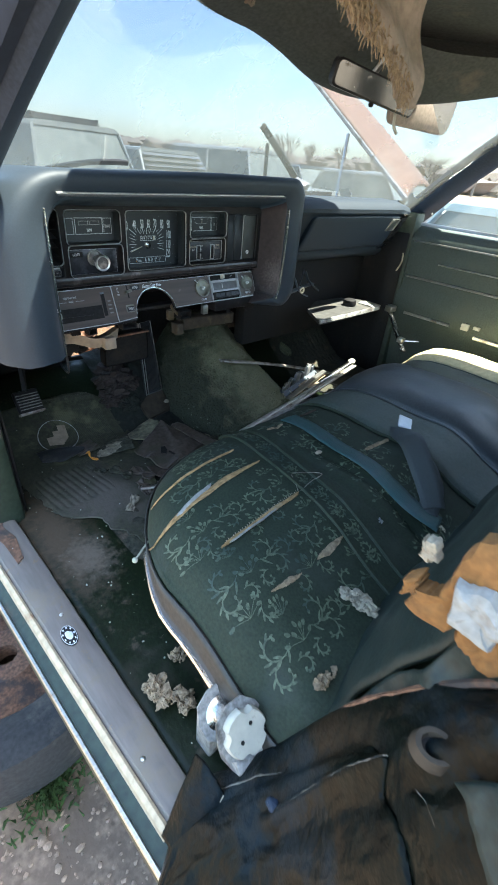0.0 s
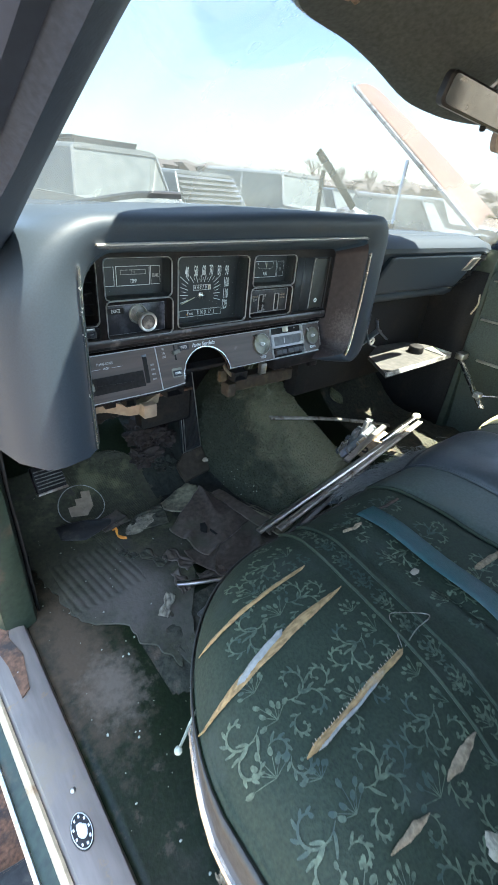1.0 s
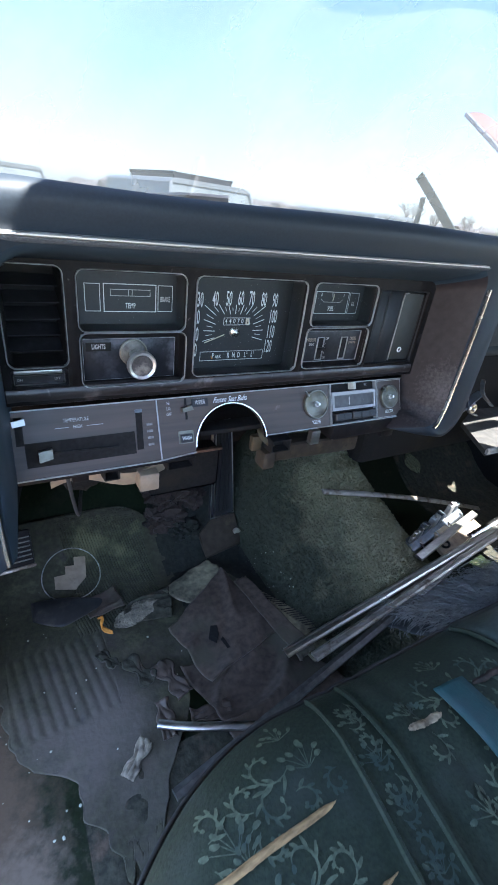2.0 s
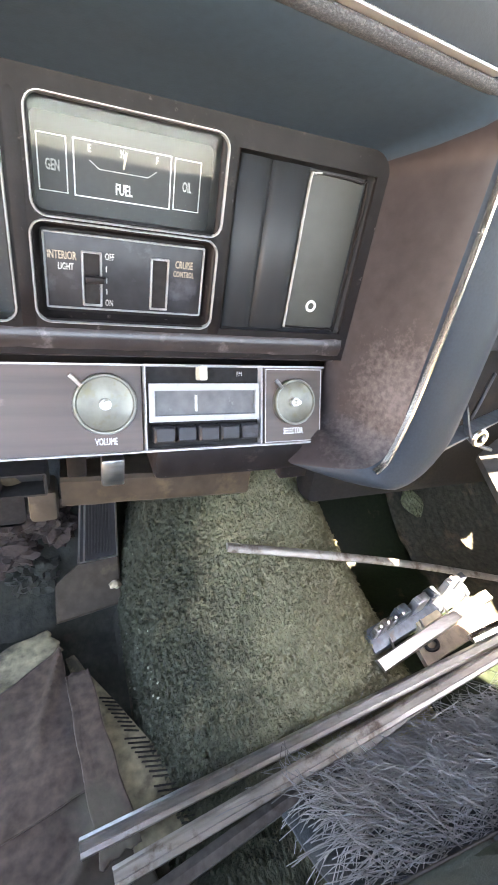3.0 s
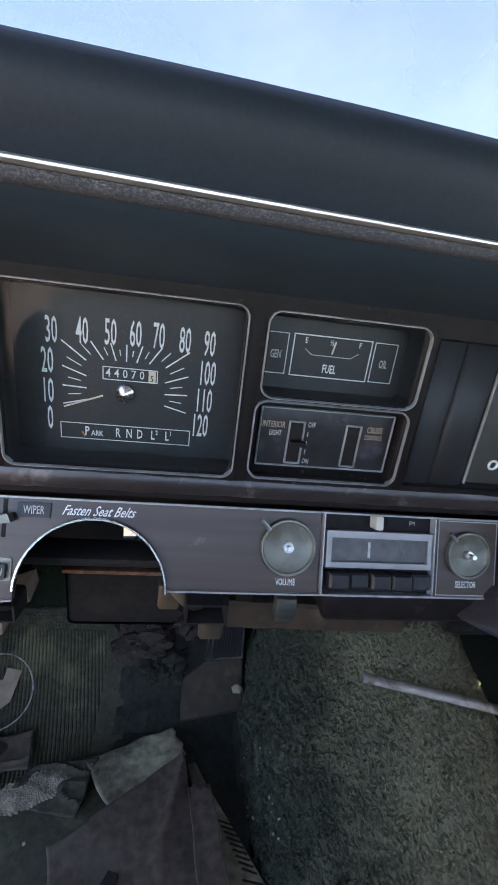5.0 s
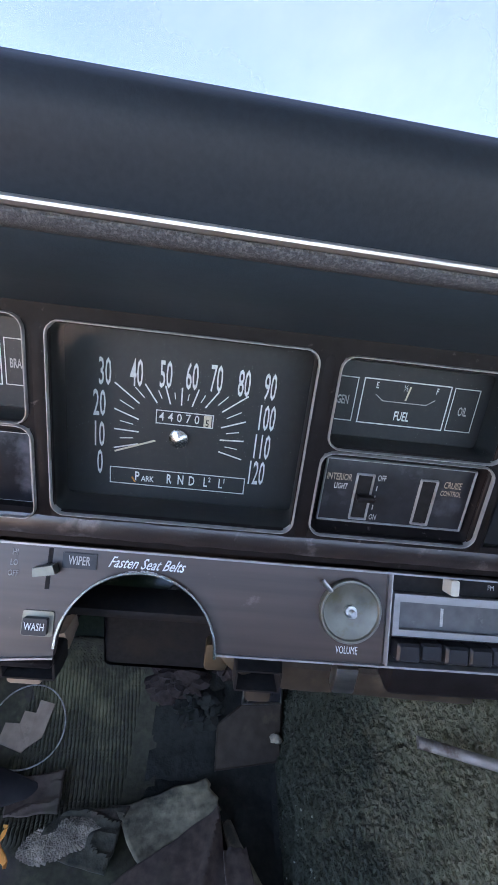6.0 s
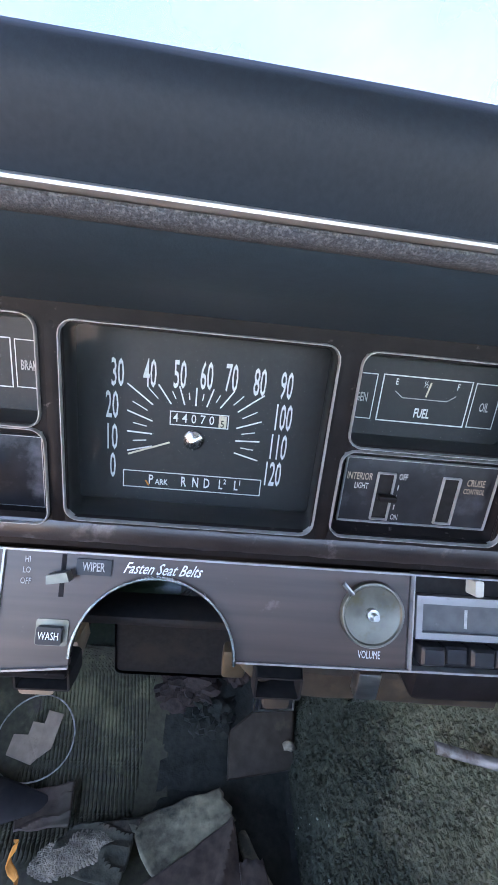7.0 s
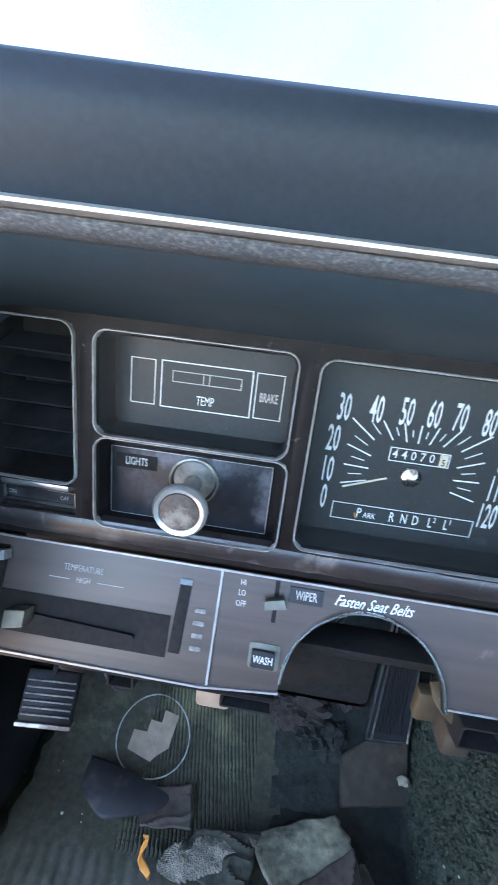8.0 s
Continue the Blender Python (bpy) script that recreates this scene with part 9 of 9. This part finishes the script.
def build_yard():
    cars = (
        ("pickup_truck", 2.3, 6.9, 100, (0.62, 0.62, 0.58), "pale sun-bleached off-road car in the yard", 4.4, 1.8, 1.62, True),
        ("scrap_sedan", 4.9, 8.2, 95, (0.55, 0.55, 0.53), "light grey old sedan with bright grille in the yard", 4.8, 1.85, 1.45, False),
        ("scrap_van", 7.2, 8.0, 100, (0.7, 0.7, 0.68), "white boxy wagon in the yard", 4.6, 1.85, 1.62, True),
        ("scrap_sedan", 9.9, 8.6, 96, (0.12, 0.16, 0.22), "dark blue sedan in the yard", 4.7, 1.8, 1.42, False),
        ("scrap_sedan", 9.4, 5.8, 110, (0.4, 0.4, 0.4), "grey sedan in the yard", 4.7, 1.8, 1.40, False),
        ("scrap_sedan", 13.5, 7.4, 98, (0.6, 0.6, 0.62), "silver sedan far off in the yard", 4.6, 1.8, 1.45, False),
        ("scrap_sedan", 16.0, 12.0, 88, (0.3, 0.12, 0.1), "dull red sedan far off in the yard", 4.6, 1.8, 1.45, False),
        ("scrap_sedan", 3.1, -0.6, 90, (0.28, 0.38, 0.45), "blue-grey sedan beside the car", 4.9, 1.9, 1.25, False),
        ("scrap_van", -0.4, 10.5, 96, (0.5, 0.48, 0.44), "beige wagon far ahead in the yard", 4.7, 1.9, 1.6, True),
    )
    for i, (nm, x, y, rot, c, lab, L, W, H, bx) in enumerate(cars):
        build_car(nm, x, y, rot, paint("car_paint_" + "abcdefghi"[i], c), lab, L, W, H, bx, rack=i == 0, louvres=i == 1)
    rnd = random.Random(21)

    def tree(x, y, h):
        th = thing("bare_tree", (x, y, GROUND_Z), "bare winter tree behind the yard", "tree", group="bare trees on the skyline")
        bm = bmesh.new()
        tube(bm, [(x, y, GROUND_Z), (x + 0.1, y, GROUND_Z + h * 0.35)], 0.16, 7)
        part("trunk", bm, BARK, th)
        bm = bmesh.new()

        def limb(p, d, ln, r, k):
            e = p + d * ln
            sweep(bm, [p, p.lerp(e, 0.5) + Vector((rnd.uniform(-1, 1), rnd.uniform(-1, 1), 0)) * ln * 0.06, e], circle(r, 4), scale=lambda t: 1 - 0.45 * t)
            if k:
                for _ in range(4 if k > 2 else 3):
                    nd = (d + Vector((rnd.uniform(-1, 1), rnd.uniform(-1, 1), rnd.uniform(-0.2, 0.7))) * 0.7).normalized()
                    limb(p.lerp(e, rnd.uniform(0.55, 1)), nd, ln * rnd.uniform(0.55, 0.75), r * 0.5, k - 1)
        for _ in range(5):
            limb(Vector((x + 0.1, y, GROUND_Z + h * 0.33)), Vector((rnd.uniform(-0.6, 0.6), rnd.uniform(-0.6, 0.6), 1)).normalized(), h * 0.3, 0.09, 3)
        part("crown", bm, BARK, th, "leafless branches", smooth=False)
    for x, y, h in ((40, 38, 5.0), (46, 40, 4.2), (60, 46, 5.0), (70, 48, 4.5), (58, 30, 4.5), (64, 27, 4.0), (75, 32, 5.0), (30, 60, 4.2), (22, 55, 3.8)):
        tree(x, y, h)
    bm = bmesh.new()
    for i in range(700):
        a = rnd.uniform(0.15, 1.45)
        d = rnd.uniform(75, 110)
        lump(bm, (d * math.sin(a), d * math.cos(a), GROUND_Z + 0.8 + rnd.uniform(0, 1.6)), (2.2, 2.2, 1.2), i, 1, 0.6)
    single("far_trees", bm, BARK, "far grey-brown line of bare trees", "trees", kind="stuff")


for step in (build_seat, build_belts, build_floor_things, build_stub_pillar, build_outside, build_yard):
    step()
